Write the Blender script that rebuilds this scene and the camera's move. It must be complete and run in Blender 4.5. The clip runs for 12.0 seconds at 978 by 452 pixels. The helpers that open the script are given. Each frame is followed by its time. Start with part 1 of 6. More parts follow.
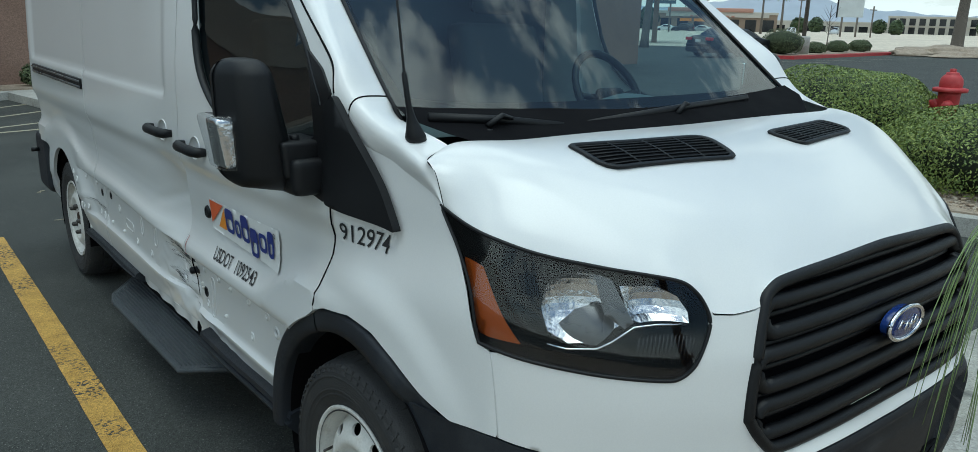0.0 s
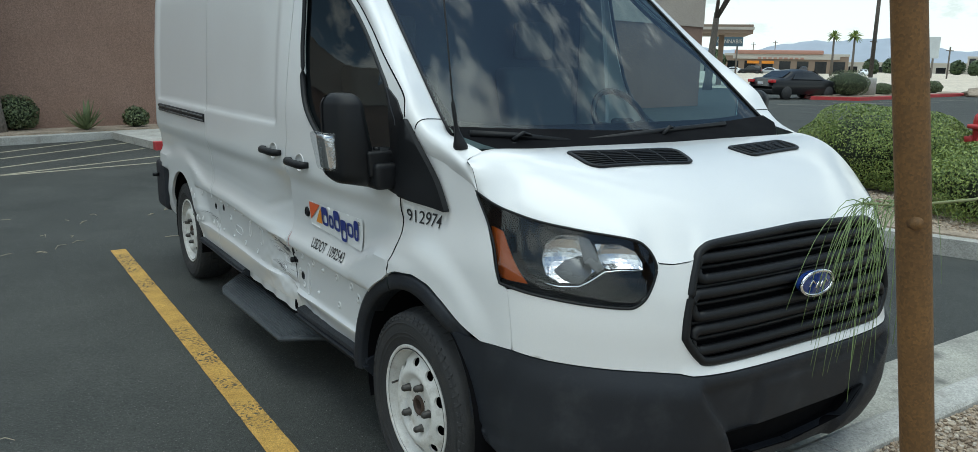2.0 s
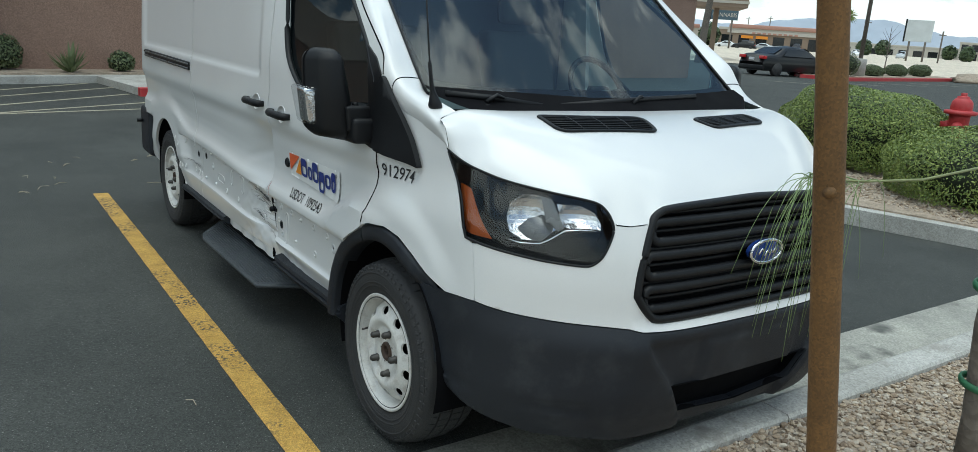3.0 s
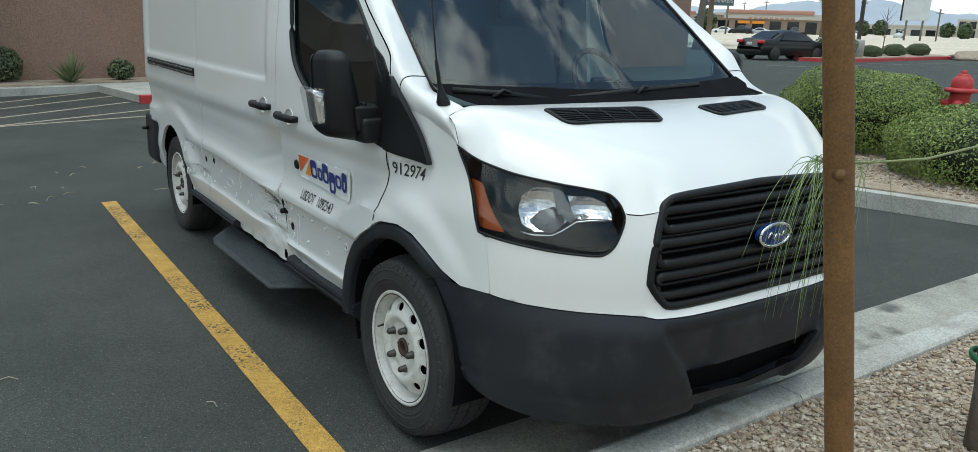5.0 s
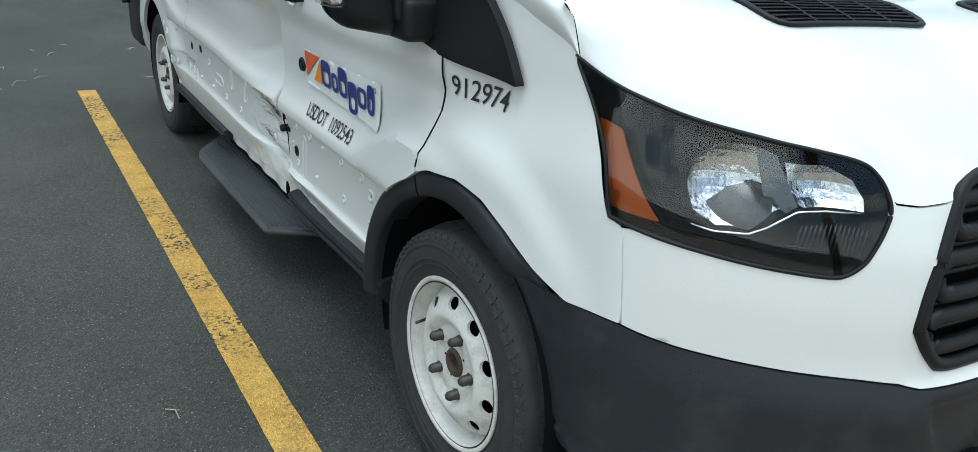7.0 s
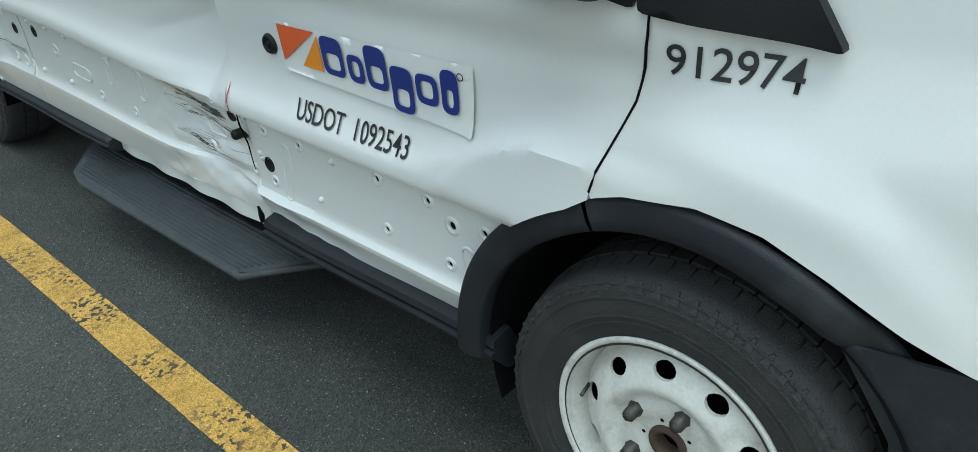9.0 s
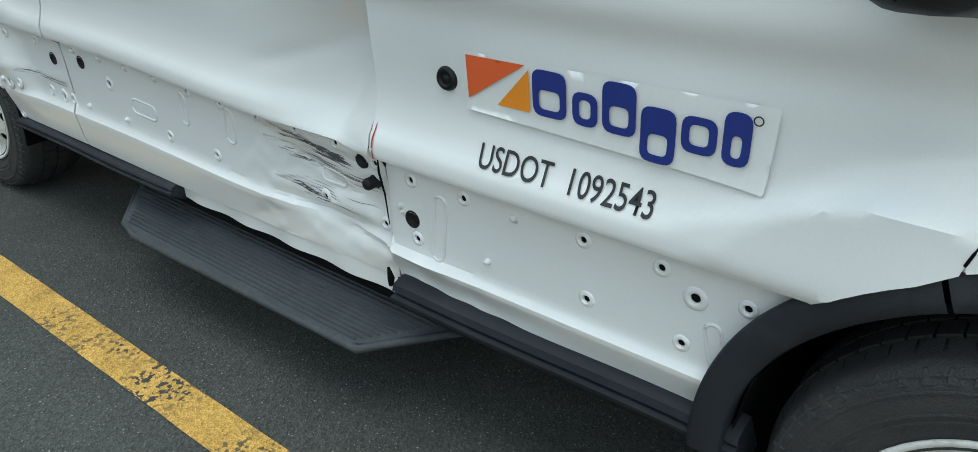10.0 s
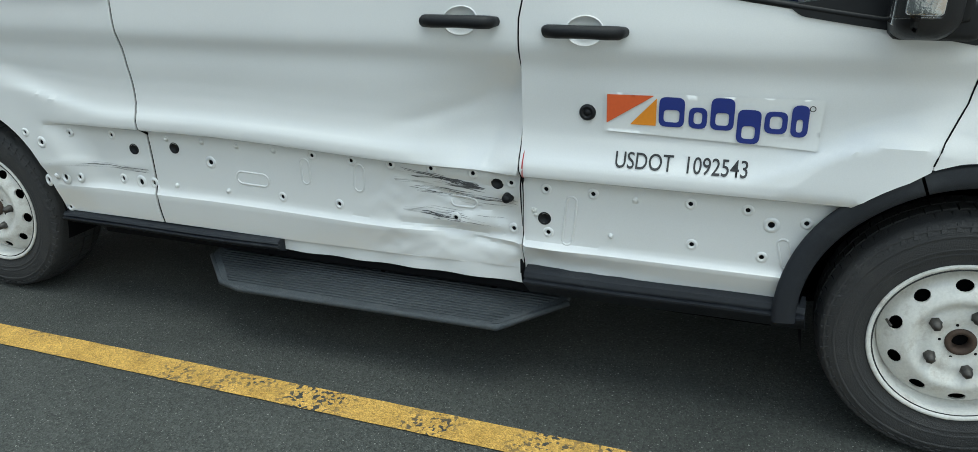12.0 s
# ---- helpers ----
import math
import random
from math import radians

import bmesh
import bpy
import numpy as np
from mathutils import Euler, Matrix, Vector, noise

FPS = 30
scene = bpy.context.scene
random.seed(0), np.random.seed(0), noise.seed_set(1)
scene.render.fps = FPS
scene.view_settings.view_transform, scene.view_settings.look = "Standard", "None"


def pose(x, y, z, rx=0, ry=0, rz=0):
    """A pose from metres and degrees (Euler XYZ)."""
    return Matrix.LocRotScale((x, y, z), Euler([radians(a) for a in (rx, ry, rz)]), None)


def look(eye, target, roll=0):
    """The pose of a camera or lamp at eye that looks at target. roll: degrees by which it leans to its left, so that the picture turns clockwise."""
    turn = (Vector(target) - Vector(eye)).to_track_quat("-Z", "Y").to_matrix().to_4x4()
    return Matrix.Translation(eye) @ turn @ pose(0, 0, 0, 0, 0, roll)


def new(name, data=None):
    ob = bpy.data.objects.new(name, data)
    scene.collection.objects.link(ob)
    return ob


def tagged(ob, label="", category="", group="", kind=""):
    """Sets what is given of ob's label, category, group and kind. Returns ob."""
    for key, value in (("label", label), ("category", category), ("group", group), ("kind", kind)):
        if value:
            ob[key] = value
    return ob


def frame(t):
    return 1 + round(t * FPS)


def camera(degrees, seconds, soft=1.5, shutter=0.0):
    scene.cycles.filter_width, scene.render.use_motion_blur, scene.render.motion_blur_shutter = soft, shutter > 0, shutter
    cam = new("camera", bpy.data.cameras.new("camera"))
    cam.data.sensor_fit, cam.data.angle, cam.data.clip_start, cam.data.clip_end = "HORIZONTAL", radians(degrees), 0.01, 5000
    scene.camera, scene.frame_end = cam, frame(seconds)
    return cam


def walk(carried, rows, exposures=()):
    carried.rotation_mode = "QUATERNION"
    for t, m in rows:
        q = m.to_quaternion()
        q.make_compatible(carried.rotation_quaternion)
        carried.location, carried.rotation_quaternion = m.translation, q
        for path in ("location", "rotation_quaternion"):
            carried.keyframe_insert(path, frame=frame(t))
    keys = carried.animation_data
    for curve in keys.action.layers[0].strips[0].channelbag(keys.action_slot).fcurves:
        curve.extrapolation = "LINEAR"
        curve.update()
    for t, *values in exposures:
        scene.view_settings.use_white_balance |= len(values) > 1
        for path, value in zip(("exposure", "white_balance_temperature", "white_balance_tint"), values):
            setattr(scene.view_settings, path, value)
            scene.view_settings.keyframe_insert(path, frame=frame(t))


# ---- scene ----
cam = camera(64.0, 12.0, soft=0.8)
PATH = [
    (0, (-1.825, -0.557, 1.537), (-0.617, 0.953, 1.026), 1.5),
    (0.5, (-1.891, -0.79, 1.556), (-0.796, 0.801, 1.037), 0.6),
    (1, (-1.87, -0.994, 1.57), (-0.938, 0.658, 0.935), 2.0),
    (1.5, (-1.976, -1.131, 1.564), (-0.911, 0.465, 0.998), 3.0),
    (2, (-2.188, -1.237, 1.545), (-1.1, 0.39, 1.135), 1.0),
    (2.5, (-2.229, -1.332, 1.547), (-1.169, 0.293, 1.062), 2.8),
    (3, (-2.211, -1.369, 1.553), (-1.1, 0.218, 1.054), 3.9),
    (3.2, (-2.237, -1.391, 1.554), (-1.126, 0.202, 1.077), 2.5),
    (4.8, (-2.312, -1.409, 1.565), (-1.198, 0.177, 1.073), 1.3),
    (5, (-2.256, -1.381, 1.558), (-1.153, 0.206, 1.046), 1.8),
    (5.5, (-2.142, -1.254, 1.524), (-1.214, 0.407, 0.908), 0.3),
    (6, (-2.059, -0.967, 1.459), (-1.115, 0.645, 0.746), 2.1),
    (6.5, (-1.882, -0.659, 1.426), (-1.047, 1.0, 0.683), 1.9),
    (6.7, (-1.85, -0.545, 1.419), (-0.951, 1.077, 0.671), 2.9),
    (8.3, (-1.687, 0.385, 1.374), (-0.394, 1.597, 0.447), 2.0),
    (8.5, (-1.709, 0.441, 1.37), (-0.392, 1.636, 0.456), 1.1),
    (9, (-1.86, 0.605, 1.372), (-0.592, 1.775, 0.359), -2.4),
    (9.5, (-1.895, 0.845, 1.299), (-0.623, 2.062, 0.35), -3.7),
    (10, (-1.975, 1.145, 1.3), (-0.59, 2.242, 0.365), -0.6),
    (10.5, (-2.222, 1.3, 1.331), (-0.595, 2.174, 0.564), -1.8),
    (11, (-2.503, 1.35, 1.384), (-0.839, 2.129, 0.595), -2.3),
    (11.5, (-2.728, 1.405, 1.424), (-1.032, 2.18, 0.702), -1.7),
    (12, (-3.006, 1.57, 1.362), (-1.256, 2.216, 0.642), -0.9),
]
LOOKS = [(0, .28, 6050, -8), (1.5, .42, 6250, -5), (3, .50, 6350, -4), (5, .56, 6450, -4), (6, .80, 6350, -4), (6.7, .95, 6350, -4), (8.5, .42, 6100, -8), (9.0, .88, 6200, -8), (9.5, .97, 6300, -6),
         (10.5, .84, 6350, -5), (11.5, .76, 6300, -5), (12, .95, 6400, -5)]
walk(cam, [(t, look(eye, target, roll)) for t, eye, target, roll in PATH], LOOKS)

# ---- light and sky ----
SUN_EL, SUN_AZ = 73.0, 212.0
world = bpy.data.worlds.new("world")
scene.world = world
world.use_nodes = True
wt = world.node_tree
wn, wl = wt.nodes, wt.links
bg = wn["Background"]
sky = wn.new("ShaderNodeTexSky")
sky.sky_type, sky.sun_disc = "NISHITA", False
sky.sun_elevation, sky.sun_rotation = radians(SUN_EL), radians(SUN_AZ)
wcoord = wn.new("ShaderNodeTexCoord")
wmap = wn.new("ShaderNodeMapping")
wmap.inputs["Scale"].default_value = (1.0, 1.0, 2.6)
cloud = wn.new("ShaderNodeTexNoise")
cloud.inputs["Scale"].default_value, cloud.inputs["Detail"].default_value, cloud.inputs["Roughness"].default_value = 2.3, 9.0, 0.62
cramp = wn.new("ShaderNodeValToRGB")
cramp.color_ramp.elements[0].position, cramp.color_ramp.elements[1].position = 0.485, 0.555
wmix = wn.new("ShaderNodeMixRGB")
wmix.inputs[2].default_value = (10.5, 10.8, 11.2, 1)
wl.new(wcoord.outputs["Generated"], wmap.inputs["Vector"])
wl.new(wmap.outputs["Vector"], cloud.inputs["Vector"])
wl.new(cloud.outputs["Fac"], cramp.inputs["Fac"])
whz, wsum = wn.new("ShaderNodeMapRange"), wn.new("ShaderNodeMath")
whz.inputs[1].default_value, whz.inputs[2].default_value, whz.inputs[3].default_value, whz.inputs[4].default_value = 0.03, 0.22, 0.85, 0.0
wsum.operation, wsum.use_clamp = "ADD", True
wl.new(cramp.outputs["Color"], wsum.inputs[0])
wl.new(whz.outputs[0], wsum.inputs[1])
wl.new(wsum.outputs[0], wmix.inputs[0])
# an overcast sky is brightest overhead, with a pale hazy rim along the horizon
wsep, wup, wlit = wn.new("ShaderNodeSeparateXYZ"), wn.new("ShaderNodeValToRGB"), wn.new("ShaderNodeMixRGB")
for pos, k in ((.10, .62), (.24, .46)):
    wup.color_ramp.elements.new(pos).color = (k, k, k, 1)
wup.color_ramp.elements[0].color = (.66, .66, .66, 1)
wup.color_ramp.elements[-1].color = (1.55, 1.55, 1.55, 1)
wlit.blend_type = "MULTIPLY"
wlit.inputs[0].default_value = 1
wl.new(wcoord.outputs["Generated"], wsep.inputs[0])
wl.new(wsep.outputs["Z"], wup.inputs["Fac"])
wl.new(wsep.outputs["Z"], whz.inputs[0])
wl.new(sky.outputs["Color"], wmix.inputs[1])
wl.new(wmix.outputs["Color"], wlit.inputs[1])
wl.new(wup.outputs[0], wlit.inputs[2])
wl.new(wlit.outputs["Color"], bg.inputs["Color"])
bg.inputs["Strength"].default_value = 0.115

sun = new("sun", bpy.data.lights.new("sun", "SUN"))
sun.data.energy, sun.data.angle, sun.data.color = 0.55, radians(36), (1.0, 0.98, 0.95)
az, el = radians(SUN_AZ), radians(SUN_EL)
sun.matrix_world = look((math.sin(az) * math.cos(el) * 50, math.cos(az) * math.cos(el) * 50, math.sin(el) * 50), (0, 0, 0))


# ---- materials ----
def material(name, colour, rough=0.5, metal=0.0, spread=0.12, scale=6.0, fine=120.0, bump=0.0, bump_scale=200.0, coat=0.0,
             dirt=None, dirt_amount=0.0, dirt_scale=4.0, rough_spread=0.1, spec=0.5, coat_rough=0.03):
    """A surface with grain and blotches at two scales, optional stains of another colour, and a fine relief."""
    m = bpy.data.materials.new(name)
    m.use_nodes = True
    n, l = m.node_tree.nodes, m.node_tree.links
    b = n["Principled BSDF"]
    b.inputs["Metallic"].default_value = metal
    b.inputs["Specular IOR Level"].default_value = spec
    co = n.new("ShaderNodeTexCoord")
    big, small = n.new("ShaderNodeTexNoise"), n.new("ShaderNodeTexNoise")
    big.inputs["Scale"].default_value, big.inputs["Detail"].default_value = scale, 5
    small.inputs["Scale"].default_value, small.inputs["Detail"].default_value = fine, 3
    add = n.new("ShaderNodeMath")
    add.operation = "ADD"
    l.new(co.outputs["Object"], big.inputs["Vector"])
    l.new(co.outputs["Object"], small.inputs["Vector"])
    l.new(big.outputs["Fac"], add.inputs[0])
    l.new(small.outputs["Fac"], add.inputs[1])
    r = n.new("ShaderNodeMapRange")
    r.inputs[1].default_value, r.inputs[2].default_value = 0.6, 1.4
    r.inputs[3].default_value, r.inputs[4].default_value = 1 - spread, 1 + spread
    l.new(add.outputs[0], r.inputs[0])
    mul = n.new("ShaderNodeMixRGB")
    mul.blend_type = "MULTIPLY"
    mul.inputs[0].default_value = 1
    mul.inputs[1].default_value = (*colour, 1)
    l.new(r.outputs[0], mul.inputs[2])
    out = mul.outputs[0]
    if dirt:
        d = n.new("ShaderNodeTexNoise")
        d.inputs["Scale"].default_value, d.inputs["Detail"].default_value, d.inputs["Roughness"].default_value = dirt_scale, 9, 0.7
        l.new(co.outputs["Object"], d.inputs["Vector"])
        ramp = n.new("ShaderNodeValToRGB")
        ramp.color_ramp.elements[0].position, ramp.color_ramp.elements[1].position = 0.52, 0.72
        l.new(d.outputs["Fac"], ramp.inputs["Fac"])
        am = n.new("ShaderNodeMath")
        am.operation = "MULTIPLY"
        am.inputs[1].default_value = dirt_amount
        l.new(ramp.outputs["Color"], am.inputs[0])
        mix = n.new("ShaderNodeMixRGB")
        mix.inputs[2].default_value = (*dirt, 1)
        l.new(am.outputs[0], mix.inputs[0])
        l.new(out, mix.inputs[1])
        out = mix.outputs[0]
    l.new(out, b.inputs["Base Color"])
    rr = n.new("ShaderNodeMapRange")
    rr.inputs[1].default_value, rr.inputs[2].default_value = 0.3, 0.7
    rr.inputs[3].default_value, rr.inputs[4].default_value = max(0.02, rough - rough_spread * rough), min(1, rough + rough_spread * rough)
    l.new(big.outputs["Fac"], rr.inputs[0])
    l.new(rr.outputs[0], b.inputs["Roughness"])
    if coat:
        b.inputs["Coat Weight"].default_value, b.inputs["Coat Roughness"].default_value = coat, coat_rough
    if bump:
        bn = n.new("ShaderNodeTexNoise")
        bn.inputs["Scale"].default_value, bn.inputs["Detail"].default_value = bump_scale, 4
        l.new(co.outputs["Object"], bn.inputs["Vector"])
        bp = n.new("ShaderNodeBump")
        bp.inputs["Strength"].default_value, bp.inputs["Distance"].default_value = bump, 0.01
        l.new(bn.outputs["Fac"], bp.inputs["Height"])
        l.new(bp.outputs["Normal"], b.inputs["Normal"])
    return m


def glass_material(name, colour, rough=0.0, f0=0.05):
    """A thin pane: it lets tinted light through and mirrors more at flat angles."""
    m = bpy.data.materials.new(name)
    m.use_nodes = True
    n, l = m.node_tree.nodes, m.node_tree.links
    n.remove(n["Principled BSDF"])
    tr, gl, mx, lw = n.new("ShaderNodeBsdfTransparent"), n.new("ShaderNodeBsdfGlossy"), n.new("ShaderNodeMixShader"), n.new("ShaderNodeLayerWeight")
    tr.inputs["Color"].default_value = (*colour, 1)
    gl.inputs["Roughness"].default_value = rough
    lw.inputs["Blend"].default_value = 0.5
    pw, ad = n.new("ShaderNodeMath"), n.new("ShaderNodeMath")
    pw.operation, ad.operation = "POWER", "MULTIPLY_ADD"
    pw.inputs[1].default_value = 5
    ad.inputs[1].default_value, ad.inputs[2].default_value = 1 - f0, f0
    l.new(lw.outputs["Facing"], pw.inputs[0])
    l.new(pw.outputs[0], ad.inputs[0])
    l.new(ad.outputs[0], mx.inputs[0])
    l.new(tr.outputs[0], mx.inputs[1])
    l.new(gl.outputs[0], mx.inputs[2])
    l.new(mx.outputs[0], n["Material Output"].inputs["Surface"])
    return m


WHITE = material("white_paint", (0.70, 0.70, 0.695), 0.34, spread=0.035, scale=3, fine=300, coat=0.7, coat_rough=0.10)
PLASTIC = material("grey_plastic", (0.0125, 0.0150, 0.0205), 0.50, spread=0.22, scale=5, fine=260, bump=0.25, bump_scale=700, dirt=(0.06, 0.064, 0.068), dirt_amount=0.35, dirt_scale=7, spec=0.36)
TREADPLATE = material("worn_tread_plastic", (0.040, 0.047, 0.054), 0.55, spread=0.3, scale=14, fine=200, bump=0.4, bump_scale=500, dirt=(0.16, 0.16, 0.155), dirt_amount=0.22, dirt_scale=22)
BLACK = material("black_plastic", (0.0055, 0.006, 0.0075), 0.46, spread=0.15, scale=9, fine=300, bump=0.15, bump_scale=800, spec=0.3)
GLOSS = material("gloss_black", (0.006, 0.0065, 0.008), 0.16, spread=0.1, spec=0.3)
# near-black: painted shade for gaps and holes, and the colour of black trim
DEEP = material("shade_and_trim_black", (0.004, 0.004, 0.005), 0.9, spread=0.1, spec=0.1)
RUBBER = material("tyre_rubber", (0.026, 0.026, 0.027), 0.72, spread=0.3, scale=12, fine=180, bump=0.4, bump_scale=300, dirt=(0.07, 0.066, 0.06), dirt_amount=0.4, dirt_scale=9)
STEEL_WHITE = material("wheel_paint", (0.62, 0.61, 0.58), 0.45, spread=0.12, scale=14, fine=160, dirt=(0.24, 0.19, 0.15), dirt_amount=0.55, dirt_scale=16)
RUST = material("rusty_hub", (0.055, 0.034, 0.024), 0.8, spread=0.4, scale=40, fine=200)
NUT = material("lug_steel", (0.075, 0.07, 0.065), 0.5, metal=0.7, spread=0.3, scale=40)
CHROME = material("chrome", (0.85, 0.86, 0.88), 0.08, metal=1.0, spread=0.05)
REFLECTOR = material("lamp_reflector", (0.62, 0.63, 0.65), 0.12, metal=1.0, spread=0.15, scale=30, bump=0.25, bump_scale=60)
SATIN = material("lamp_bezel", (0.12, 0.125, 0.13), 0.28, metal=0.5, spread=0.15)
AMBER = material("amber_reflector", (0.27, 0.052, 0.004), 0.22, spread=0.10, scale=20)
BADGE_BLUE = material("badge_blue", (0.012, 0.035, 0.17), 0.15, spread=0.1, coat=0.6)
NAVY = material("decal_navy", (0.016, 0.03, 0.19), 0.4, spread=0.06)
ORANGE = material("decal_orange", (0.66, 0.11, 0.03), 0.4, spread=0.05)
YELLOW_D = material("decal_amber", (0.72, 0.25, 0.02), 0.4, spread=0.05)
DECAL = material("decal_film", (0.70, 0.70, 0.69), 0.34, spread=0.03)
INK = material("decal_black", (0.02, 0.02, 0.022), 0.45, spread=0.08)
CARD_WHITE = material("cup_lid", (0.72, 0.72, 0.70), 0.45, spread=0.04)
SCRAPE = material("scraped_paint", (0.08, 0.08, 0.085), 0.7, spread=0.4, scale=30)
WINDSCREEN = glass_material("windscreen_glass", (0.70, 0.86, 0.87), 0.0, 0.075)
DARK_GLASS = glass_material("tinted_glass", (0.26, 0.31, 0.30), 0.0, 0.05)
SIDE_GLASS = glass_material("side_glass", (0.78, 0.86, 0.85), 0.0, 0.06)
LENS = glass_material("lamp_lens", (0.93, 0.94, 0.95), 0.02, 0.05)
DASH = material("dashboard", (0.075, 0.10, 0.105), 0.7, spread=0.1, bump=0.2, bump_scale=500)
SEAT = material("seat_cloth", (0.055, 0.06, 0.065), 0.9, spread=0.2)
BULKHEAD = material("bulkhead", (0.05, 0.07, 0.09), 0.7, spread=0.1)


def two_tone(name, a, b, low, high, scale, rough, bump, bump_scale, detail=8, extra=None, grain=0.28):
    """A ground surface: two colours mixed by coarse noise, speckled by a fine one."""
    m = bpy.data.materials.new(name)
    m.use_nodes = True
    n, l = m.node_tree.nodes, m.node_tree.links
    bs = n["Principled BSDF"]
    co = n.new("ShaderNodeTexCoord")
    no = n.new("ShaderNodeTexNoise")
    no.inputs["Scale"].default_value, no.inputs["Detail"].default_value, no.inputs["Roughness"].default_value = scale, detail, 0.65
    l.new(co.outputs["Object"], no.inputs["Vector"])
    rp = n.new("ShaderNodeValToRGB")
    rp.color_ramp.elements[0].position, rp.color_ramp.elements[1].position = low, high
    rp.color_ramp.elements[0].color, rp.color_ramp.elements[1].color = (*a, 1), (*b, 1)
    l.new(no.outputs["Fac"], rp.inputs["Fac"])
    vo = n.new("ShaderNodeTexVoronoi")
    vo.inputs["Scale"].default_value = bump_scale
    l.new(co.outputs["Object"], vo.inputs["Vector"])
    sp = n.new("ShaderNodeMapRange")
    sp.inputs[1].default_value, sp.inputs[2].default_value, sp.inputs[3].default_value, sp.inputs[4].default_value = 0.0, 1.0, 1 - grain, 1 + grain
    l.new(vo.outputs["Color"], sp.inputs[0])
    mu = n.new("ShaderNodeMixRGB")
    mu.blend_type = "MULTIPLY"
    mu.inputs[0].default_value = 1
    l.new(rp.outputs["Color"], mu.inputs[1])
    l.new(sp.outputs[0], mu.inputs[2])
    out = mu.outputs[0]
    if extra:
        st = n.new("ShaderNodeTexNoise")
        st.inputs["Scale"].default_value, st.inputs["Detail"].default_value = extra[1], 4
        l.new(co.outputs["Object"], st.inputs["Vector"])
        sr = n.new("ShaderNodeValToRGB")
        sr.color_ramp.elements[0].position, sr.color_ramp.elements[1].position = extra[2], extra[3]
        l.new(st.outputs["Fac"], sr.inputs["Fac"])
        mm = n.new("ShaderNodeMixRGB")
        mm.inputs[2].default_value = (*extra[0], 1)
        fac = sr.outputs["Color"]
        if len(extra) > 4:
            cl, cr, cm = n.new("ShaderNodeTexNoise"), n.new("ShaderNodeValToRGB"), n.new("ShaderNodeMath")
            cl.inputs["Scale"].default_value, cl.inputs["Detail"].default_value = extra[4], 3
            cr.color_ramp.elements[0].position, cr.color_ramp.elements[1].position = .46, .58
            cm.operation = "MULTIPLY"
            l.new(co.outputs["Object"], cl.inputs["Vector"])
            l.new(cl.outputs["Fac"], cr.inputs["Fac"])
            l.new(cr.outputs["Color"], cm.inputs[0])
            l.new(fac, cm.inputs[1])
            fac = cm.outputs[0]
        l.new(fac, mm.inputs[0])
        l.new(out, mm.inputs[1])
        out = mm.outputs[0]
    l.new(out, bs.inputs["Base Color"])
    bs.inputs["Roughness"].default_value = rough
    bp = n.new("ShaderNodeBump")
    bp.inputs["Strength"].default_value, bp.inputs["Distance"].default_value = bump, 0.006
    l.new(vo.outputs["Distance"], bp.inputs["Height"])
    l.new(bp.outputs["Normal"], bs.inputs["Normal"])
    return m


ASPHALT = two_tone("asphalt", (0.027, 0.030, 0.027), (0.048, 0.051, 0.046), 0.35, 0.65, 0.9, 0.85, 0.5, 170, extra=((0.24, 0.245, 0.22), 130, 0.64, 0.69), grain=0.6)
CONCRETE = two_tone("concrete", (0.34, 0.33, 0.30), (0.46, 0.45, 0.42), 0.35, 0.65, 2.2, 0.85, 0.25, 120, extra=((0.24, 0.22, 0.19), 5, 0.60, 0.75))
GUTTER = two_tone("gutter_concrete", (0.25, 0.245, 0.215), (0.40, 0.39, 0.34), 0.35, 0.65, 1.6, 0.85, 0.3, 120, extra=((0.10, 0.10, 0.09), 4, 0.56, 0.72))
GRAVEL = two_tone("gravel", (0.23, 0.18, 0.13), (0.40, 0.33, 0.26), 0.3, 0.7, 4, 0.95, 1.0, 55)
SAND = two_tone("desert_sand", (0.50, 0.43, 0.34), (0.62, 0.55, 0.45), 0.3, 0.7, 0.06, 0.95, 0.4, 3)
YELLOW = two_tone("line_paint", (0.42, 0.245, 0.05), (0.56, 0.34, 0.08), 0.35, 0.65, 9, 0.75, 0.6, 190, extra=((0.035, 0.036, 0.034), 62, 0.53, 0.565, 2.6), grain=0.4)
LINE_WHITE = two_tone("faded_line_paint", (0.30, 0.27, 0.20), (0.42, 0.38, 0.28), 0.35, 0.65, 9, 0.8, 0.4, 190, extra=((0.05, 0.05, 0.05), 30, 0.60, 0.66))
RED_PAINT = material("red_paint", (0.42, 0.03, 0.035), 0.55, spread=0.2, scale=8, dirt=(0.3, 0.25, 0.22), dirt_amount=0.2)
STUCCO = two_tone("brown_stucco", (0.23, 0.145, 0.108), (0.275, 0.178, 0.136), 0.35, 0.65, 0.7, 0.9, 0.4, 60)
STUCCO_TAN = two_tone("tan_stucco", (0.40, 0.34, 0.29), (0.46, 0.40, 0.34), 0.35, 0.65, 0.7, 0.9, 0.4, 60)
WOOD = two_tone("stake_wood", (0.105, 0.052, 0.015), (0.175, 0.088, 0.026), 0.3, 0.7, 7, 0.7, 0.08, 240)
BARK = two_tone("bark", (0.10, 0.085, 0.07), (0.19, 0.165, 0.14), 0.3, 0.7, 14, 0.95, 1.0, 30)


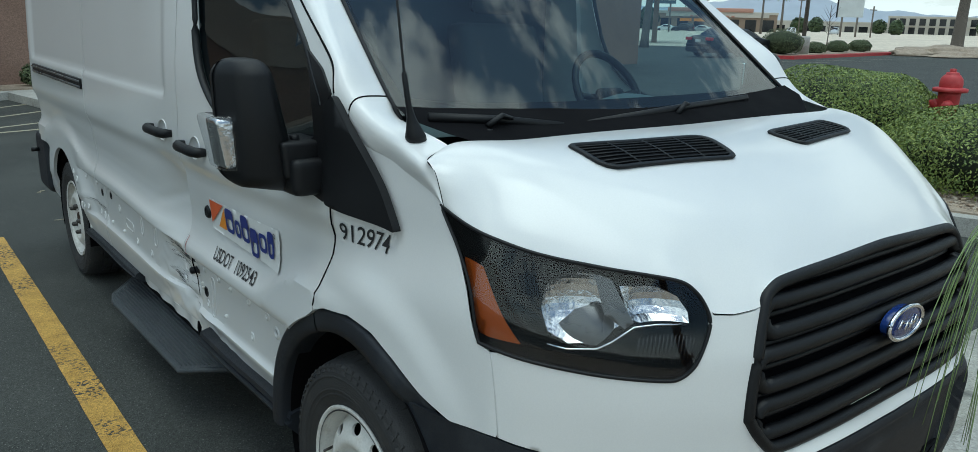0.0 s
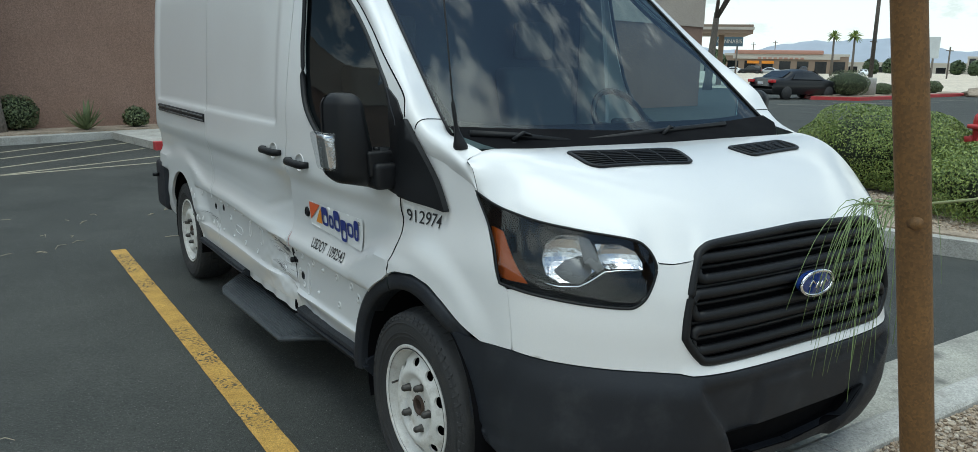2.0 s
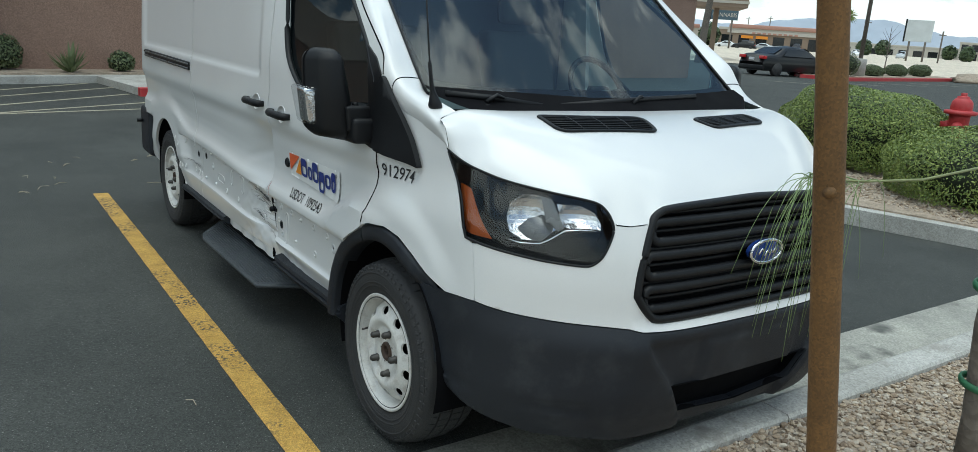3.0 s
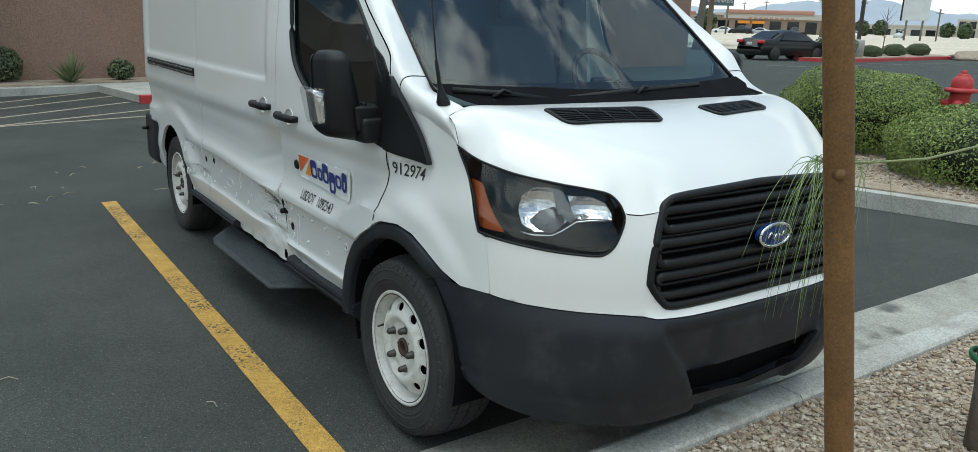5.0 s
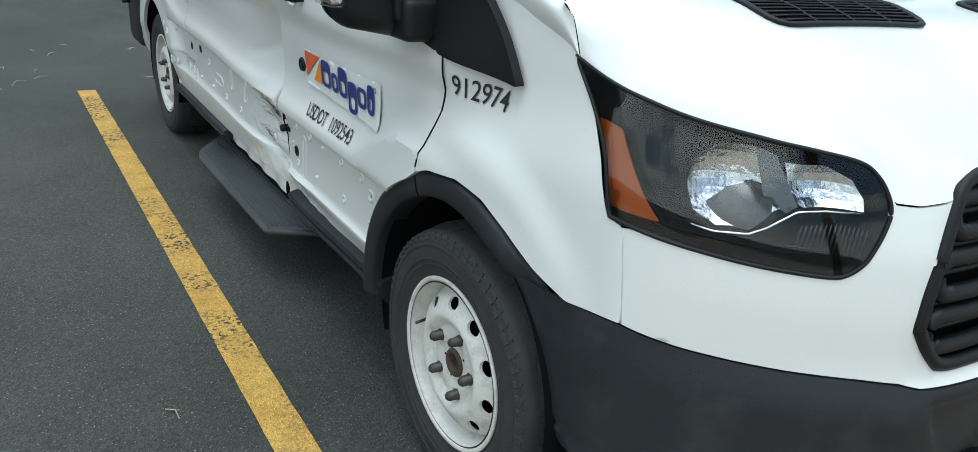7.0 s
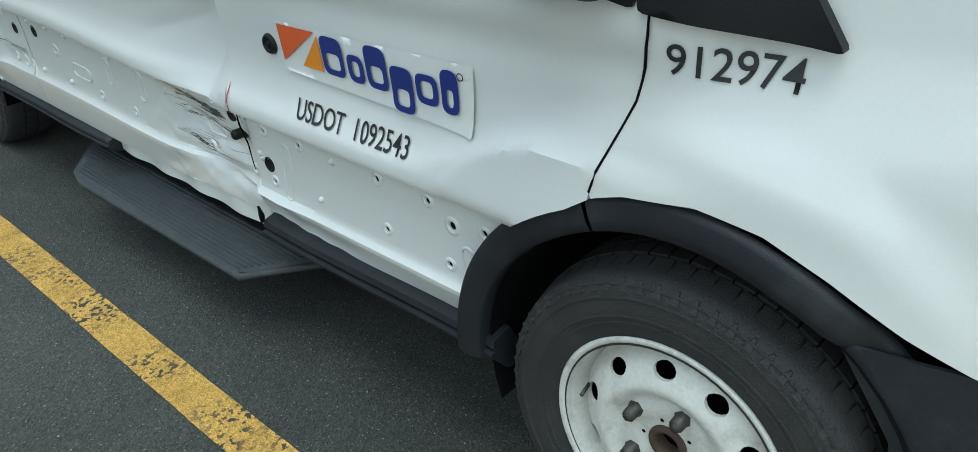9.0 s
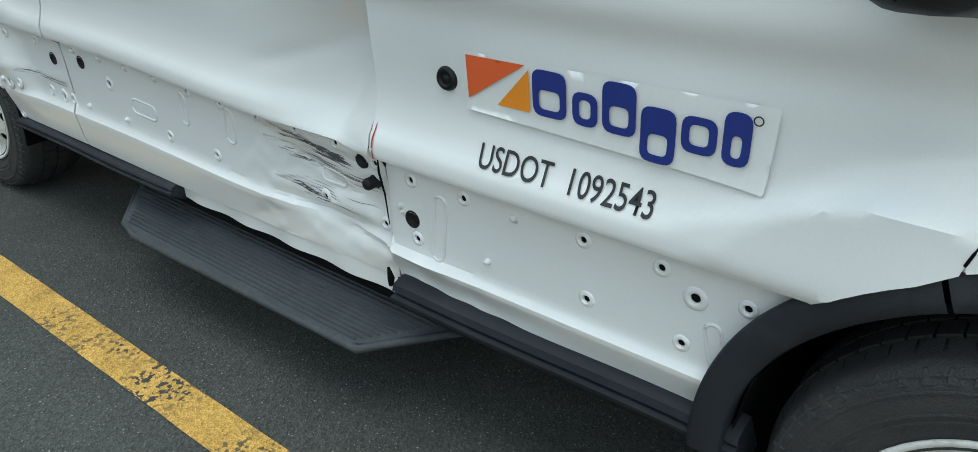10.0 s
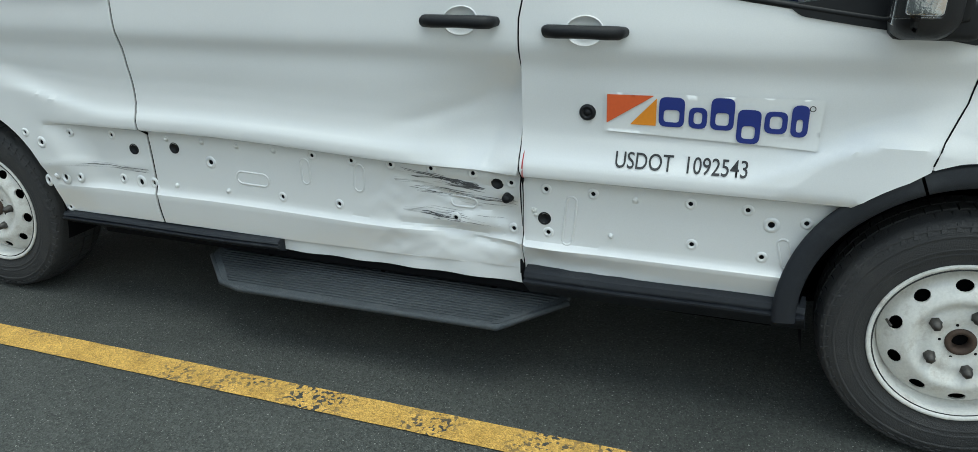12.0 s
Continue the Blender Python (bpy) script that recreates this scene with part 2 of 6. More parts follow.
# ---- mesh helpers ----
def mesh_of(name, verts, faces, mat, smooth=True):
    me = bpy.data.meshes.new(name)
    me.from_pydata([tuple(float(c) for c in v) for v in verts], [], [tuple(int(i) for i in f) for f in faces])
    me.materials.append(mat)
    if smooth:
        me.polygons.foreach_set("use_smooth", [True] * len(me.polygons))
    me.update()
    return me


def thing(name, label, category, group="", kind="", at=(0, 0, 0)):
    ob = new(name)
    ob.empty_display_size = 0.1
    ob.location = at
    return tagged(ob, label, category, group, kind)


def part(name, data, mat, parent, label="", smooth=True):
    """Links a bmesh, a mesh or a (verts, faces) pair as one mesh object under a thing or a part."""
    if isinstance(data, bmesh.types.BMesh):
        me = bpy.data.meshes.new(name)
        bmesh.ops.recalc_face_normals(data, faces=data.faces)
        data.to_mesh(me)
        data.free()
        me.materials.append(mat)
        me.polygons.foreach_set("use_smooth", [smooth] * len(me.polygons))
    elif isinstance(data, bpy.types.Mesh):
        me = data
    else:
        me = mesh_of(name, data[0], data[1], mat, smooth)
    ob = new(name, me)
    if parent is not None:
        ob.parent = parent
    return tagged(ob, label)


def sharp(ob, angle=35):
    ob.data.set_sharp_from_angle(angle=radians(angle))
    return ob


def box_bm(x0, y0, z0, x1, y1, z1, bevel=0.0, seg=2):
    bm = bmesh.new()
    bmesh.ops.create_cube(bm, size=1)
    for v in bm.verts:
        v.co = Vector(((x0 + x1) / 2 + v.co.x * (x1 - x0), (y0 + y1) / 2 + v.co.y * (y1 - y0), (z0 + z1) / 2 + v.co.z * (z1 - z0)))
    if bevel:
        bmesh.ops.bevel(bm, geom=bm.edges[:], offset=bevel, segments=seg, affect="EDGES", profile=0.6)
    return bm


def tube(points, radius, n=10, closed=False, flat=1.0, up=(0, 0, 1)):
    """A tube along points; radius may be a list; flat squeezes it along the second axis."""
    pts = [Vector(p) for p in points]
    k = len(pts)
    rad = radius if isinstance(radius, (list, tuple)) else [radius] * k
    verts, faces = [], []
    for i, p in enumerate(pts):
        a = pts[(i - 1) % k] if closed or i else p
        b = pts[(i + 1) % k] if closed or i < k - 1 else p
        d = (b - a).normalized()
        u = Vector(up)
        if abs(d.dot(u)) > 0.95:
            u = Vector((1, 0, 0))
        s = d.cross(u).normalized()
        w = s.cross(d)
        for j in range(n):
            t = 2 * math.pi * j / n
            verts.append(p + s * math.cos(t) * rad[i] + w * math.sin(t) * rad[i] * flat)
    rings = k if closed else k - 1
    for i in range(rings):
        for j in range(n):
            a, b = i * n + j, i * n + (j + 1) % n
            c, d = ((i + 1) % k) * n + (j + 1) % n, ((i + 1) % k) * n + j
            faces.append((a, b, c, d))
    if not closed:
        faces.append(tuple(range(n))[::-1])
        faces.append(tuple((k - 1) * n + j for j in range(n)))
    return verts, faces


def lathe(profile, n=48, axis="x"):
    """Turns (radius, along) pairs round an axis."""
    verts, faces = [], []
    for r, h in profile:
        for j in range(n):
            t = 2 * math.pi * j / n
            c, s = r * math.cos(t), r * math.sin(t)
            verts.append((h, c, s) if axis == "x" else (c, s, h))
    for i in range(len(profile) - 1):
        for j in range(n):
            faces.append((i * n + j, i * n + (j + 1) % n, (i + 1) * n + (j + 1) % n, (i + 1) * n + j))
    return verts, faces


def join(*pieces):
    verts, faces = [], []
    for v, f in pieces:
        k = len(verts)
        verts += list(v)
        faces += [tuple(i + k for i in q) for q in f]
    return verts, faces


def rounded(pts, radius, n=4):
    """A closed outline with its corners rounded."""
    out, k = [], len(pts)
    for i in range(k):
        a, b, c = (np.array(pts[(i + j) % k], float) for j in (-1, 0, 1))
        r = radius[i] if isinstance(radius, (list, tuple)) else radius
        da, dc = np.linalg.norm(a - b), np.linalg.norm(c - b)
        ra, rc = min(r, da * 0.45), min(r, dc * 0.45)
        p, q = b + (a - b) / da * ra, b + (c - b) / dc * rc
        if r <= 0:
            out.append(tuple(b))
            continue
        for j in range(n + 1):
            t = j / n
            out.append(tuple((1 - t) ** 2 * p + 2 * t * (1 - t) * b + t * t * q))
    return out


def spaced(pts, step, closed=True):
    """Points put along an outline, no further apart than step."""
    out, k = [], len(pts)
    for i in range(k if closed else k - 1):
        a, b = np.array(pts[i], float), np.array(pts[(i + 1) % k], float)
        m = max(1, int(math.ceil(np.linalg.norm(b - a) / step)))
        out += [tuple(a + (b - a) * j / m) for j in range(m)]
    if not closed:
        out.append(tuple(pts[-1]))
    return out


def inside(poly, pts):
    x, y = pts[:, 0], pts[:, 1]
    res = np.zeros(len(pts), bool)
    p = np.asarray(poly)
    j = len(p) - 1
    for i in range(len(p)):
        cross = ((p[i, 1] > y) != (p[j, 1] > y)) & (x < (p[j, 0] - p[i, 0]) * (y - p[i, 1]) / (p[j, 1] - p[i, 1] + 1e-12) + p[i, 0])
        res ^= cross
        j = i
    return res


def patch(outline, holes, fn, step, lip=None, grids=()):
    """A sheet over the outline with its holes cut out. fn maps (u, v) arrays to places. lip: a vector by which every rim is
    folded back, so that the sheet shows its thickness. grids: (u0, v0, u1, v1, step) with finer points."""
    from mathutils.geometry import delaunay_2d_cdt
    rims = [spaced(outline, step)] + [spaced(h, min(step, 0.02 if len(h) < 40 else step)) for h in holes]
    pts, edges = [], []
    for rim in rims:
        k = len(pts)
        pts += rim
        edges += [(k + i, k + (i + 1) % len(rim)) for i in range(len(rim))]
    o = np.array(rims[0])
    (u0, v0), (u1, v1) = o.min(0), o.max(0)
    uu, vv = np.meshgrid(np.arange(u0, u1, step), np.arange(v0, v1, step))
    cand = np.stack([uu.ravel(), vv.ravel()], 1)
    gap = np.full(len(cand), step * 0.45)
    for a, b, c, d, st in grids:
        keep = ~((cand[:, 0] > a) & (cand[:, 0] < c) & (cand[:, 1] > b) & (cand[:, 1] < d))
        uu, vv = np.meshgrid(np.arange(a, c, st), np.arange(b, d, st))
        more = np.stack([uu.ravel(), vv.ravel()], 1)
        cand, gap = np.concatenate([cand[keep], more]), np.concatenate([gap[keep], np.full(len(more), st * 0.45)])
    ok = inside(rims[0], cand)
    for h in rims[1:]:
        ok &= ~inside(h, cand)
    cand, gap = cand[ok], gap[ok]
    allrim = np.array(pts)
    near = np.full(len(cand), 9.0)
    for i in range(0, len(allrim), 200):
        near = np.minimum(near, np.sqrt(((cand[:, None] - allrim[None, i:i + 200]) ** 2).sum(-1)).min(1))
    pts2 = [Vector(p) for p in pts] + [Vector(p) for p in cand[near > gap]]
    res = delaunay_2d_cdt(pts2, edges, [], 0, 1e-6)
    v2 = np.array([tuple(p) for p in res[0]])
    tri = np.array([f for f in res[2] if len(f) == 3])
    cen = v2[tri].mean(1)
    ok = inside(rims[0], cen)
    for h in rims[1:]:
        ok &= ~inside(h, cen)
    tri = tri[ok]
    verts = [tuple(p) for p in fn(v2[:, 0], v2[:, 1])]
    faces = [tuple(f) for f in tri]
    if lip is not None:
        for rim in rims:
            r = np.array(rim)
            a = fn(r[:, 0], r[:, 1])
            k, m = len(verts), len(rim)
            verts += [tuple(p) for p in a] + [tuple(p + np.array(lip)) for p in a]
            faces += [(k + i, k + (i + 1) % m, k + m + (i + 1) % m, k + m + i) for i in range(m)]
    return verts, faces


def smooth(a, b, x):
    t = np.clip((np.asarray(x, float) - a) / (b - a), 0, 1)
    return t * t * (3 - 2 * t)


def spline(pts, u):
    """Catmull-Rom through pts, u from 0 to the last one's number."""
    p = np.asarray(pts, float)
    n = len(p)
    u = np.clip(np.asarray(u, float), 0, n - 1 - 1e-9)
    i = u.astype(int)
    f = (u - i)[..., None]
    a, b, c, d = (p[np.clip(i + k, 0, n - 1)] for k in (-1, 0, 1, 2))
    return 0.5 * (2 * b + (c - a) * f + (2 * a - 5 * b + 4 * c - d) * f ** 2 + (3 * b - a - 3 * c + d) * f ** 3)


def mirrored(data):
    v, f = data
    return [(-p[0], p[1], p[2]) for p in v], [tuple(q[::-1]) for q in f]


# ---- the van: surfaces (front axle at y 1.05, rear axle at y 4.35; its nose points to -y) ----
NOSE = [(0, .18), (.28, .183), (.5, .203), (.62, .26), (.76, .365), (.885, .505), (.935, .64), (.962, .85), (.975, 1.05), (.985, 1.22)]
REACH = [(.16, .12), (.22, .08), (.30, .02), (.38, -.015), (.45, -.03), (.60, -.040), (.632, -.038), (.69, -.004), (.80, 0), (.9, .015), (1.0, .045), (1.1, .085), (1.2, .13), (1.4, .2)]
PROFILE = [(.30, .930), (.36, .943), (.40, .952), (.45, .962), (.462, .965), (.470, .966), (.481, .953), (.490, .950), (.60, .952), (.676, .956),
           (.686, .957), (.691, .988), (.698, .996), (.725, .998), (.738, .995), (.760, .983), (.785, .976), (.82, .972), (.87, .973), (.92, .978), (.955, .981), (.985, .982), (1.01, .986),
           (1.045, 1.001), (1.065, 1.005), (1.09, 1.005), (1.2, 1.002), (1.3, 1.0), (1.6, .986), (1.9, .962), (2.15, .92), (2.3, .87), (2.4, .80)]
ARCH_F, ARCH_R = (1.05, 0.38), (4.38, 0.37)


def nose(s, z):
    """The van's front skin: s runs round the plan from the middle (0) to the doors (9; minus: the van's right), z is the height."""
    s, z = np.asarray(s, float), np.asarray(z, float)
    p, r = spline(NOSE, np.abs(s)), np.array(REACH)
    w = 1 - smooth(3.5, 7, np.abs(s))
    y = p[..., 1] + np.interp(z, r[:, 0], r[:, 1]) * w
    x = p[..., 0] * (1 - .03 * smooth(.92, 1.12, z) * (1 - smooth(7, 9, np.abs(s))) - .035 * smooth(1.1, 1.36, z) - .03 * smooth(.45, .2, z))
    return np.stack([np.sign(s) * x, y, z + 0 * s], -1)


def rough_noise(y, z, f):
    return (np.sin(f * 1.0 * y + 1.3 * np.sin(f * .7 * z)) + np.sin(f * 1.9 * z + 2.1 * np.sin(f * .9 * y + 1)) + .6 * np.sin(f * 2.7 * (y + .6 * z) + .7)) / 2.6


def side_x(y, z, hurt=True):
    """Half the body's width at a place on its side; hurt: with the dents of the right side."""
    y, z = np.asarray(y, float), np.asarray(z, float)
    p = np.array(PROFILE)
    ridge = .738 + .105 * smooth(1.62, 1.30, y) + .07 * smooth(3.66, 4.12, y)
    lifted = np.where(z < .725, z, np.where(z < ridge, .725 + (z - .725) / (ridge - .725) * .013, np.where(z < 1.0, .738 + (z - ridge) / (1.0 - ridge) * .262, z)))
    x = np.interp(lifted, p[:, 0], p[:, 1])
    for cy, cz in (ARCH_R,):
        r = np.hypot(y - cy, z - cz)
        w = (1 - smooth(.46, .62, r)) * (1 - smooth(.88, 1.02, z)) * smooth(.40, .55, z)
        x = x * (1 - w) + .990 * w
    r = np.hypot(y - ARCH_F[0], z - ARCH_F[1])
    x = x + .016 * (1 - smooth(.515, .60, r)) * smooth(.700, .725, z)
    x = np.where(z < 1.0, np.minimum(x, 1.003), x)
    x = x - .16 * smooth(1.05, 2.1, z) * smooth(2.6, 1.5, y)
    x = x - .012 * smooth(1.235, 1.262, z) * smooth(4.93, 4.87, y) * smooth(2.33, 2.37, y)
    x = x - .10 * smooth(4.95, 5.20, y) ** 2
    if hurt:
        fold_y = 2.222 + (.975 - z) * .40
        side = (y - fold_y)
        tall = smooth(.66, .74, z) * smooth(1.04, .90, z)
        dent = .050 * tall * np.where(side > 0, np.exp(-(side / .20) ** 2), np.maximum(0, 1 + side / .11) ** 1.2)
        crease = .006 * np.exp(-(((z - .90) + (y - 2.30) * .30) / .022) ** 2) * smooth(2.7, 2.45, y) * smooth(2.3, 2.36, y)
        band = smooth(2.9, 2.55, y) * smooth(2.19, 2.24, y) * smooth(.34, .42, z) * smooth(.70, .64, z)
        crumple = band * (.0035 * rough_noise(y * .45, z + y * .22, 34) + .0022 * rough_noise(y * .7 + 3, z, 61) + .006)
        crumple = crumple + .016 * np.exp(-((y - 2.44) / .16) ** 2 - ((z - .585) / .07) ** 2) * (y > 2.207)
        for cy, cz, slope, deep in ((2.50, .600, .30, .009), (2.40, .545, -.16, .007), (2.33, .640, .12, .006)):
            off = (z - cz) - (y - cy) * slope
            crumple = crumple + deep * np.where(off > 0, np.exp(-off / .030), np.exp(off / .006)) * np.exp(-((y - cy) / .11) ** 2) * band
        low = smooth(3.1, 2.45, y) * smooth(.475, .40, z) * (.010 + .0035 * np.sin(y * 9) * smooth(.44, .39, z)) + .026 * np.exp(-((y - 2.40) / .15) ** 2) * smooth(.385, .468, z) * smooth(.52, .475, z) * (y > 2.207)
        fold = .012 * np.exp(-(((z - .452) - (y - 2.22) * .10) / .016) ** 2) * smooth(2.62, 2.40, y) * smooth(2.21, 2.24, y)
        punch = .020 * np.exp(-((y - 2.27) / .055) ** 2 - ((z - .55) / .06) ** 2) * (y > 2.207)
        low = low + fold + punch
        nick = .016 * np.exp(-((y - 2.165) / .05) ** 2 - ((z - .42) / .035) ** 2) - .008 * np.exp(-((y - 2.12) / .09) ** 2 - ((z - .475) / .012) ** 2)
        nick = nick + .010 * np.exp(-((y - 1.98) / .10) ** 2 - ((z - .415) / .03) ** 2) + .006 * rough_noise(y, z, 24) * smooth(1.80, 2.05, y) * (y < 2.207) * smooth(.475, .43, z)
        rear = smooth(3.56, 3.62, y) * smooth(4.1, 3.95, y) * .004 * np.exp(-((z - .545 - .012 * np.sin(y * 23)) / .012) ** 2)
        x = x - np.where(y > 2.207, dent, 0) - crease - crumple - low - nick + rear
    return x


def right_side(y, z, hurt=True):
    return np.stack([-side_x(y, z, hurt), np.asarray(y, float), np.asarray(z, float)], -1)


HOOD_LINE = [(0, 1.062), (.8, 1.056), (1.5, 1.045), (1.75, 1.034), (1.9, 1.015), (1.97, .998), (2.4, .992), (2.8, .995), (2.9, 1.012), (3.0, 1.037),
             (3.2, 1.058), (4, 1.078), (5, 1.105), (5.9, 1.13), (6.5, 1.16)]


def hood_line(s):
    h = np.array(HOOD_LINE)
    return np.interp(np.abs(s), h[:, 0], h[:, 1])


def hood(s, v):
    """The bonnet: from its front lip (v 0) to the cowl (v 1)."""
    s, v = np.asarray(s, float), np.asarray(v, float)
    a = np.abs(s)
    e0, e1 = nose(s, hood_line(s)), nose(s, np.interp(a, (0, 1.5, 2.4, 3.4, 4, 5, 5.9, 6.5), (1.062, 1.050, 1.046, 1.062, 1.078, 1.105, 1.13, 1.16)))
    e = e0 + (e1 - e0) * smooth(0, .24, v)[..., None]
    cx = np.interp(a, (0, 5, 6, 6.5), (0, .725, .835, .925)) * np.sign(s)
    cy = np.interp(a, (0, 2.5, 4, 5, 6, 6.5), (.835, .825, .795, .765, .875, .80))
    cz = np.interp(a, (0, 2.5, 5, 6.0, 6.5), (1.262, 1.267, 1.276, 1.278, 1.245))
    g = 1 - (1 - v) ** (2.8 - .9 * smooth(4.6, 6.2, a))
    return np.stack([e[..., 0] + (cx - e[..., 0]) * v, e[..., 1] + (cy - e[..., 1]) * v, e[..., 2] + (cz - e[..., 2]) * g], -1)


def sheet(fn, us, vs):
    """A grid of quads over fn(u, v)."""
    uu, vv = np.meshgrid(us, vs, indexing="ij")
    p = fn(uu, vv).reshape(-1, 3)
    m = len(vs)
    faces = [(i * m + j, (i + 1) * m + j, (i + 1) * m + j + 1, i * m + j + 1) for i in range(len(us) - 1) for j in range(m - 1)]
    return [tuple(q) for q in p], faces


def arc(centre, radius, a0, a1, n=24):
    return [(centre[0] + radius * math.cos(radians(a0 + (a1 - a0) * i / n)), centre[1] + radius * math.sin(radians(a0 + (a1 - a0) * i / n))) for i in range(n + 1)]


van = thing("cargo_van", "white cargo van with dented side, parked at the kerb", "van", at=(0, 0.0, 0))
LIP = (0.018, 0, 0)

# right side panels
HOLES = [(2.92, .666), (3.05, .508), (2.777, .668), (2.638, .673), (2.502, .676), (2.366, .675), (2.246, .658), (2.836, .515), (2.428, .525), (2.243, .511),
         (2.138, .652), (2.001, .651), (1.734, .65), (1.586, .648), (1.439, .627), (2.131, .519), (1.723, .532), (1.539, .518),
         (3.906, .655), (3.727, .658), (4.091, .65), (4.046, .479), (3.892, .498), (3.713, .502), (3.578, .499), (3.994, .398)]
MID_HOLES = [(4.022, .618), (3.955, .496), (3.634, .497), (1.524, .613), (3.32, .594)]
BIG_HOLES = [(3.462, .632), (3.639, .614), (2.29, .653), (2.143, .561)]
BOLTS = [(3.488, .663), (3.343, .664), (3.205, .664), (3.063, .666), (3.477, .499), (3.263, .502), (1.882, .647), (1.947, .53), (3.995, .497)]


def ring(c, r, n=12, squash=1.0):
    return [(c[0] + r * math.cos(2 * math.pi * i / n), c[1] + r * squash * math.sin(2 * math.pi * i / n)) for i in range(n)]


def cuts(y0, y1):
    """The holes that the missing trim has left, between two heights of the plan."""
    out = [ring(c, .0068, 8) for c in HOLES if y0 < c[0] < y1]
    out += [ring(c, .009, 10) for c in MID_HOLES if y0 < c[0] < y1]
    out += [ring(c, .017, 14, .85) for c in BIG_HOLES if y0 < c[0] < y1]
    return out


SEAM_F = [(1.20, .80), (1.185, .87), (1.15, .96), (1.13, 1.06), (1.13, 1.10)]
WINDOW = rounded([(2.15, 1.93), (2.095, 1.60), (2.05, 1.44), (1.985, 1.33), (1.86, 1.245), (1.70, 1.195), (1.31, 1.14), (1.16, 1.13), (1.165, 1.33), (1.288, 1.453), (1.496, 1.598), (1.786, 1.787), (2.0, 1.93)],
                 [.03, .05, .08, .08, .06, .05, .02, .01, .03, .04, .05, .05, .03])
door_line = [(2.2065, .385), (2.2065, 2.0)] + [(2.06, 2.0), (1.733, 1.785), (1.539, 1.662), (1.404, 1.577), (1.324, 1.529), (1.241, 1.481), (1.173, 1.440), (1.141, 1.412), (1.122, 1.37), (1.12, 1.10)] + SEAM_F[::-1][1:] + arc(ARCH_F, .435, 68, 4, 16)[1:] + [(1.466, .385)]
CUP = lambda y, z: [(y + .050 * math.cos(a), z + .038 * math.sin(a)) for a in np.linspace(0, 2 * math.pi, 24, endpoint=False)]
front_door = part("front_door", patch(door_line, [WINDOW, CUP(2.03, 1.102)] + cuts(1.2, 2.2), right_side, .03, LIP, [(1.15, .36, 2.2, 1.08, .014), (1.2, .684, 2.2, .712, .006), (1.45, .455, 2.2, .492, .008)]), WHITE, van, "white dented front passenger door")
slide_line = [(2.2115, .385), (2.7, .38), (3.559, .385), (3.564, .70), (3.577, 1.0), (3.585, 2.05), (2.2115, 2.05)]
sliding_door = part("sliding_door", patch(slide_line, [CUP(2.375, 1.12)] + cuts(2.215, 3.56), right_side, .03, LIP, [(2.21, .36, 3.57, 1.08, .014), (2.21, .36, 2.72, .68, .009), (2.21, .684, 3.57, .712, .006), (2.21, .455, 3.57, .492, .008), (2.3, 1.225, 3.57, 1.272, .012)]), WHITE, van, "white sliding door, creased and scraped")
quarter_line = [(3.568, .385), (3.985, .385)] + arc(ARCH_R, .365, 177, 5, 26) + [(4.76, .40), (4.92, .42), (4.95, .74), (5.20, .76), (5.20, 2.05), (3.592, 2.05), (3.585, 1.0), (3.572, .70)]
rear_quarter = part("rear_quarter_panel", patch(quarter_line, cuts(3.57, 4.2), right_side, .03, LIP, [(3.57, .36, 4.2, .95, .014), (3.57, .684, 3.95, .712, .006), (3.57, .455, 4.0, .492, .008), (3.58, 1.225, 4.95, 1.272, .012)]), WHITE, van, "white rear side panel")
# the step that the plastic cover hid, showing below the sliding door
part("sill_flange", sheet(lambda u, v: np.stack([-.930 + .004 * np.sin(u * 31) + 0 * v, u, .335 + v * .05], -1), np.linspace(2.22, 3.1, 60), np.linspace(0, 1, 5)), WHITE, van)
for c in BOLTS:
    x = float(side_x(c[0], c[1]))
    part("trim_bolt", lathe([(.0, -x - .010), (.005, -x - .009), (.007, -x - .004), (.0075, -x), (.013, -x + .0005), (.013, -x + .004)], 12), WHITE, van).location = (0, c[0], c[1])
for c in BIG_HOLES:
    x = float(side_x(c[0], c[1]))
    part("grommet", lathe([(.0, -x + .004), (.011, -x + .003), (.016, -x - .001), (.0195, -x - .0015), (.0205, -x + .003)], 18), BLACK, van).location = (0, c[0], c[1])
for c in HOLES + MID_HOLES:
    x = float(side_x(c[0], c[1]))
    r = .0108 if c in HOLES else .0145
    # black disc painted in for the shade inside the hole
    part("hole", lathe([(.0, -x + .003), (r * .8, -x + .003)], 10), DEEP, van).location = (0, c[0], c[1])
    part("hole_rim", lathe([(r * .68, -x + .001), (r * .8, -x - .003), (r, -x - .0035), (r * 1.5, -x - .001), (r * 1.6, -x + .002)], 14), WHITE, van).location = (0, c[0], c[1])


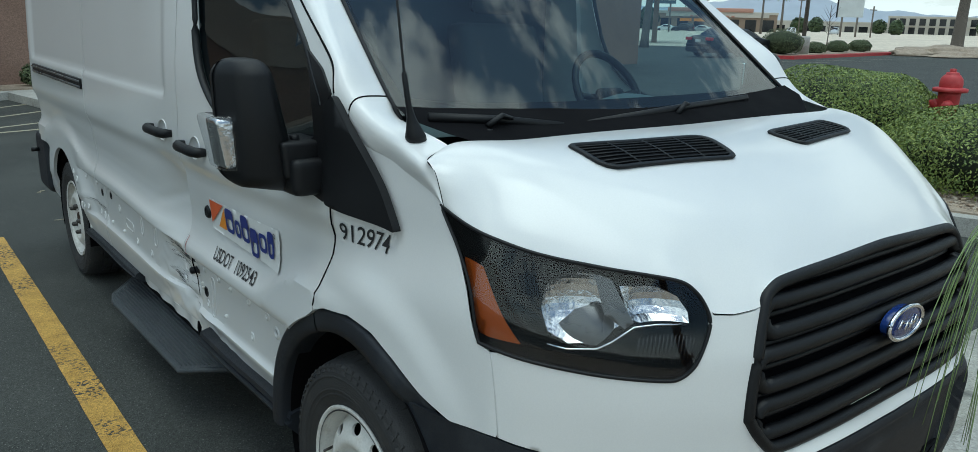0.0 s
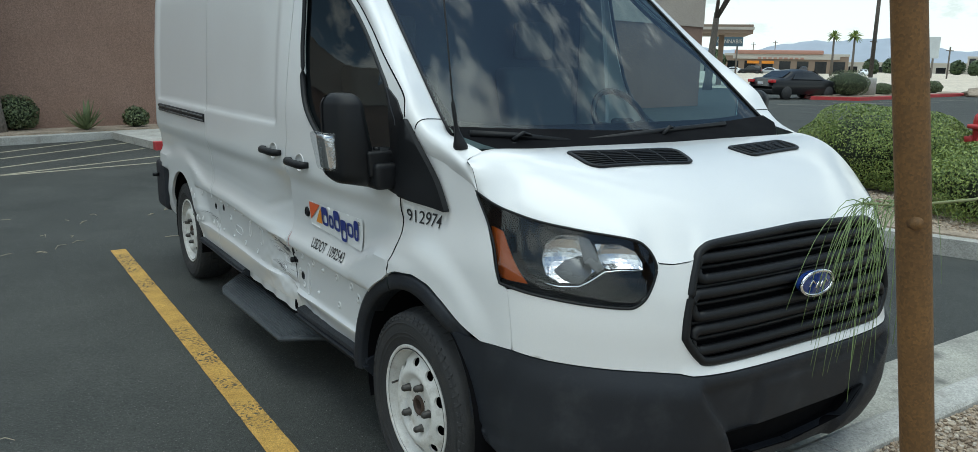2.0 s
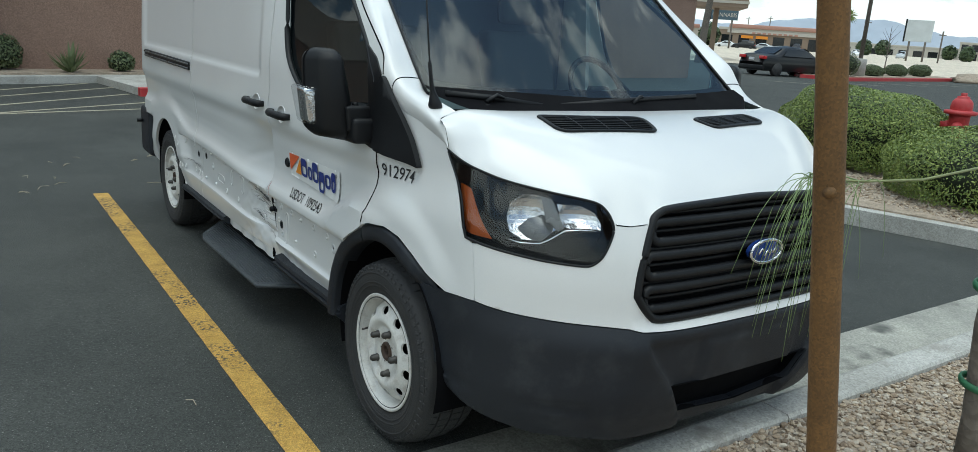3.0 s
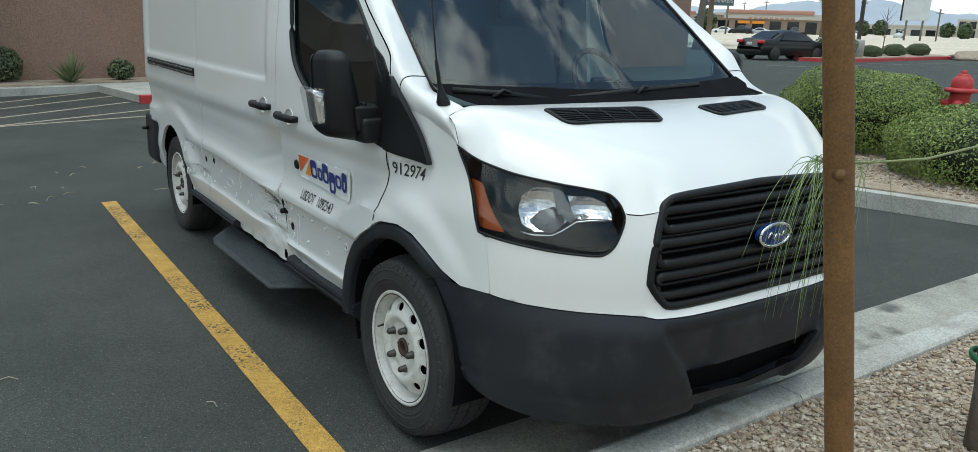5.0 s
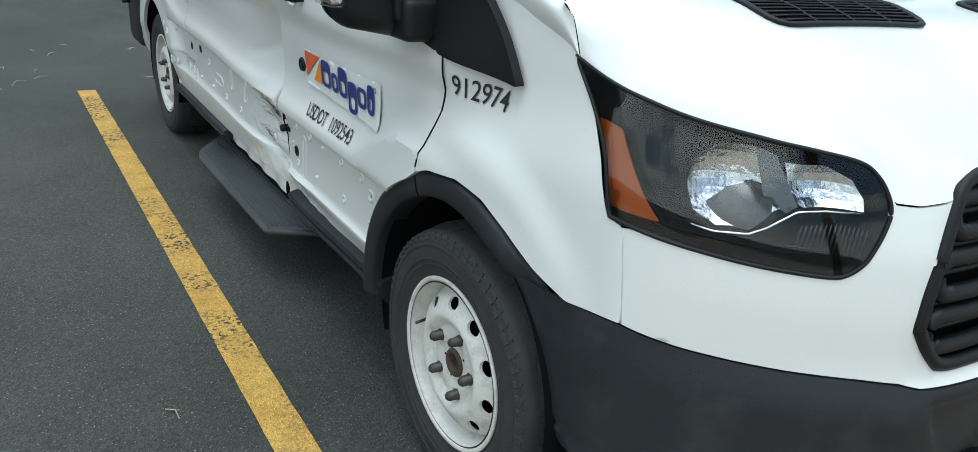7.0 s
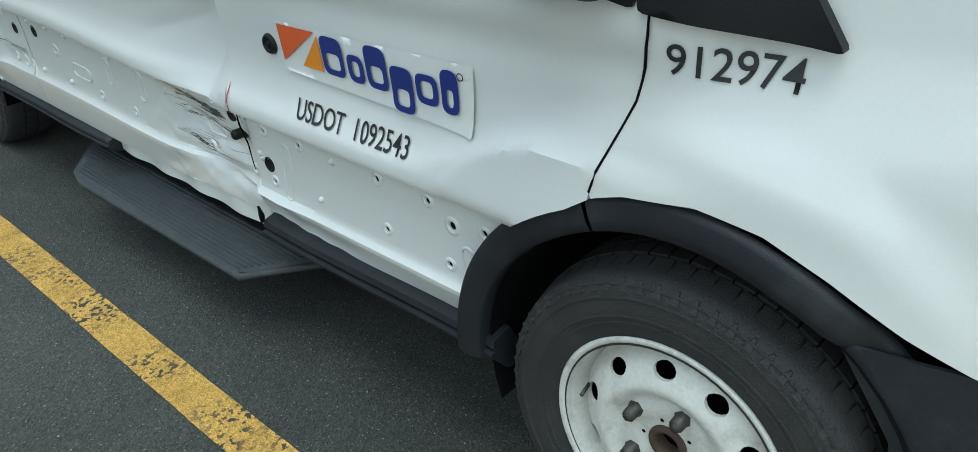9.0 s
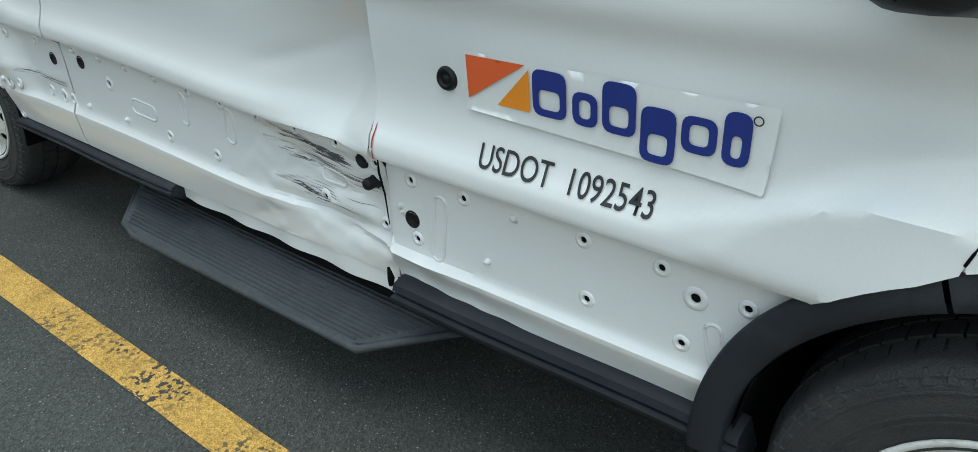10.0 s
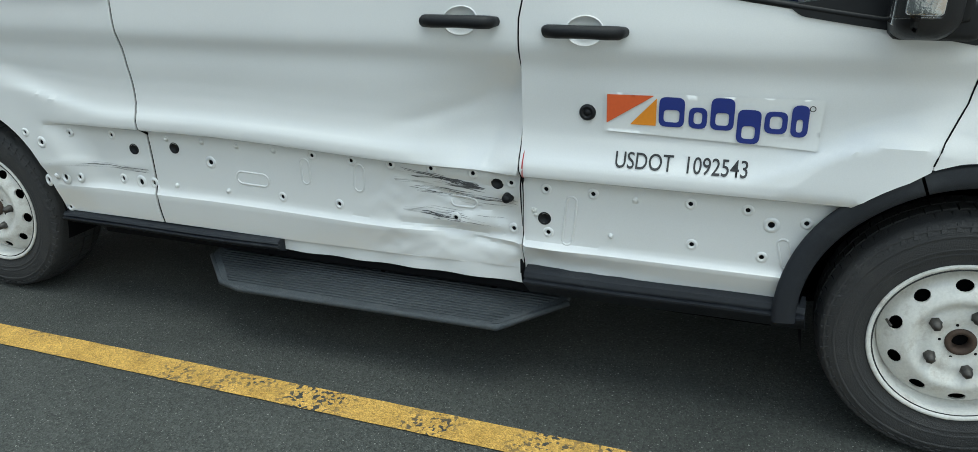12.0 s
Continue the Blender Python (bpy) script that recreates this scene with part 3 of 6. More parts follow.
def slot(c, w, h, turn=0.0, deep=.004):
    """A pressed slot: a raised rounded rim."""
    k, pts = math.radians(turn), []
    r, L = min(w, h) / 2, (max(w, h) - min(w, h)) / 2
    for sgn, a0 in ((1, -90), (-1, 90)):
        for i in range(9):
            a = radians(a0 + i * 180 / 8)
            pts.append((sgn * L + r * math.cos(a), r * math.sin(a)))
    out = []
    for u, v in pts:
        if h > w:
            u, v = -v, u
        yy, zz = c[0] + u * math.cos(k) - v * math.sin(k), c[1] + u * math.sin(k) + v * math.cos(k)
        out.append((-float(side_x(yy, zz)) + .001, yy, zz))
    part("pressed_slot", tube(out, deep, 6, True), WHITE, van)


for args in (((3.159, .554), .125, .042), ((2.952, .608), .030, .085), ((2.755, .613), .034, .09, 4), ((2.404, .576), .085, .034), ((2.069, .561), .030, .15, 6), ((1.482, .534), .028, .085, -14)):
    slot(*args)

# what the blow tore open at the seam between the doors
x_pin = float(side_x(2.257, .612))
pin = part("torn_clip", lathe([(.0, -x_pin - .030), (.010, -x_pin - .029), (.0135, -x_pin - .024), (.013, -x_pin - .004), (.017, -x_pin), (.017, -x_pin + .01)], 12), BLACK, van)
pin.location, pin.rotation_euler = (0, 2.257, .612), (0, 0, 0)
# solid black tubes stand in for the dark of the torn openings
part("torn_gap", tube([(-.966, 2.206, .385), (-.967, 2.204, .405), (-.968, 2.209, .43)], [.006, .008, .003], 8), DEEP, van)
part("torn_gap", tube([(-.976, 2.207, .70), (-.972, 2.210, .655), (-.958, 2.212, .60), (-.955, 2.208, .53)], [.001, .0025, .002, .001], 8), DEEP, van)
for y, z, r in ((2.175, .583, .010), (2.17, .570, .007)):
    part("torn_clip", lathe([(.0, -.012), (r * .6, -.010), (r, -.003), (r * .9, .004), (.0, .012)], 7), WHITE if z < .5 else STEEL_WHITE, van, smooth=False).location = (-float(side_x(y, max(z, .40))) + .004, y, z)
# black sheet added behind the trim holes so that they look dark
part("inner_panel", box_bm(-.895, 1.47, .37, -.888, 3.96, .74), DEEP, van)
# black tubes along the door seams stand in for the shade in the gaps
seam = lambda pts, d=.007: part("door_seal", tube([(-(float(side_x(y, z)) - d), y, z) for y, z in spaced(pts, .03, False)], .0055 if d > 0 else .0030, 6), DEEP, van)
seam([(2.209, .39), (2.209, 2.0)])
seam([(3.564, .39), (3.566, .70), (3.579, 1.0), (3.586, 2.0)])

for panel in (front_door, sliding_door, rear_quarter):
    panel.data.set_sharp_from_angle(angle=radians(26))

# left side, plain
LEFT = lambda y, z: right_side(y, z, False) * np.array((-1, 1, 1))
part("driver_door", patch(door_line, [WINDOW], LEFT, .06, (-.018, 0, 0)), WHITE, van, "white driver door")
left_line = [(2.215, .385), (3.985, .385)] + arc(ARCH_R, .365, 177, 5, 26) + [(4.76, .40), (5.20, .45), (5.20, 2.05), (2.215, 2.05)]
part("left_side_panel", patch(left_line, [], LEFT, .06, (-.018, 0, 0)), WHITE, van)

# fenders and front fascia
fender_line = [(-5.32, .712), (-6.1, .712), (-6.5, .745), (-6.95, .79), (-7.4, .825), (-7.9, .838), (-8.45, .825), (-8.80, .803), (-8.73, .87), (-8.52, .96), (-8.39, 1.06), (-8.39, 1.10),
               (-8.37, 1.36), (-8.0, 1.262), (-7.6, 1.228), (-7.25, 1.205), (-6.95, 1.19), (-6.70, 1.177), (-6.52, 1.160), (-6.2, 1.086), (-5.92, 1.0), (-5.70, .905), (-5.45, .895), (-5.38, .80)]
fender_pts = rounded(fender_line, .03, 2)


def fender(s, z):
    p = nose(s, z)
    w = smooth(7.6, 8.7, np.abs(s))
    x = np.abs(p[..., 0]) * (1 - w) + side_x(p[..., 1], np.maximum(z, .70)) * w
    bulge = .017 * (1 - smooth(.515, .605, np.hypot(p[..., 1] - ARCH_F[0], z - ARCH_F[1]))) * (1 - w)
    p[..., 0] = np.sign(s) * (x + bulge * smooth(5.6, 6.6, np.abs(s)))
    return p


part("fender", patch([(u * .2, v) for u, v in fender_pts], [], lambda u, v: fender(u / .2, v), .02, (.005, .005, 0)), WHITE, van)
part("fender", patch([(-u * .2, v) for u, v in fender_pts], [], lambda u, v: fender(u / .2, v), .04, (-.018, 0, 0)), WHITE, van)

LAMP = [(-6.53, 1.158), (-5.92, 1.130), (-5.22, 1.112), (-4.66, 1.093), (-4.08, 1.076), (-3.55, 1.064), (-3.15, 1.052), (-2.98, 1.034), (-2.88, 1.012), (-2.82, .985),
        (-2.84, .965), (-2.95, .930), (-3.12, .892), (-3.28, .872), (-3.44, .867), (-3.84, .870), (-4.20, .875), (-4.60, .884), (-5.28, .900), (-5.66, .907), (-5.86, 1.003), (-6.18, 1.084)]
GRILLE = [(-1.96, .985), (-1.88, 1.018), (-1.75, 1.036), (-1.52, 1.046), (-.8, 1.054), (0, 1.06), (.8, 1.054), (1.52, 1.046), (1.75, 1.036), (1.88, 1.018), (1.96, .985),
          (2.18, .874), (2.28, .792), (2.22, .764), (1.97, .712), (1.80, .694), (1.41, .690), (.4, .690), (-.4, .690), (-1.41, .690), (-1.80, .694), (-1.97, .712), (-2.22, .764), (-2.28, .792), (-2.18, .874)]
K = .22


def curved(pts, corners=(), n=5):
    """A closed outline run smoothly through its points, but for the corners named."""
    k = len(pts)
    stops = sorted(corners) or [0]
    out = []
    for i, a in enumerate(stops):
        b = stops[(i + 1) % len(stops)]
        run = [pts[(a + j) % k] for j in range(((b - a) % k or k) + 1)]
        if not corners:
            run = [pts[-1]] + run + [pts[1]]
            u = np.linspace(1, len(run) - 2, (len(run) - 3) * n + 1)[:-1]
        else:
            u = np.linspace(0, len(run) - 1, (len(run) - 1) * n + 1)[:-1]
        out += [tuple(p) for p in spline(run, u)]
    return out



def scaled(pts, k=K, flip=False):
    return [((-u if flip else u) * k, v) for u, v in (pts[::-1] if flip else pts)]


def grown(pts, d):
    """An outline in plan units pushed out (or in) by d metres."""
    q = np.array(scaled(pts))
    c = np.roll(q, -1, 0) - np.roll(q, 1, 0)
    c /= np.linalg.norm(c, axis=1)[:, None] + 1e-9
    nrm = np.stack([c[:, 1], -c[:, 0]], 1)
    area = np.sum(q[:, 0] * np.roll(q[:, 1], -1) - np.roll(q[:, 0], -1) * q[:, 1])
    q = q + nrm * d * (1 if area > 0 else -1)
    return [(u / K, v) for u, v in q]


on_nose = lambda u, v: nose(u / K, v)
LAMP_PTS, LAMP = LAMP, curved(LAMP, (0, 19))
GRILLE = curved(GRILLE)
top = [(s, float(hood_line(s)) - .004) for s in np.linspace(-6.45, 6.45, 130) if abs(s) < 2.82]
fascia_line = [(-5.30, .712), (-4.62, .698), (-4.16, .692), (-3.69, .688), (-3.0, .684), (-2.4, .680), (-2.1, .670), (-1.4, .664), (0, .661), (1.4, .664), (2.1, .670), (2.4, .680), (3.0, .684), (3.69, .688), (4.16, .692), (4.62, .698), (5.30, .712),
               (5.36, .80), (5.43, .893)] + [(-u, v) for u, v in grown(LAMP_PTS, .004)[18:9:-1]] + [(2.80, 1.0)] + top[::-1] + [(-2.80, 1.0)] + grown(LAMP_PTS, .004)[9:19] + [(-5.43, .893), (-5.36, .80)]
front_fascia = part("front_fascia", patch(scaled(fascia_line), [scaled(grown(GRILLE, .004))], on_nose, .025, (0, .006, 0)), WHITE, van)

bonnet_v, bonnet_f = sheet(hood, np.linspace(-6.5, 6.5, 150), np.linspace(0, 1, 40) ** 1.5)
bonnet_g = np.array(bonnet_v).reshape(150, 40, 3)
ease = smooth(.02, .22, np.linspace(0, 1, 40) ** 1.5)[None, :, None]
for i in range(45):
    bonnet_g[1:-1] += .5 * ease * ((bonnet_g[2:] + bonnet_g[:-2]) / 2 - bonnet_g[1:-1])


def bonnet_at(s, v):
    """A place on the smoothed bonnet skin."""
    a, b = (s + 6.5) / 13 * 149, 39 * v ** (2 / 3)
    i, j = min(int(a), 148), min(int(b), 38)
    a, b = a - i, b - j
    return (bonnet_g[i, j] * (1 - a) + bonnet_g[i + 1, j] * a) * (1 - b) + (bonnet_g[i, j + 1] * (1 - a) + bonnet_g[i + 1, j + 1] * a) * b


bonnet = part("bonnet", ([tuple(p) for p in bonnet_g.reshape(-1, 3)], bonnet_f), WHITE, van)

# bumper
bump_top = [(u, v - .004) for u, v in fascia_line[:17]]
bumper_line = [(-6.72, .70), (-6.1, .708)] + bump_top + [(6.1, .708), (6.72, .70), (6.32, .56), (6.22, .44), (5.88, .378), (5.5, .35), (4.69, .314), (4.05, .286), (3.2, .28), (2.2, .275), (0, .27),
               (-2.2, .275), (-3.2, .28), (-4.05, .286), (-4.69, .314), (-5.5, .35), (-5.88, .378), (-6.22, .44), (-6.32, .56)]
intake = rounded([(-1.42, .466), (-1.12, .352), (0, .325), (1.12, .352), (1.42, .466), (.82, .462), (-.82, .462)], .03, 3)


def bumper_at(u, v):
    s = u / K
    p = nose(s, v)
    cut = np.interp(v, (.30, .352, .466, .53, .62), (.98, 1.12, 1.41, 1.64, 1.98))
    ledge = .024 * smooth(cut + .05, cut - .05, np.abs(s)) * smooth(.640, .615, v)
    plate = .010 * smooth(.610, .602, v) * smooth(.92, .88, np.abs(s)) * smooth(.455, .465, v)
    groove = .010 * np.exp(-((v - (.40 + .011 * (np.abs(s) - 3.15) ** 1.5 * .5)) / .006) ** 2) * smooth(3.0, 3.3, np.abs(s))
    p[..., 1] += ledge - plate
    p[..., 0] -= np.sign(s) * np.nan_to_num(groove) * .7
    p[..., 1] += np.nan_to_num(groove) * .7
    return p


bumper = part("front_bumper", patch(scaled(bumper_line), [scaled(intake)], bumper_at, .022, (0, .03, 0)), PLASTIC, van, "dark grey scuffed plastic bumper")
# near-black back and walls stand in for the shade inside the intake
part("intake_back", patch(scaled([(u * 1.12, (v - .40) * 1.25 + .40) for u, v in intake]), [], lambda u, v: nose(u / K, v) + np.array((0, .075, 0)), .05), DEEP, bumper)
wall_ring = np.array([nose(u, v) for u, v in intake])
n_w = len(wall_ring)
part("intake_wall", ([tuple(p + np.array((0, .016, 0))) for p in wall_ring] + [tuple(p * np.array((1.04, 1, 1)) + np.array((0, .08, 0))) for p in wall_ring], [(i, (i + 1) % n_w, n_w + (i + 1) % n_w, n_w + i) for i in range(n_w)]), DEEP, bumper)
# black plate added to close the view through the intake
part("undertray", box_bm(-.58, .42, .285, .58, 1.1, .295), DEEP, van)

# grille: back, rim, three pairs of bars closed into loops, thin bars between
grille = part("grille", patch(scaled(grown(GRILLE, -.002)), [], lambda u, v: nose(u / K, v) + np.array((0, .045, 0)), .05), DEEP, van, "black plastic grille")
rim = spaced(scaled(grown(GRILLE, -.010)), .02)
part("grille_rim", tube([tuple(on_nose(np.array(u), np.array(v)) + np.array((0, .004, 0))) for u, v in rim], .014, 8, True), BLACK, grille)
for zc, half, sl in ((.968, .029, 1.74), (.868, .032, 1.90), (.766, .032, 1.92)):
    loop = []
    for s in np.linspace(-sl, sl, 40):
        loop.append((s, zc + half))
    for a in np.linspace(80, -80, 7):
        loop.append((sl + .13 * math.cos(radians(a)), zc + half * math.sin(radians(a))))
    for s in np.linspace(sl, -sl, 40):
        loop.append((s, zc - half))
    for a in np.linspace(-100, -260, 7):
        loop.append((-sl + .13 * math.cos(radians(a)), zc + half * math.sin(radians(a))))
    part("grille_bar", tube([tuple(nose(s, z) + np.array((0, .014, 0))) for s, z in loop], .0165, 10, True), BLACK, grille)
    part("grille_slat", tube([tuple(nose(s, zc) + np.array((0, .03, 0))) for s in np.linspace(-sl, sl, 40)], .008, 6), BLACK, grille)
for zc, sl in ((1.022, 1.6), (.918, 1.95), (.817, 2.08)):
    part("grille_slat", tube([tuple(nose(s, zc) + np.array((0, .026, 0))) for s in np.linspace(-sl, sl, 40)], .010, 6), BLACK, grille)
badge_y = float(nose(0, .88)[1]) - .022
badge = part("badge", (lambda q: ([(x * 2.15, badge_y - h * 1.0, z) for h, x, z in q[0]], q[1]))(lathe([(.0, .006), (.03, .0055), (.036, .003), (.0365, 0.0), (.036, -.02)], 40)), BADGE_BLUE, grille, "blue oval badge with a chrome rim")
badge.location = (0, 0, .882)
part("badge_rim", tube([(.083 * math.cos(a), badge_y - .004, .882 + .039 * math.sin(a)) for a in np.linspace(0, 2 * math.pi, 48, endpoint=False)], .0055, 8, True), CHROME, grille)
for x0, x1, z0 in ((-.045, -.018, .004), (-.012, .008, -.004), (.012, .026, -.004), (.030, .046, .003)):
    part("badge_mark", tube([(x0, badge_y - .0075, .882 + z0 - .010), ((x0 + x1) / 2, badge_y - .008, .882 + z0 + .008), (x1, badge_y - .0075, .882 + z0 - .002)], .003, 6), CHROME, grille)


# headlamps
def lamp_unit(flip):
    k = -1 if flip else 1
    fl = lambda pts: [(k * u, v) for u, v in pts]
    onto = lambda pts, d: [tuple(nose(np.array(u), np.array(v)) + np.array((0.35 * d * -np.sign(u), d, 0))) for u, v in pts]
    body = part("headlamp", patch(scaled(fl(grown(LAMP, -.001))), [], lambda u, v: nose(u / K, v) + np.stack([-np.sign(u) * .036, .085 + 0 * u, 0 * u], -1), .03), GLOSS, van, "clear headlamp with black bezel and amber reflector")
    rimp = spaced(scaled(fl(LAMP)), .02)
    a = np.array([nose(np.array(u / K), np.array(v)) for u, v in rimp])
    b = a + np.array((-np.sign(a[0, 0]) * .036, .085, 0))
    m = len(a)
    part("lamp_wall", ([tuple(p) for p in a] + [tuple(p) for p in b], [(i, (i + 1) % m, m + (i + 1) % m, m + i) for i in range(m)]), GLOSS, body)
    part("lamp_gasket", tube([tuple(p) for p in a], .004, 6, True), BLACK, body)
    part("lens", patch(scaled(fl(grown(LAMP, -.002))), [], lambda u, v: nose(u / K, v) + np.array((0, .001, 0)), .03), LENS, body, "clear lens").visible_shadow = False
    amber = fl([(-5.95, 1.062), (-5.66, 1.054), (-4.95, .914), (-5.52, .918)])
    part("amber_reflector", patch(scaled(rounded(amber, .02, 2)), [], lambda u, v: nose(u / K, v) + np.stack([-np.sign(u) * .012, .016 + 0 * u, 0 * u], -1), .02, (0, .02, 0)), AMBER, body, "orange side reflector")
    # the large bowl, the small one beside it, the strip between them and the hood over the bulb
    def bowl(outline, cs, cz, rs, rz, deep, mat, name, label="", rim=.016, flat=False):
        def at(u, v):
            q2 = ((u / K - k * cs) / rs) ** 2 + ((v - cz) / rz) ** 2
            d = rim + deep * np.maximum(0, 1 - q2)
            return nose(u / K, v) + np.stack([-np.sign(u) * d * .45, d, 0 * u], -1)
        return part(name, patch(scaled(fl(outline)), [], at, .013), mat, body, label, smooth=not flat)
    bowl([(-4.65, .985), (-4.60, 1.03), (-4.40, 1.054), (-4.10, 1.057), (-3.90, 1.048), (-3.80, 1.005), (-3.72, .972), (-4.10, .926), (-4.40, .924), (-4.60, .945)], -4.22, .992, .55, .078, .046, REFLECTOR, "reflector", "mirror-finished lamp reflector", flat=True)
    bowl([(-3.82, 1.038), (-3.40, 1.035), (-3.14, 1.016), (-3.05, .990), (-3.06, .972), (-3.60, .968), (-3.72, .975)], -3.42, 1.0, .42, .045, .03, REFLECTOR, "reflector", flat=True)
    bowl([(-4.52, .926), (-4.46, .952), (-4.28, .984), (-4.05, .998), (-3.86, .988), (-3.76, .968), (-4.10, .922)], -4.1, .94, .42, .065, -.026, SATIN, "bulb_shade", rim=.05)
    bowl([(-4.10, 1.058), (-3.90, 1.049), (-3.78, 1.0), (-3.70, .972), (-3.80, .960), (-4.02, .985)], -3.9, 1.0, .5, .08, .0, SATIN, "lamp_divider", rim=.013)
    line = fl([(-4.62, .922), (-4.42, .915), (-4.12, .918), (-3.95, .932), (-3.68, .962), (-3.42, .968), (-3.02, .968)])
    part("lamp_trim", tube(onto(line, .018), .0022, 6), CHROME, body)
    for i in range(15):
        s = -3.72 + i * .046
        part("lamp_rib", tube(onto(fl([(s, .888), (s + .10, .940 + .008 * math.sin(i * .2))]), .022), .0026, 5), GLOSS, body)
    return body


lamp_unit(False)
lamp_unit(True)

# bonnet vents
VENT_R = [(-.606, .690), (-.605, .570), (-.205, .528), (-.150, .672)]
VENT_L = [(.482, .676), (.505, .586), (.122, .545), (.096, .645)]


def hood_z(x, y):
    """The bonnet's height over a place of the plan."""
    ss, vs = np.meshgrid(np.linspace(0, 6, 61), np.linspace(.05, 1, 58))
    p = hood(ss, vs).reshape(-1, 3)
    d = (p[:, 0] - abs(x)) ** 2 + (p[:, 1] - y) ** 2
    i = np.argsort(d)[:14]
    a = np.c_[p[i, 0] - abs(x), p[i, 1] - y, np.ones(14)]
    return float(np.linalg.lstsq(a, p[i, 2], rcond=None)[0][2])


def vent_unit(corners):
    """A slotted vent between four corners: outer rear, outer front, inner front, inner rear."""
    ring_pts = rounded(corners, [.02, .05, .03, .05], 4)
    fn = lambda d: (lambda u, v: np.stack([np.asarray(u), np.asarray(v), np.array([hood_z(a, b) for a, b in zip(np.atleast_1d(u), np.atleast_1d(v))]) + d], -1))
    c = np.array(corners)
    at = lambda f, q: (c[1] + (c[2] - c[1]) * f) * (1 - q) + (c[0] + (c[3] - c[0]) * f) * q
    body = part("bonnet_vent", patch(ring_pts, [], fn(.002), .05), DEEP, van, "black slotted air vent")
    part("vent_rim", tube([tuple(p) for p in fn(.003)(*np.array(spaced(ring_pts, .03)).T)], .009, 6, True, .6), BLACK, body)
    for i in range(1, 8):
        pts = [at(f, i / 8) for f in np.linspace(0, 1, 6)]
        part("vent_slat", tube([tuple(p) for p in fn(.004)(*np.array(pts).T)], .0028, 5, False, .8), BLACK, body)
    for f in (.25, .5, .75):
        part("vent_rib", tube([tuple(p) for p in fn(.0045)(*np.array([at(f, q) for q in (0, .5, 1)]).T)], .0028, 5), BLACK, body)


vent_unit(VENT_R)
vent_unit(VENT_L)

# flare round the front wheel, in two lengths
def flare(y_lo_deg, y_hi_deg, k, name="wheel_arch_flare"):
    prof = [(.386, -.060), (.387, -.004), (.391, .003), (.41, .007), (.435, .007), (.445, .004), (.448, -.006)]
    verts, faces = [], []
    n = 34
    for i in range(n + 1):
        a = radians(y_lo_deg + (y_hi_deg - y_lo_deg) * i / n)
        for r, d in prof:
            y, z = ARCH_F[0] + r * math.cos(a), ARCH_F[1] + r * math.sin(a)
            base = .972 + .012 * smooth(.6, 1.0, y) if y > .9 else float(np.interp(y, (.55, .64, .75, .9), (.918, .938, .955, .9816)))
            tuck = .018 * float(smooth(122, 131, y_lo_deg + (y_hi_deg - y_lo_deg) * i / n))
            verts.append((-k * (float(base) + d - tuck), y, z))
    m = len(prof)
    for i in range(n):
        for j in range(m - 1):
            faces.append((i * m + j, i * m + j + 1, (i + 1) * m + j + 1, (i + 1) * m + j))
    return part(name, (verts, faces), PLASTIC, van, "dark grey plastic arch trim")


for k in (1, -1):
    flare(-4, 67.5, k)
    flare(68.5, 140, k)
# mirrored inner arches, floor and underside
for k in (1, -1):
    for c, w in ((ARCH_F, .393), (ARCH_R, .365)):
        lin = [(c[0] + w * math.cos(radians(a)), c[1] + w * math.sin(radians(a))) for a in range(-20, 201, 8)]
        verts = [(-k * .96, y, z) for y, z in lin] + [(-k * .60, y, z) for y, z in lin]
        m = len(lin)
        part("wheel_well", (verts, [(i, i + 1, m + i + 1, m + i) for i in range(m - 1)] + [tuple(range(m, 2 * m))]), DEEP, van)
part("underbody", box_bm(-.60, .50, .26, .60, 5.0, .40, .02), DEEP, van)
for y0, y1 in ((1.50, 3.88),):
    for k in (1, -1):
        part("floor_pan", box_bm(min(-k * .92, -k * .55), y0, .30, max(-k * .92, -k * .55), y1, .37, .01), DEEP, van)

# sill covers
def sill(y0, y1, z_top, z_bot, out=.0):
    h = z_top - z_bot
    prof = [(-.88, z_bot + .006), (-.925 - out, z_bot), (-.936 - out, z_bot + .004), (-.975 - out, z_bot + h * .55), (-.976 - out, z_bot + h * .62), (-.960 - out, z_bot + h * .66), (-.958 - out, z_bot + h * .72), (-.968 - out, z_bot + h * .76), (-.964 - out, z_top - .006), (-.950, z_top), (-.92, z_top + .006)]
    v, f = [], []
    ys = np.linspace(y0, y1, 30)
    for y in ys:
        for x, z in prof:
            v.append((x + .002 * math.sin(y * 9), y, z + .002 * math.sin(y * 5)))
    m = len(prof)
    for i in range(len(ys) - 1):
        for j in range(m - 1):
            f.append((i * m + j, i * m + j + 1, (i + 1) * m + j + 1, (i + 1) * m + j))
    f += [tuple(range(m)), tuple((len(ys) - 1) * m + j for j in range(m))]
    return sharp(part("sill_cover", (v, f), PLASTIC, van), 30)


sill(1.415, 2.200, .398, .310, .004)
sill(3.08, 4.02, .380, .325)

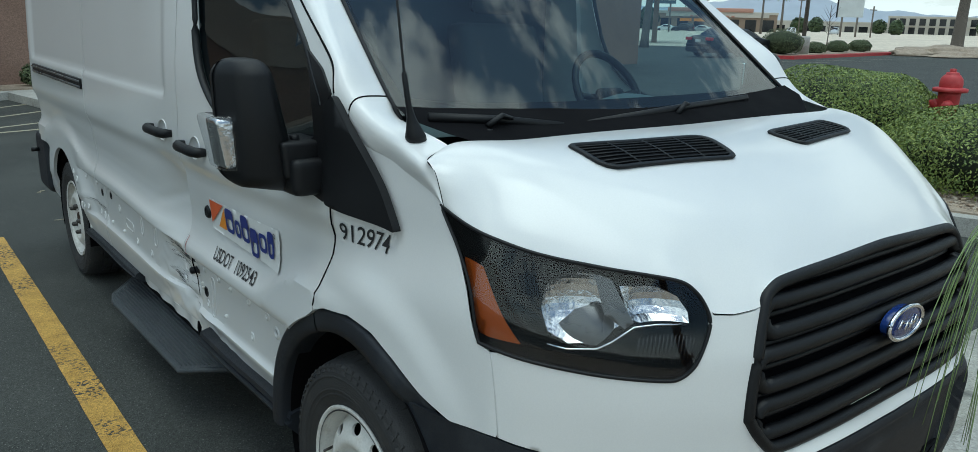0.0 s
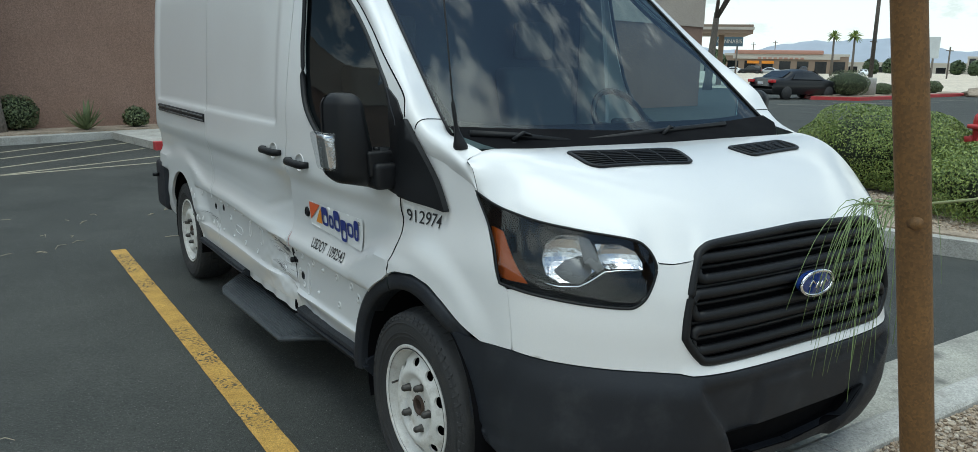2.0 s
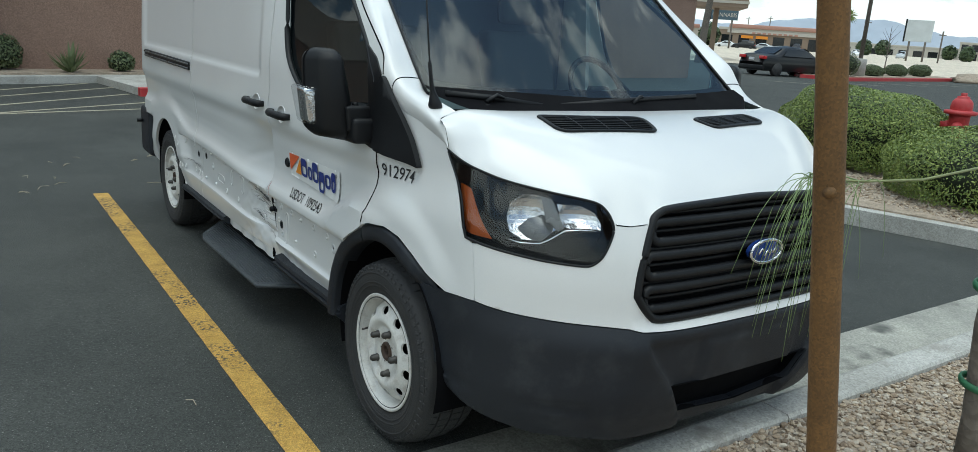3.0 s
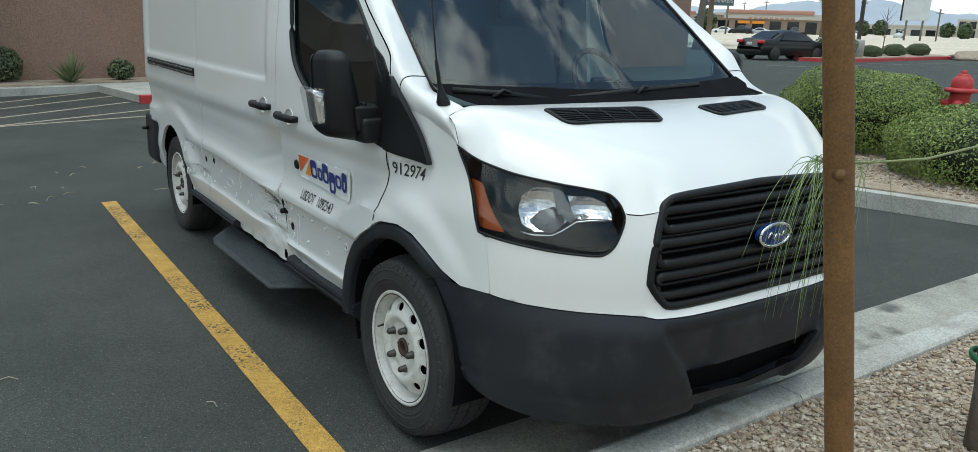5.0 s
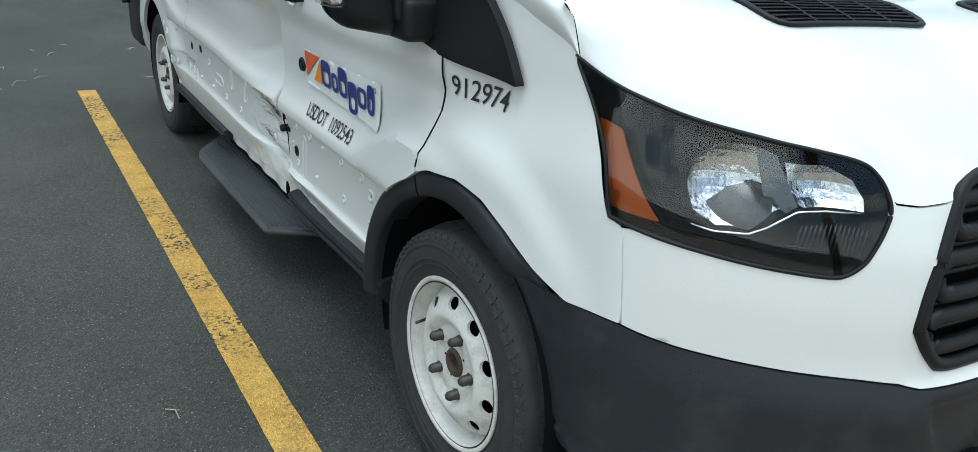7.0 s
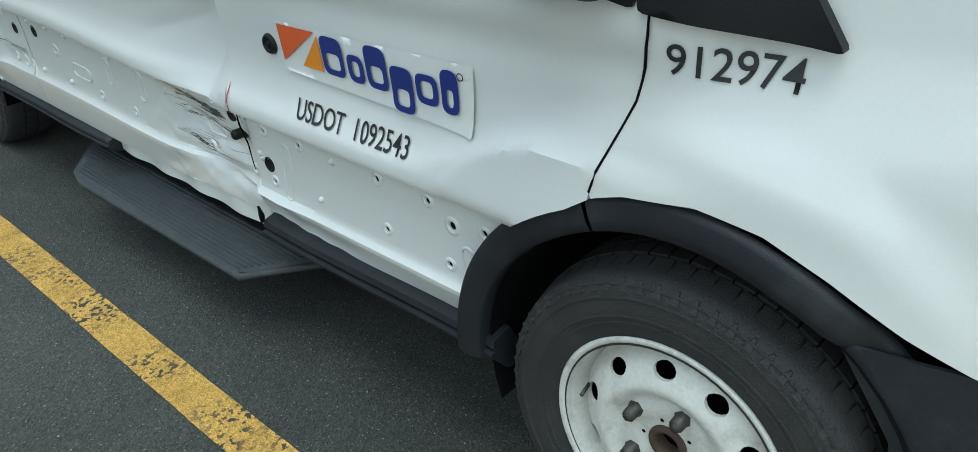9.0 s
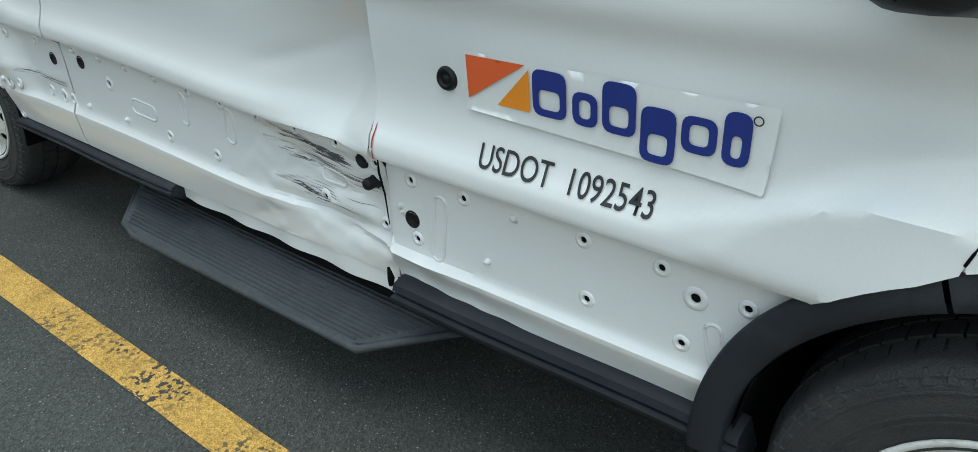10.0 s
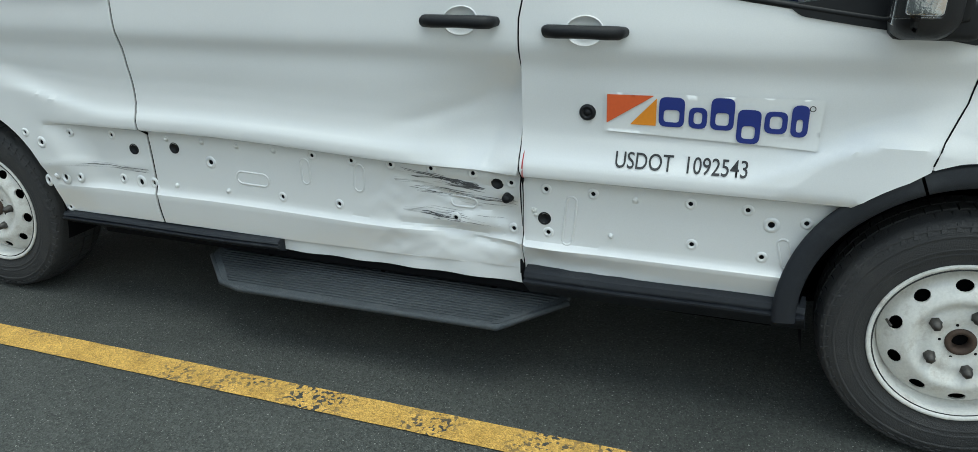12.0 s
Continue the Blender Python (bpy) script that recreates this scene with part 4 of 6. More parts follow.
# running board below the sliding door
board_z = lambda x: .264 + (x + .87) * .20
step_line = rounded([(-.80, 2.10), (-.866, 2.105), (-1.030, 2.282), (-1.042, 3.20), (-1.022, 3.285), (-.89, 3.42), (-.80, 3.42)], [.01, .015, .03, .04, .03, .015, .01], 4)
sv, sf = patch(step_line, [], lambda u, v: np.stack([u, v, board_z(u)], -1), .03, (0, 0, -.022))
running_board = part("running_board", (sv, sf), TREADPLATE, van, "ribbed black running board")
for i in range(13):
    x = -.865 - i * .0128
    ya = np.interp(x, (-1.04, -1.030, -.866), (2.34, 2.300, 2.12))
    yb = np.interp(x, (-1.04, -1.02, -.89), (3.18, 3.27, 3.40))
    part("tread_rib", tube([(x, float(ya) + .01, board_z(x) + .001), (x, float(yb) - .01, board_z(x) + .001)], .0034, 5), TREADPLATE, running_board)
part("board_edge", tube([(-.866, 2.100, .254), (-1.031, 2.279, .222), (-1.044, 3.20, .219), (-1.022, 3.289, .223), (-.89, 3.424, .250)], .011, 8), TREADPLATE, running_board)
for y in (2.35, 2.75, 3.2):
    part("board_bracket", tube([(-.80, y, .33), (-.86, y, .245), (-.97, y, .222)], .014, 6), DEEP, running_board)

# door handles
def handle(y0, y1, zc):
    mid = (y0 + y1) / 2
    h = part("door_handle", tube([(-1.002 - d, y, zc + dz) for y, d, dz in ((y1, .0, .0), (y1 - .012, .026, 0), (y1 - .04, .036, .001), ((y0 + y1) / 2, .040, .002), (y0 + .04, .036, .001), (y0 + .012, .026, 0), (y0, .0, 0))],
                                  [.012, .0165, .017, .016, .017, .0165, .012], 12, False, 1.05), BLACK, van, "black door handle")
    body = lambda y, z: float(side_x(y, z))
    dish = lambda u, v: np.stack([-(body(mid, zc) - .001 - .021 * np.sqrt(np.maximum(0, 1 - v ** 2)) * (.75 + .25 * np.sin(u))), mid + .051 * v * np.cos(u), zc + .039 * v * np.sin(u)], -1)
    part("handle_cup", sheet(dish, np.linspace(0, 2 * math.pi, 29), np.linspace(0, 1, 8)), WHITE, h)
    part("cup_rim", tube([(-body(y, z) - .0003, y, z) for y, z in CUP(mid, zc)], .0022, 6, True), WHITE, h)
    return h


handle(2.27, 2.48, 1.12)
handle(1.925, 2.135, 1.102)
x_cap = float(side_x(2.022, .885))
cap = part("side_cap", lathe([(.0, -x_cap - .008), (.006, -x_cap - .008), (.0075, -x_cap - .0055), (.012, -x_cap - .006), (.0135, -x_cap - .0095), (.019, -x_cap - .0085), (.0225, -x_cap - .003), (.023, -x_cap + .004)], 28), BLACK, van, "round black rubber cap")
cap.location = (0, 2.022, .885)
rail = part("door_rail", box_bm(-1.012, 3.60, 1.165, -.985, 4.86, 1.215, .006), BLACK, van, "black sliding door track")
for z0 in (1.170, 1.196):
    part("rail_strip", box_bm(-1.017, 3.605, z0, -1.009, 4.855, z0 + .010, .003), SATIN, rail)

# side windows with their rubber
for k in (1, -1):
    gv, gf = patch(WINDOW, [], lambda u, v: np.stack([-k * (side_x(u, v, False) - .016), u, v], -1), .08)
    glass = part("side_window", (gv, [f[::-1] for f in gf] if k > 0 else gf), DARK_GLASS if k > 0 else SIDE_GLASS, van, "dark side window")
    glass.visible_shadow = False
    part("window_seal", tube([(-k * (float(side_x(y, z, False)) - .004), y, z) for y, z in spaced(WINDOW, .04)], .013, 8, True, .7), BLACK, glass)

# windscreen, pillars, cowl, roof
def screen(u, z):
    """The windscreen: u from -1 to 1 across."""
    half = .848 - (z - 1.30) * .14
    return np.stack([u * half, .925 + .075 * u * u + (z - 1.29) * 1.235, z + 0 * u], -1)


ws = part("windscreen", sheet(screen, np.linspace(-1, 1, 40), np.linspace(1.302, 2.02, 24)), WINDSCREEN, van, "clean windscreen")
ws.visible_shadow = False
part("screen_band", sheet(lambda u, v: screen(u, 1.300 + v * (.030 + .03 * np.abs(u) ** 6)) + np.array((0, .006, -.003)), np.linspace(-1, 1, 40), np.linspace(0, 1, 3)), DEEP, ws)
GAP_LINE = [(1.118, 1.36), (1.137, 1.412), (1.169, 1.442), (1.237, 1.483), (1.320, 1.531), (1.400, 1.579), (1.535, 1.664), (1.729, 1.787), (2.055, 2.0)]
SCREEN_Z = [1.345, 1.385, 1.415, 1.46, 1.52, 1.58, 1.67, 1.79, 2.02]
at_f = lambda u, v: fender(np.array(u), np.array(v)) * np.array((-1, 1, 1))
at_h = lambda u, v: bonnet_at(u, v) * np.array((-1, 1, 1)) - np.array((0, 0, .002))
OUTER = [at_f(-6.50, 1.16), at_f(-6.70, 1.175), at_f(-6.95, 1.188), at_f(-7.25, 1.203), at_f(-7.6, 1.226), at_f(-8.0, 1.260)] + [np.array((float(side_x(y, z, False)) - .001, y, z)) for y, z in GAP_LINE]
INNER_EDGE = [at_h(-6.48, 0.), at_h(-6.48, .5), at_h(-6.48, 1.), at_h(-6.25, 1.), at_h(-5.95, 1.), screen(np.array(1.), np.array(1.305))] + [screen(np.array(1.), np.array(z)) for z in SCREEN_Z]


def shoulder(k):
    """The fender's top running on without a break into the windscreen pillar."""
    def flat(u, v):
        a, b = spline([tuple(p) for p in OUTER], u), spline([tuple(p) for p in INNER_EDGE], u)
        return a + (b - a) * v[..., None]

    def bulge(w, v):
        return (w * (.26 * np.sin(v * math.pi) + .05 * np.sin(2 * v * math.pi)))[..., None] * np.array((.62, -.30, .55))
    us, vs = np.linspace(0, 14, 110), np.linspace(0, 1, 14)
    uu, vv = np.meshgrid(us, vs, indexing="ij")
    g = flat(uu, vv)
    for i in range(160):
        g[1:-1, 1:-1] += .5 * ((g[2:, 1:-1] + g[:-2, 1:-1] + g[1:-1, 2:] + g[1:-1, :-2]) / 4 - g[1:-1, 1:-1])
    span = np.linalg.norm(flat(us, 0 * us + 1) - flat(us, 0 * us), axis=-1)
    span = np.convolve(np.pad(span, 12, mode="edge"), np.ones(25) / 25, "valid")
    g = g + bulge(span[:, None], vv)
    g = (g * np.array((-k, 1, 1))).reshape(-1, 3)
    body = part("fender_top", ([tuple(p) for p in g], [(i * 14 + j, (i + 1) * 14 + j, (i + 1) * 14 + j + 1, i * 14 + j + 1) for i in range(109) for j in range(13)]), WHITE, van)
    g = g.reshape(110, 14, 3)
    cut = []
    for j in range(14):
        q = 41.5 + 6.5 * (j / 13) ** .8
        i = int(q)
        cut.append(g[i, j] + (g[i + 1, j] - g[i, j]) * (q - i))
    # thin black tubes drawn for the shade in the panel gaps
    part("panel_gap", tube([tuple(p) for p in cut], .0022, 5), DEEP, body)
    part("panel_gap", tube([tuple(p * np.array((-k, 1, 1)) + np.array((0, 0, .0008))) for p in spline([tuple(q) for q in INNER_EDGE[:5]], np.linspace(0, 4, 24))], .0012, 5), DEEP, body)
    part("panel_gap", tube([tuple(p * np.array((-k, 1, 1))) for p in spline([tuple(q) for q in OUTER[6:]], np.linspace(0, 8, 40))], .003, 5), DEEP, body)
    part("screen_trim", tube([tuple(screen(np.array(-1.0 * k), np.array(z)) + np.array((0, -.003, .002))) for z in np.linspace(1.30, 2.02, 16)], .006, 6), BLACK, body)


shoulder(1)
shoulder(-1)
for k in (1, -1):
    part("screen_band", sheet(lambda u, v: screen(-k * (1 - v * (.026 + .03 * smooth(1.5, 1.3, u))), u) + np.array((0, .006, -.003)), np.linspace(1.302, 2.02, 24), np.linspace(0, 1, 4)), DEEP, ws)
cowl = part("cowl", sheet(lambda u, v: np.stack([u * (.68 + .17 * smooth(.1, .8, v)), .775 + v * (.179 + .075 * u * u), 1.226 + v * (.082 + .025 * u * u)], -1), np.linspace(-1, 1, 30), np.linspace(0, 1, 5)), DEEP, van, "black plastic cowl")


def roof_at(u, v):
    """The roof: u -1 to 1 across, v 0 (over the windscreen) to 1 (rear)."""
    y = 1.80 + v * 3.40
    mid = 2.02 + .40 * smooth(0, .30, v) + .02 * smooth(.3, .6, v) - .03 * smooth(.8, 1, v)
    zs = np.interp(v, (0, .12, .2, 1), (2.0, 2.02, 2.05, 2.05))
    half = np.where(np.abs(u) >= 1, 1, 1) * side_x(y, zs, False)
    z = zs + (mid - zs) * (1 - np.abs(u) ** 4) ** .5
    return np.stack([u * half, y, z], -1)


part("roof", sheet(roof_at, np.sin(np.linspace(-1, 1, 41) * math.pi / 2), np.linspace(0, 1, 50)), WHITE, van)
part("rear_doors", sheet(lambda u, v: np.stack([u * (side_x(5.2 + 0 * v, .45 + v * 1.6, False)), 5.20 + .03 * (1 - u * u), .45 + v * 1.6 + .38 * v ** 6 * (1 - u ** 4)], -1), np.linspace(-1, 1, 21), np.linspace(0, 1, 24)), WHITE, van)
rb = part("rear_bumper", box_bm(-.985, 4.93, .40, .985, 5.27, .735, .05, 4), PLASTIC, van, "dark plastic rear bumper")
part("bumper_sensor", tube([(-.985, 5.15, .62), (-1.03, 5.15, .62)], .014, 8), BLACK, rb)


# door mirrors, sails, aerial, wipers
def mirror_unit(k):
    X = lambda x: -k * x
    sail_f = [(.884, 1.070), (.95, 1.160), (1.03, 1.262), (1.108, 1.358), (1.148, 1.322), (1.138, 1.24), (1.140, 1.092), (1.067, 1.084)]
    sail_b = [(1.147, 1.092), (1.146, 1.24), (1.156, 1.320), (1.122, 1.358), (1.185, 1.412), (1.300, 1.462), (1.24, 1.390), (1.21, 1.30), (1.205, 1.245), (1.33, 1.215), (1.56, 1.175), (1.52, 1.150), (1.28, 1.114)]
    skin = lambda d: (lambda u, v: np.stack([X(np.maximum(.942 + .048 * smooth(.85, 1.15, u) - .045 * smooth(1.10, 1.40, v), side_x(u, v, False) - .046 * smooth(1.14, .88, u)) + d), np.asarray(u), np.asarray(v)], -1))
    rig = part("door_mirror", patch(rounded(sail_b, .012, 2), [], lambda u, v: np.stack([X(side_x(u, v, False) + .006), u, v], -1), .03, (k * .02, 0, 0)), BLACK, van, "black plastic door mirror with clear turn lamp")
    part("mirror_sail", patch(rounded(sail_f, .01, 2), [], skin(.012), .03, (k * .02, 0, 0)), BLACK, rig)
    bm = bmesh.new()
    bmesh.ops.create_cube(bm, size=1)
    for v in bm.verts:
        v.co = Vector((v.co.x * .180, v.co.y * .125, v.co.z * .324))
    bmesh.ops.bevel(bm, geom=bm.edges[:], offset=.042, segments=5, affect="EDGES", profile=.5)
    for v in bm.verts:
        x, y, z = v.co
        f = 1 - .10 * (z / .18) ** 2 - .06 * max(0, z / .18)
        b = y - .042 * (1 - (x / .09) ** 2) * (1 - (z / .18) ** 2) * (1 if y < 0 else 0)
        if y < .02:
            b += .058 * float(smooth(.025, .085, x))
        rise = .026 * float(smooth(.0, .085, x)) * float(smooth(-.06, -.15, z))
        v.co = Vector((X(1.104 + x * f - .012 * z / .18 + (.045 * max(0, z + .06) / .22 if x < 0 else 0)), 1.285 + b, 1.272 + z + rise))
    part("mirror_head", bm, BLACK, rig)
    def block(x0, y0, z0, x1, y1, z1, bev):
        return box_bm(min(X(x0), X(x1)), y0, z0, max(X(x0), X(x1)), y1, z1, bev, 3)
    part("mirror_arm", block(.940, 1.190, 1.150, 1.085, 1.335, 1.240, .012), BLACK, rig)
    part("arm_foot", block(.930, 1.165, 1.108, 1.075, 1.338, 1.200, .020), BLACK, rig)
    part("arm_hinge", tube([(X(1.03), 1.235, 1.234), (X(1.03), 1.235, 1.250)], .012, 10), BLACK, rig)
    bm = box_bm(1.146, 1.250, 1.166, 1.216, 1.344, 1.304, .020, 4)
    for v in bm.verts:
        v.co.y += .02 * (v.co.x - 1.145) / .06
        v.co.x -= .014 * (1.308 - v.co.z) / .16 if v.co.x > 1.18 else -.012 * (1.308 - v.co.z) / .16
        v.co.x *= -k
    lamp = part("turn_lamp", bm, LENS, rig, "clear turn lamp lens")
    lamp.visible_shadow = False
    part("lamp_backing", block(1.152, 1.262, 1.174, 1.204, 1.336, 1.296, .014), REFLECTOR, lamp)
    for i in range(7):
        z0 = 1.172 + i * .0195
        part("lens_rib", tube([(X(1.154), 1.258, z0), (X(1.196), 1.268, z0), (X(1.206), 1.305, z0)], .0022, 5), LENS, lamp)
    part("mirror_glass", box_bm(min(X(1.05), X(1.155)), 1.336, 1.150, max(X(1.05), X(1.155)), 1.3495, 1.39, .004), CHROME, rig)


mirror_unit(1)
mirror_unit(-1)
aerial = part("aerial", lathe([(.0, .0), (.024, .0), (.025, .012), (.018, .03), (.010, .055), (.007, .08), (.0065, .15), (.003, .155), (.0028, .50), (.0, .502)], 16, "z"), BLACK, van, "thin black aerial")
aerial.location = (-.884, .905, 1.268)
aerial.rotation_euler = (radians(-4), radians(-4), 0)


def wiper(px, tip, arm_end):
    w = part("wiper", lathe([(.0, .016), (.014, .014), (.018, .0), (.018, -.02)], 12, "z"), BLACK, van, "black windscreen wiper")
    w.location = px
    p = Vector(px)
    e = Vector(arm_end) - p
    part("wiper_arm", tube([(0, 0, .02), tuple(e * .5 + Vector((0, -.01, .035))), tuple(e + Vector((0, -.004, .014)))], [.009, .007, .005], 8), BLACK, w)
    a, b = Vector(tip[0]) - p, Vector(tip[1]) - p
    part("wiper_blade", tube([tuple(a), tuple((a + b) / 2 + Vector((0, -.008, .006))), tuple(b)], .008, 6, False, 1.6), BLACK, w)


wiper((.04, .905, 1.262), [(-.33, .908, 1.274), (.50, .950, 1.308)], (.12, .928, 1.292))
wiper((-.66, .915, 1.268), [(-.80, .960, 1.312), (-.42, .906, 1.274)], (-.58, .922, 1.288))


# wheels
def wheel(x, y, k):
    rig = part("wheel", lathe([(.205, .0), (.222, .004), (.240, -.004), (.27, -.012), (.31, -.010), (.330, .0), (.338, .022), (.340, .05), (.340, .17), (.337, .20), (.325, .222), (.27, .23), (.21, .215)], 64), RUBBER, van, "worn black tyre on a white steel wheel")
    rig.location, rig.rotation_euler = (x, y, .346), (0, 0, 0 if k > 0 else math.pi)
    blocks = []
    for i in range(58):
        for row, (xa, xb) in enumerate(((.020, .058), (.066, .108), (.116, .158), (.166, .204))):
            a = 2 * math.pi * (i + .5 * (row % 2)) / 58
            da = 2 * math.pi / 58 * .44
            v = []
            for r in (.334, .3470 if row in (1, 2) else .3455):
                for aa in (a - da, a + da):
                    for xx in (xa, xb):
                        rr = r - (.009 if (row in (0, 3) and xx in (.020, .204)) else 0)
                        v.append((xx, rr * math.cos(aa), rr * math.sin(aa)))
            blocks.append((v, [(4, 5, 7, 6), (0, 1, 5, 4), (2, 6, 7, 3), (0, 4, 6, 2), (1, 3, 7, 5)]))
    for i in range(64):
        a, da = 2 * math.pi * i / 64, 2 * math.pi / 64 * .30
        v = [(xx, rr * math.cos(a + k2 * da), rr * math.sin(a + k2 * da)) for xx, rr, q in ((-.0075, .312, 1.0), (.0035, .331, .35)) for k2 in (-q, q)] + [(xx, rr * math.cos(a + k2 * da), rr * math.sin(a + k2 * da)) for xx, rr, q in ((-.0125, .313, .8), (-.0015, .332, .2)) for k2 in (-q, q)]
        blocks.append((v, [(4, 5, 7, 6), (0, 1, 5, 4), (2, 6, 7, 3), (0, 4, 6, 2), (1, 3, 7, 5)]))
    part("tread", join(*blocks), RUBBER, rig, smooth=False)
    for q, dx in ((.252, -.0085), (.266, -.012), (.300, -.0125), (.322, -.006)):
        part("side_ring", lathe([(q - .004, dx + .002), (q, dx - .0015), (q + .004, dx + .001)], 64), RUBBER, rig)
    rim = part("rim", lathe([(.205, .03), (.206, .004), (.212, -.002), (.219, -.004), (.222, .0), (.218, .008), (.208, .012), (.203, .02), (.200, .05), (.190, .062)], 64), STEEL_WHITE, rig, "white painted steel rim with rust stains")
    # disc with ten oval windows
    outer = ring((0, 0), .192, 60)
    holes = []
    for i in range(10):
        a = 2 * math.pi * i / 10 + .2
        c, s = math.cos(a), math.sin(a)
        holes.append([(c * (.158 + .015 * math.cos(t)) - s * .021 * math.sin(t), s * (.158 + .015 * math.cos(t)) + c * .021 * math.sin(t)) for t in np.linspace(0, 2 * math.pi, 14, endpoint=False)])
    holes.append(ring((0, 0), .036, 20))
    dish = [(.0, .020), (.05, .020), (.056, .016), (.075, .014), (.098, .016), (.108, .006), (.122, -.002), (.138, .003), (.17, .022), (.192, .052)]
    dd = np.array(dish)
    part("wheel_disc", patch(outer, holes, lambda u, v: np.stack([np.interp(np.hypot(u, v), dd[:, 0], dd[:, 1]), u, v], -1), .010, (.008, 0, 0)), STEEL_WHITE, rim)
    part("hub", lathe([(.020, .040), (.021, .018), (.026, .012), (.033, .011), (.037, .016), (.037, .024)], 24), RUST, rim, "rusty open hub")
    # flat black disc painted in for the shade inside the bore
    part("hub_bore", lathe([(.0, .046), (.022, .045)], 16), DEEP, rim)
    part("brake", lathe([(.0, .075), (.19, .075), (.195, .12)], 30), DEEP, rim)
    nut = lathe([(.0, -.022), (.008, -.022), (.0095, -.018), (.0125, -.017), (.0135, .002), (.016, .006), (.016, .014)], 6)
    nm = None
    for i in range(5):
        a = 2 * math.pi * i / 5 + .62
        nd = nut if nm is None else nm
        nb = part("lug_nut", nd, NUT, rim)
        nm = nb.data
        nb.location = (.006, .080 * math.cos(a), .080 * math.sin(a))
        nb.rotation_euler = (a * 3, 0, 0)
    for i in range(5):
        a = 2 * math.pi * i / 5
        # black dot on the uncut disc, drawn as a shaded hole
        part("hub_hole", lathe([(.0, .0185), (.004, .0185)], 8), DEEP, rim).location = (0, .048 * math.cos(a), .048 * math.sin(a))
    part("valve", tube([(.03, .175, .03), (-.004, .168, .03)], .004, 6), NUT, rim)
    return rig


wheel(-.962, 1.05, 1)
wheel(-.945, 4.42, 1)
wheel(.962, 1.05, -1)
wheel(.962, 4.35, -1)

# cab: dashboard, steering wheel, seats, bulkhead
dash = part("dashboard", sheet(lambda u, v: np.stack([u * .84, 1.02 + .06 * u * u + v * .42, 1.245 + .02 * np.sin(v * 3.1) + .035 * np.exp(-((u - .42) / .22) ** 2) * smooth(.3, .8, v) - .2 * smooth(.85, 1, v)], -1), np.linspace(-1, 1, 40), np.linspace(0, 1, 16)), DASH, van, "dark grey dashboard")
part("dash_vent", box_bm(-.16, 1.12, 1.262, .16, 1.18, 1.272, .004), BLACK, dash)
sw = part("steering_wheel", tube([(.42 + .175 * math.cos(a), 1.50 + .09 * math.sin(a), 1.275 + .145 * math.sin(a)) for a in np.linspace(0, 2 * math.pi, 32, endpoint=False)], .015, 8, True), BLACK, van, "black steering wheel")
part("wheel_boss", box_bm(.35, 1.46, 1.22, .49, 1.52, 1.30, .03, 3), BLACK, sw)
for sx, ex in ((.34, .26), (.50, .58)):
    part("wheel_spoke", tube([(sx, 1.49, 1.265), (ex, 1.50, 1.275)], .014, 6), BLACK, sw)


def seat(x, w):
    s = part("seat", box_bm(x - w / 2, 1.72, .82, x + w / 2, 2.20, .98, .06, 3), SEAT, van, "dark cloth seat")
    bm = box_bm(x - w / 2 + .02, 2.06, .95, x + w / 2 - .02, 2.20, 1.52, .05, 3)
    for v in bm.verts:
        v.co.y += (v.co.z - .95) * .22
    part("backrest", bm, SEAT, s)
    bm = box_bm(x - .13, 2.20, 1.56, x + .13, 2.29, 1.76, .045, 3)
    part("headrest", bm, SEAT, s)


seat(.45, .52)
seat(-.45, .52)
part("cab_floor", box_bm(-.90, 1.46, .60, .90, 2.40, .66), DASH, van)
part("bulkhead", box_bm(-.90, 2.38, .60, .90, 2.41, 2.02), BULKHEAD, van)
part("firewall", box_bm(-.86, 1.0, .40, .86, 1.04, 1.22), DEEP, van)
part("inner_roof", box_bm(-.84, 1.86, 1.975, .84, 2.40, 1.995), BULKHEAD, van)
part("rear_view_mirror", box_bm(-.11, 1.60, 1.80, .11, 1.63, 1.87, .015, 2), BLACK, van)


# paper cup in the cab, behind the passenger window
part("cup_holder", box_bm(-.58, 1.49, 1.03, -.46, 1.61, 1.088, .01), BLACK, van)
cup = thing("paper_cup", "white and blue paper cup with a straw in a holder", "cup", at=(-.52, 1.55, 1.09))
part("beaker", lathe([(.0, .0), (.030, .0), (.031, .004), (.041, .105), (.043, .110), (.040, .112), (.0, .112)], 24, "z"), DECAL, cup)
part("printed_band", lathe([(.0335, .022), (.0398, .078)], 24, "z"), BADGE_BLUE, cup, "blue printed band")
part("lid", lathe([(.044, .110), (.045, .118), (.036, .122), (.0, .122)], 24, "z"), CARD_WHITE, cup)
part("straw", tube([(.006, .0, .118), (.014, -.004, .205)], .0035, 8), BADGE_BLUE, cup)


# markings on the right side
def decal(name, outline, holes, mat, lift, label=""):
    return part(name, patch(outline, holes, lambda u, v: np.stack([-(side_x(u, v) + lift), u, v], -1), .012), mat, van, label)


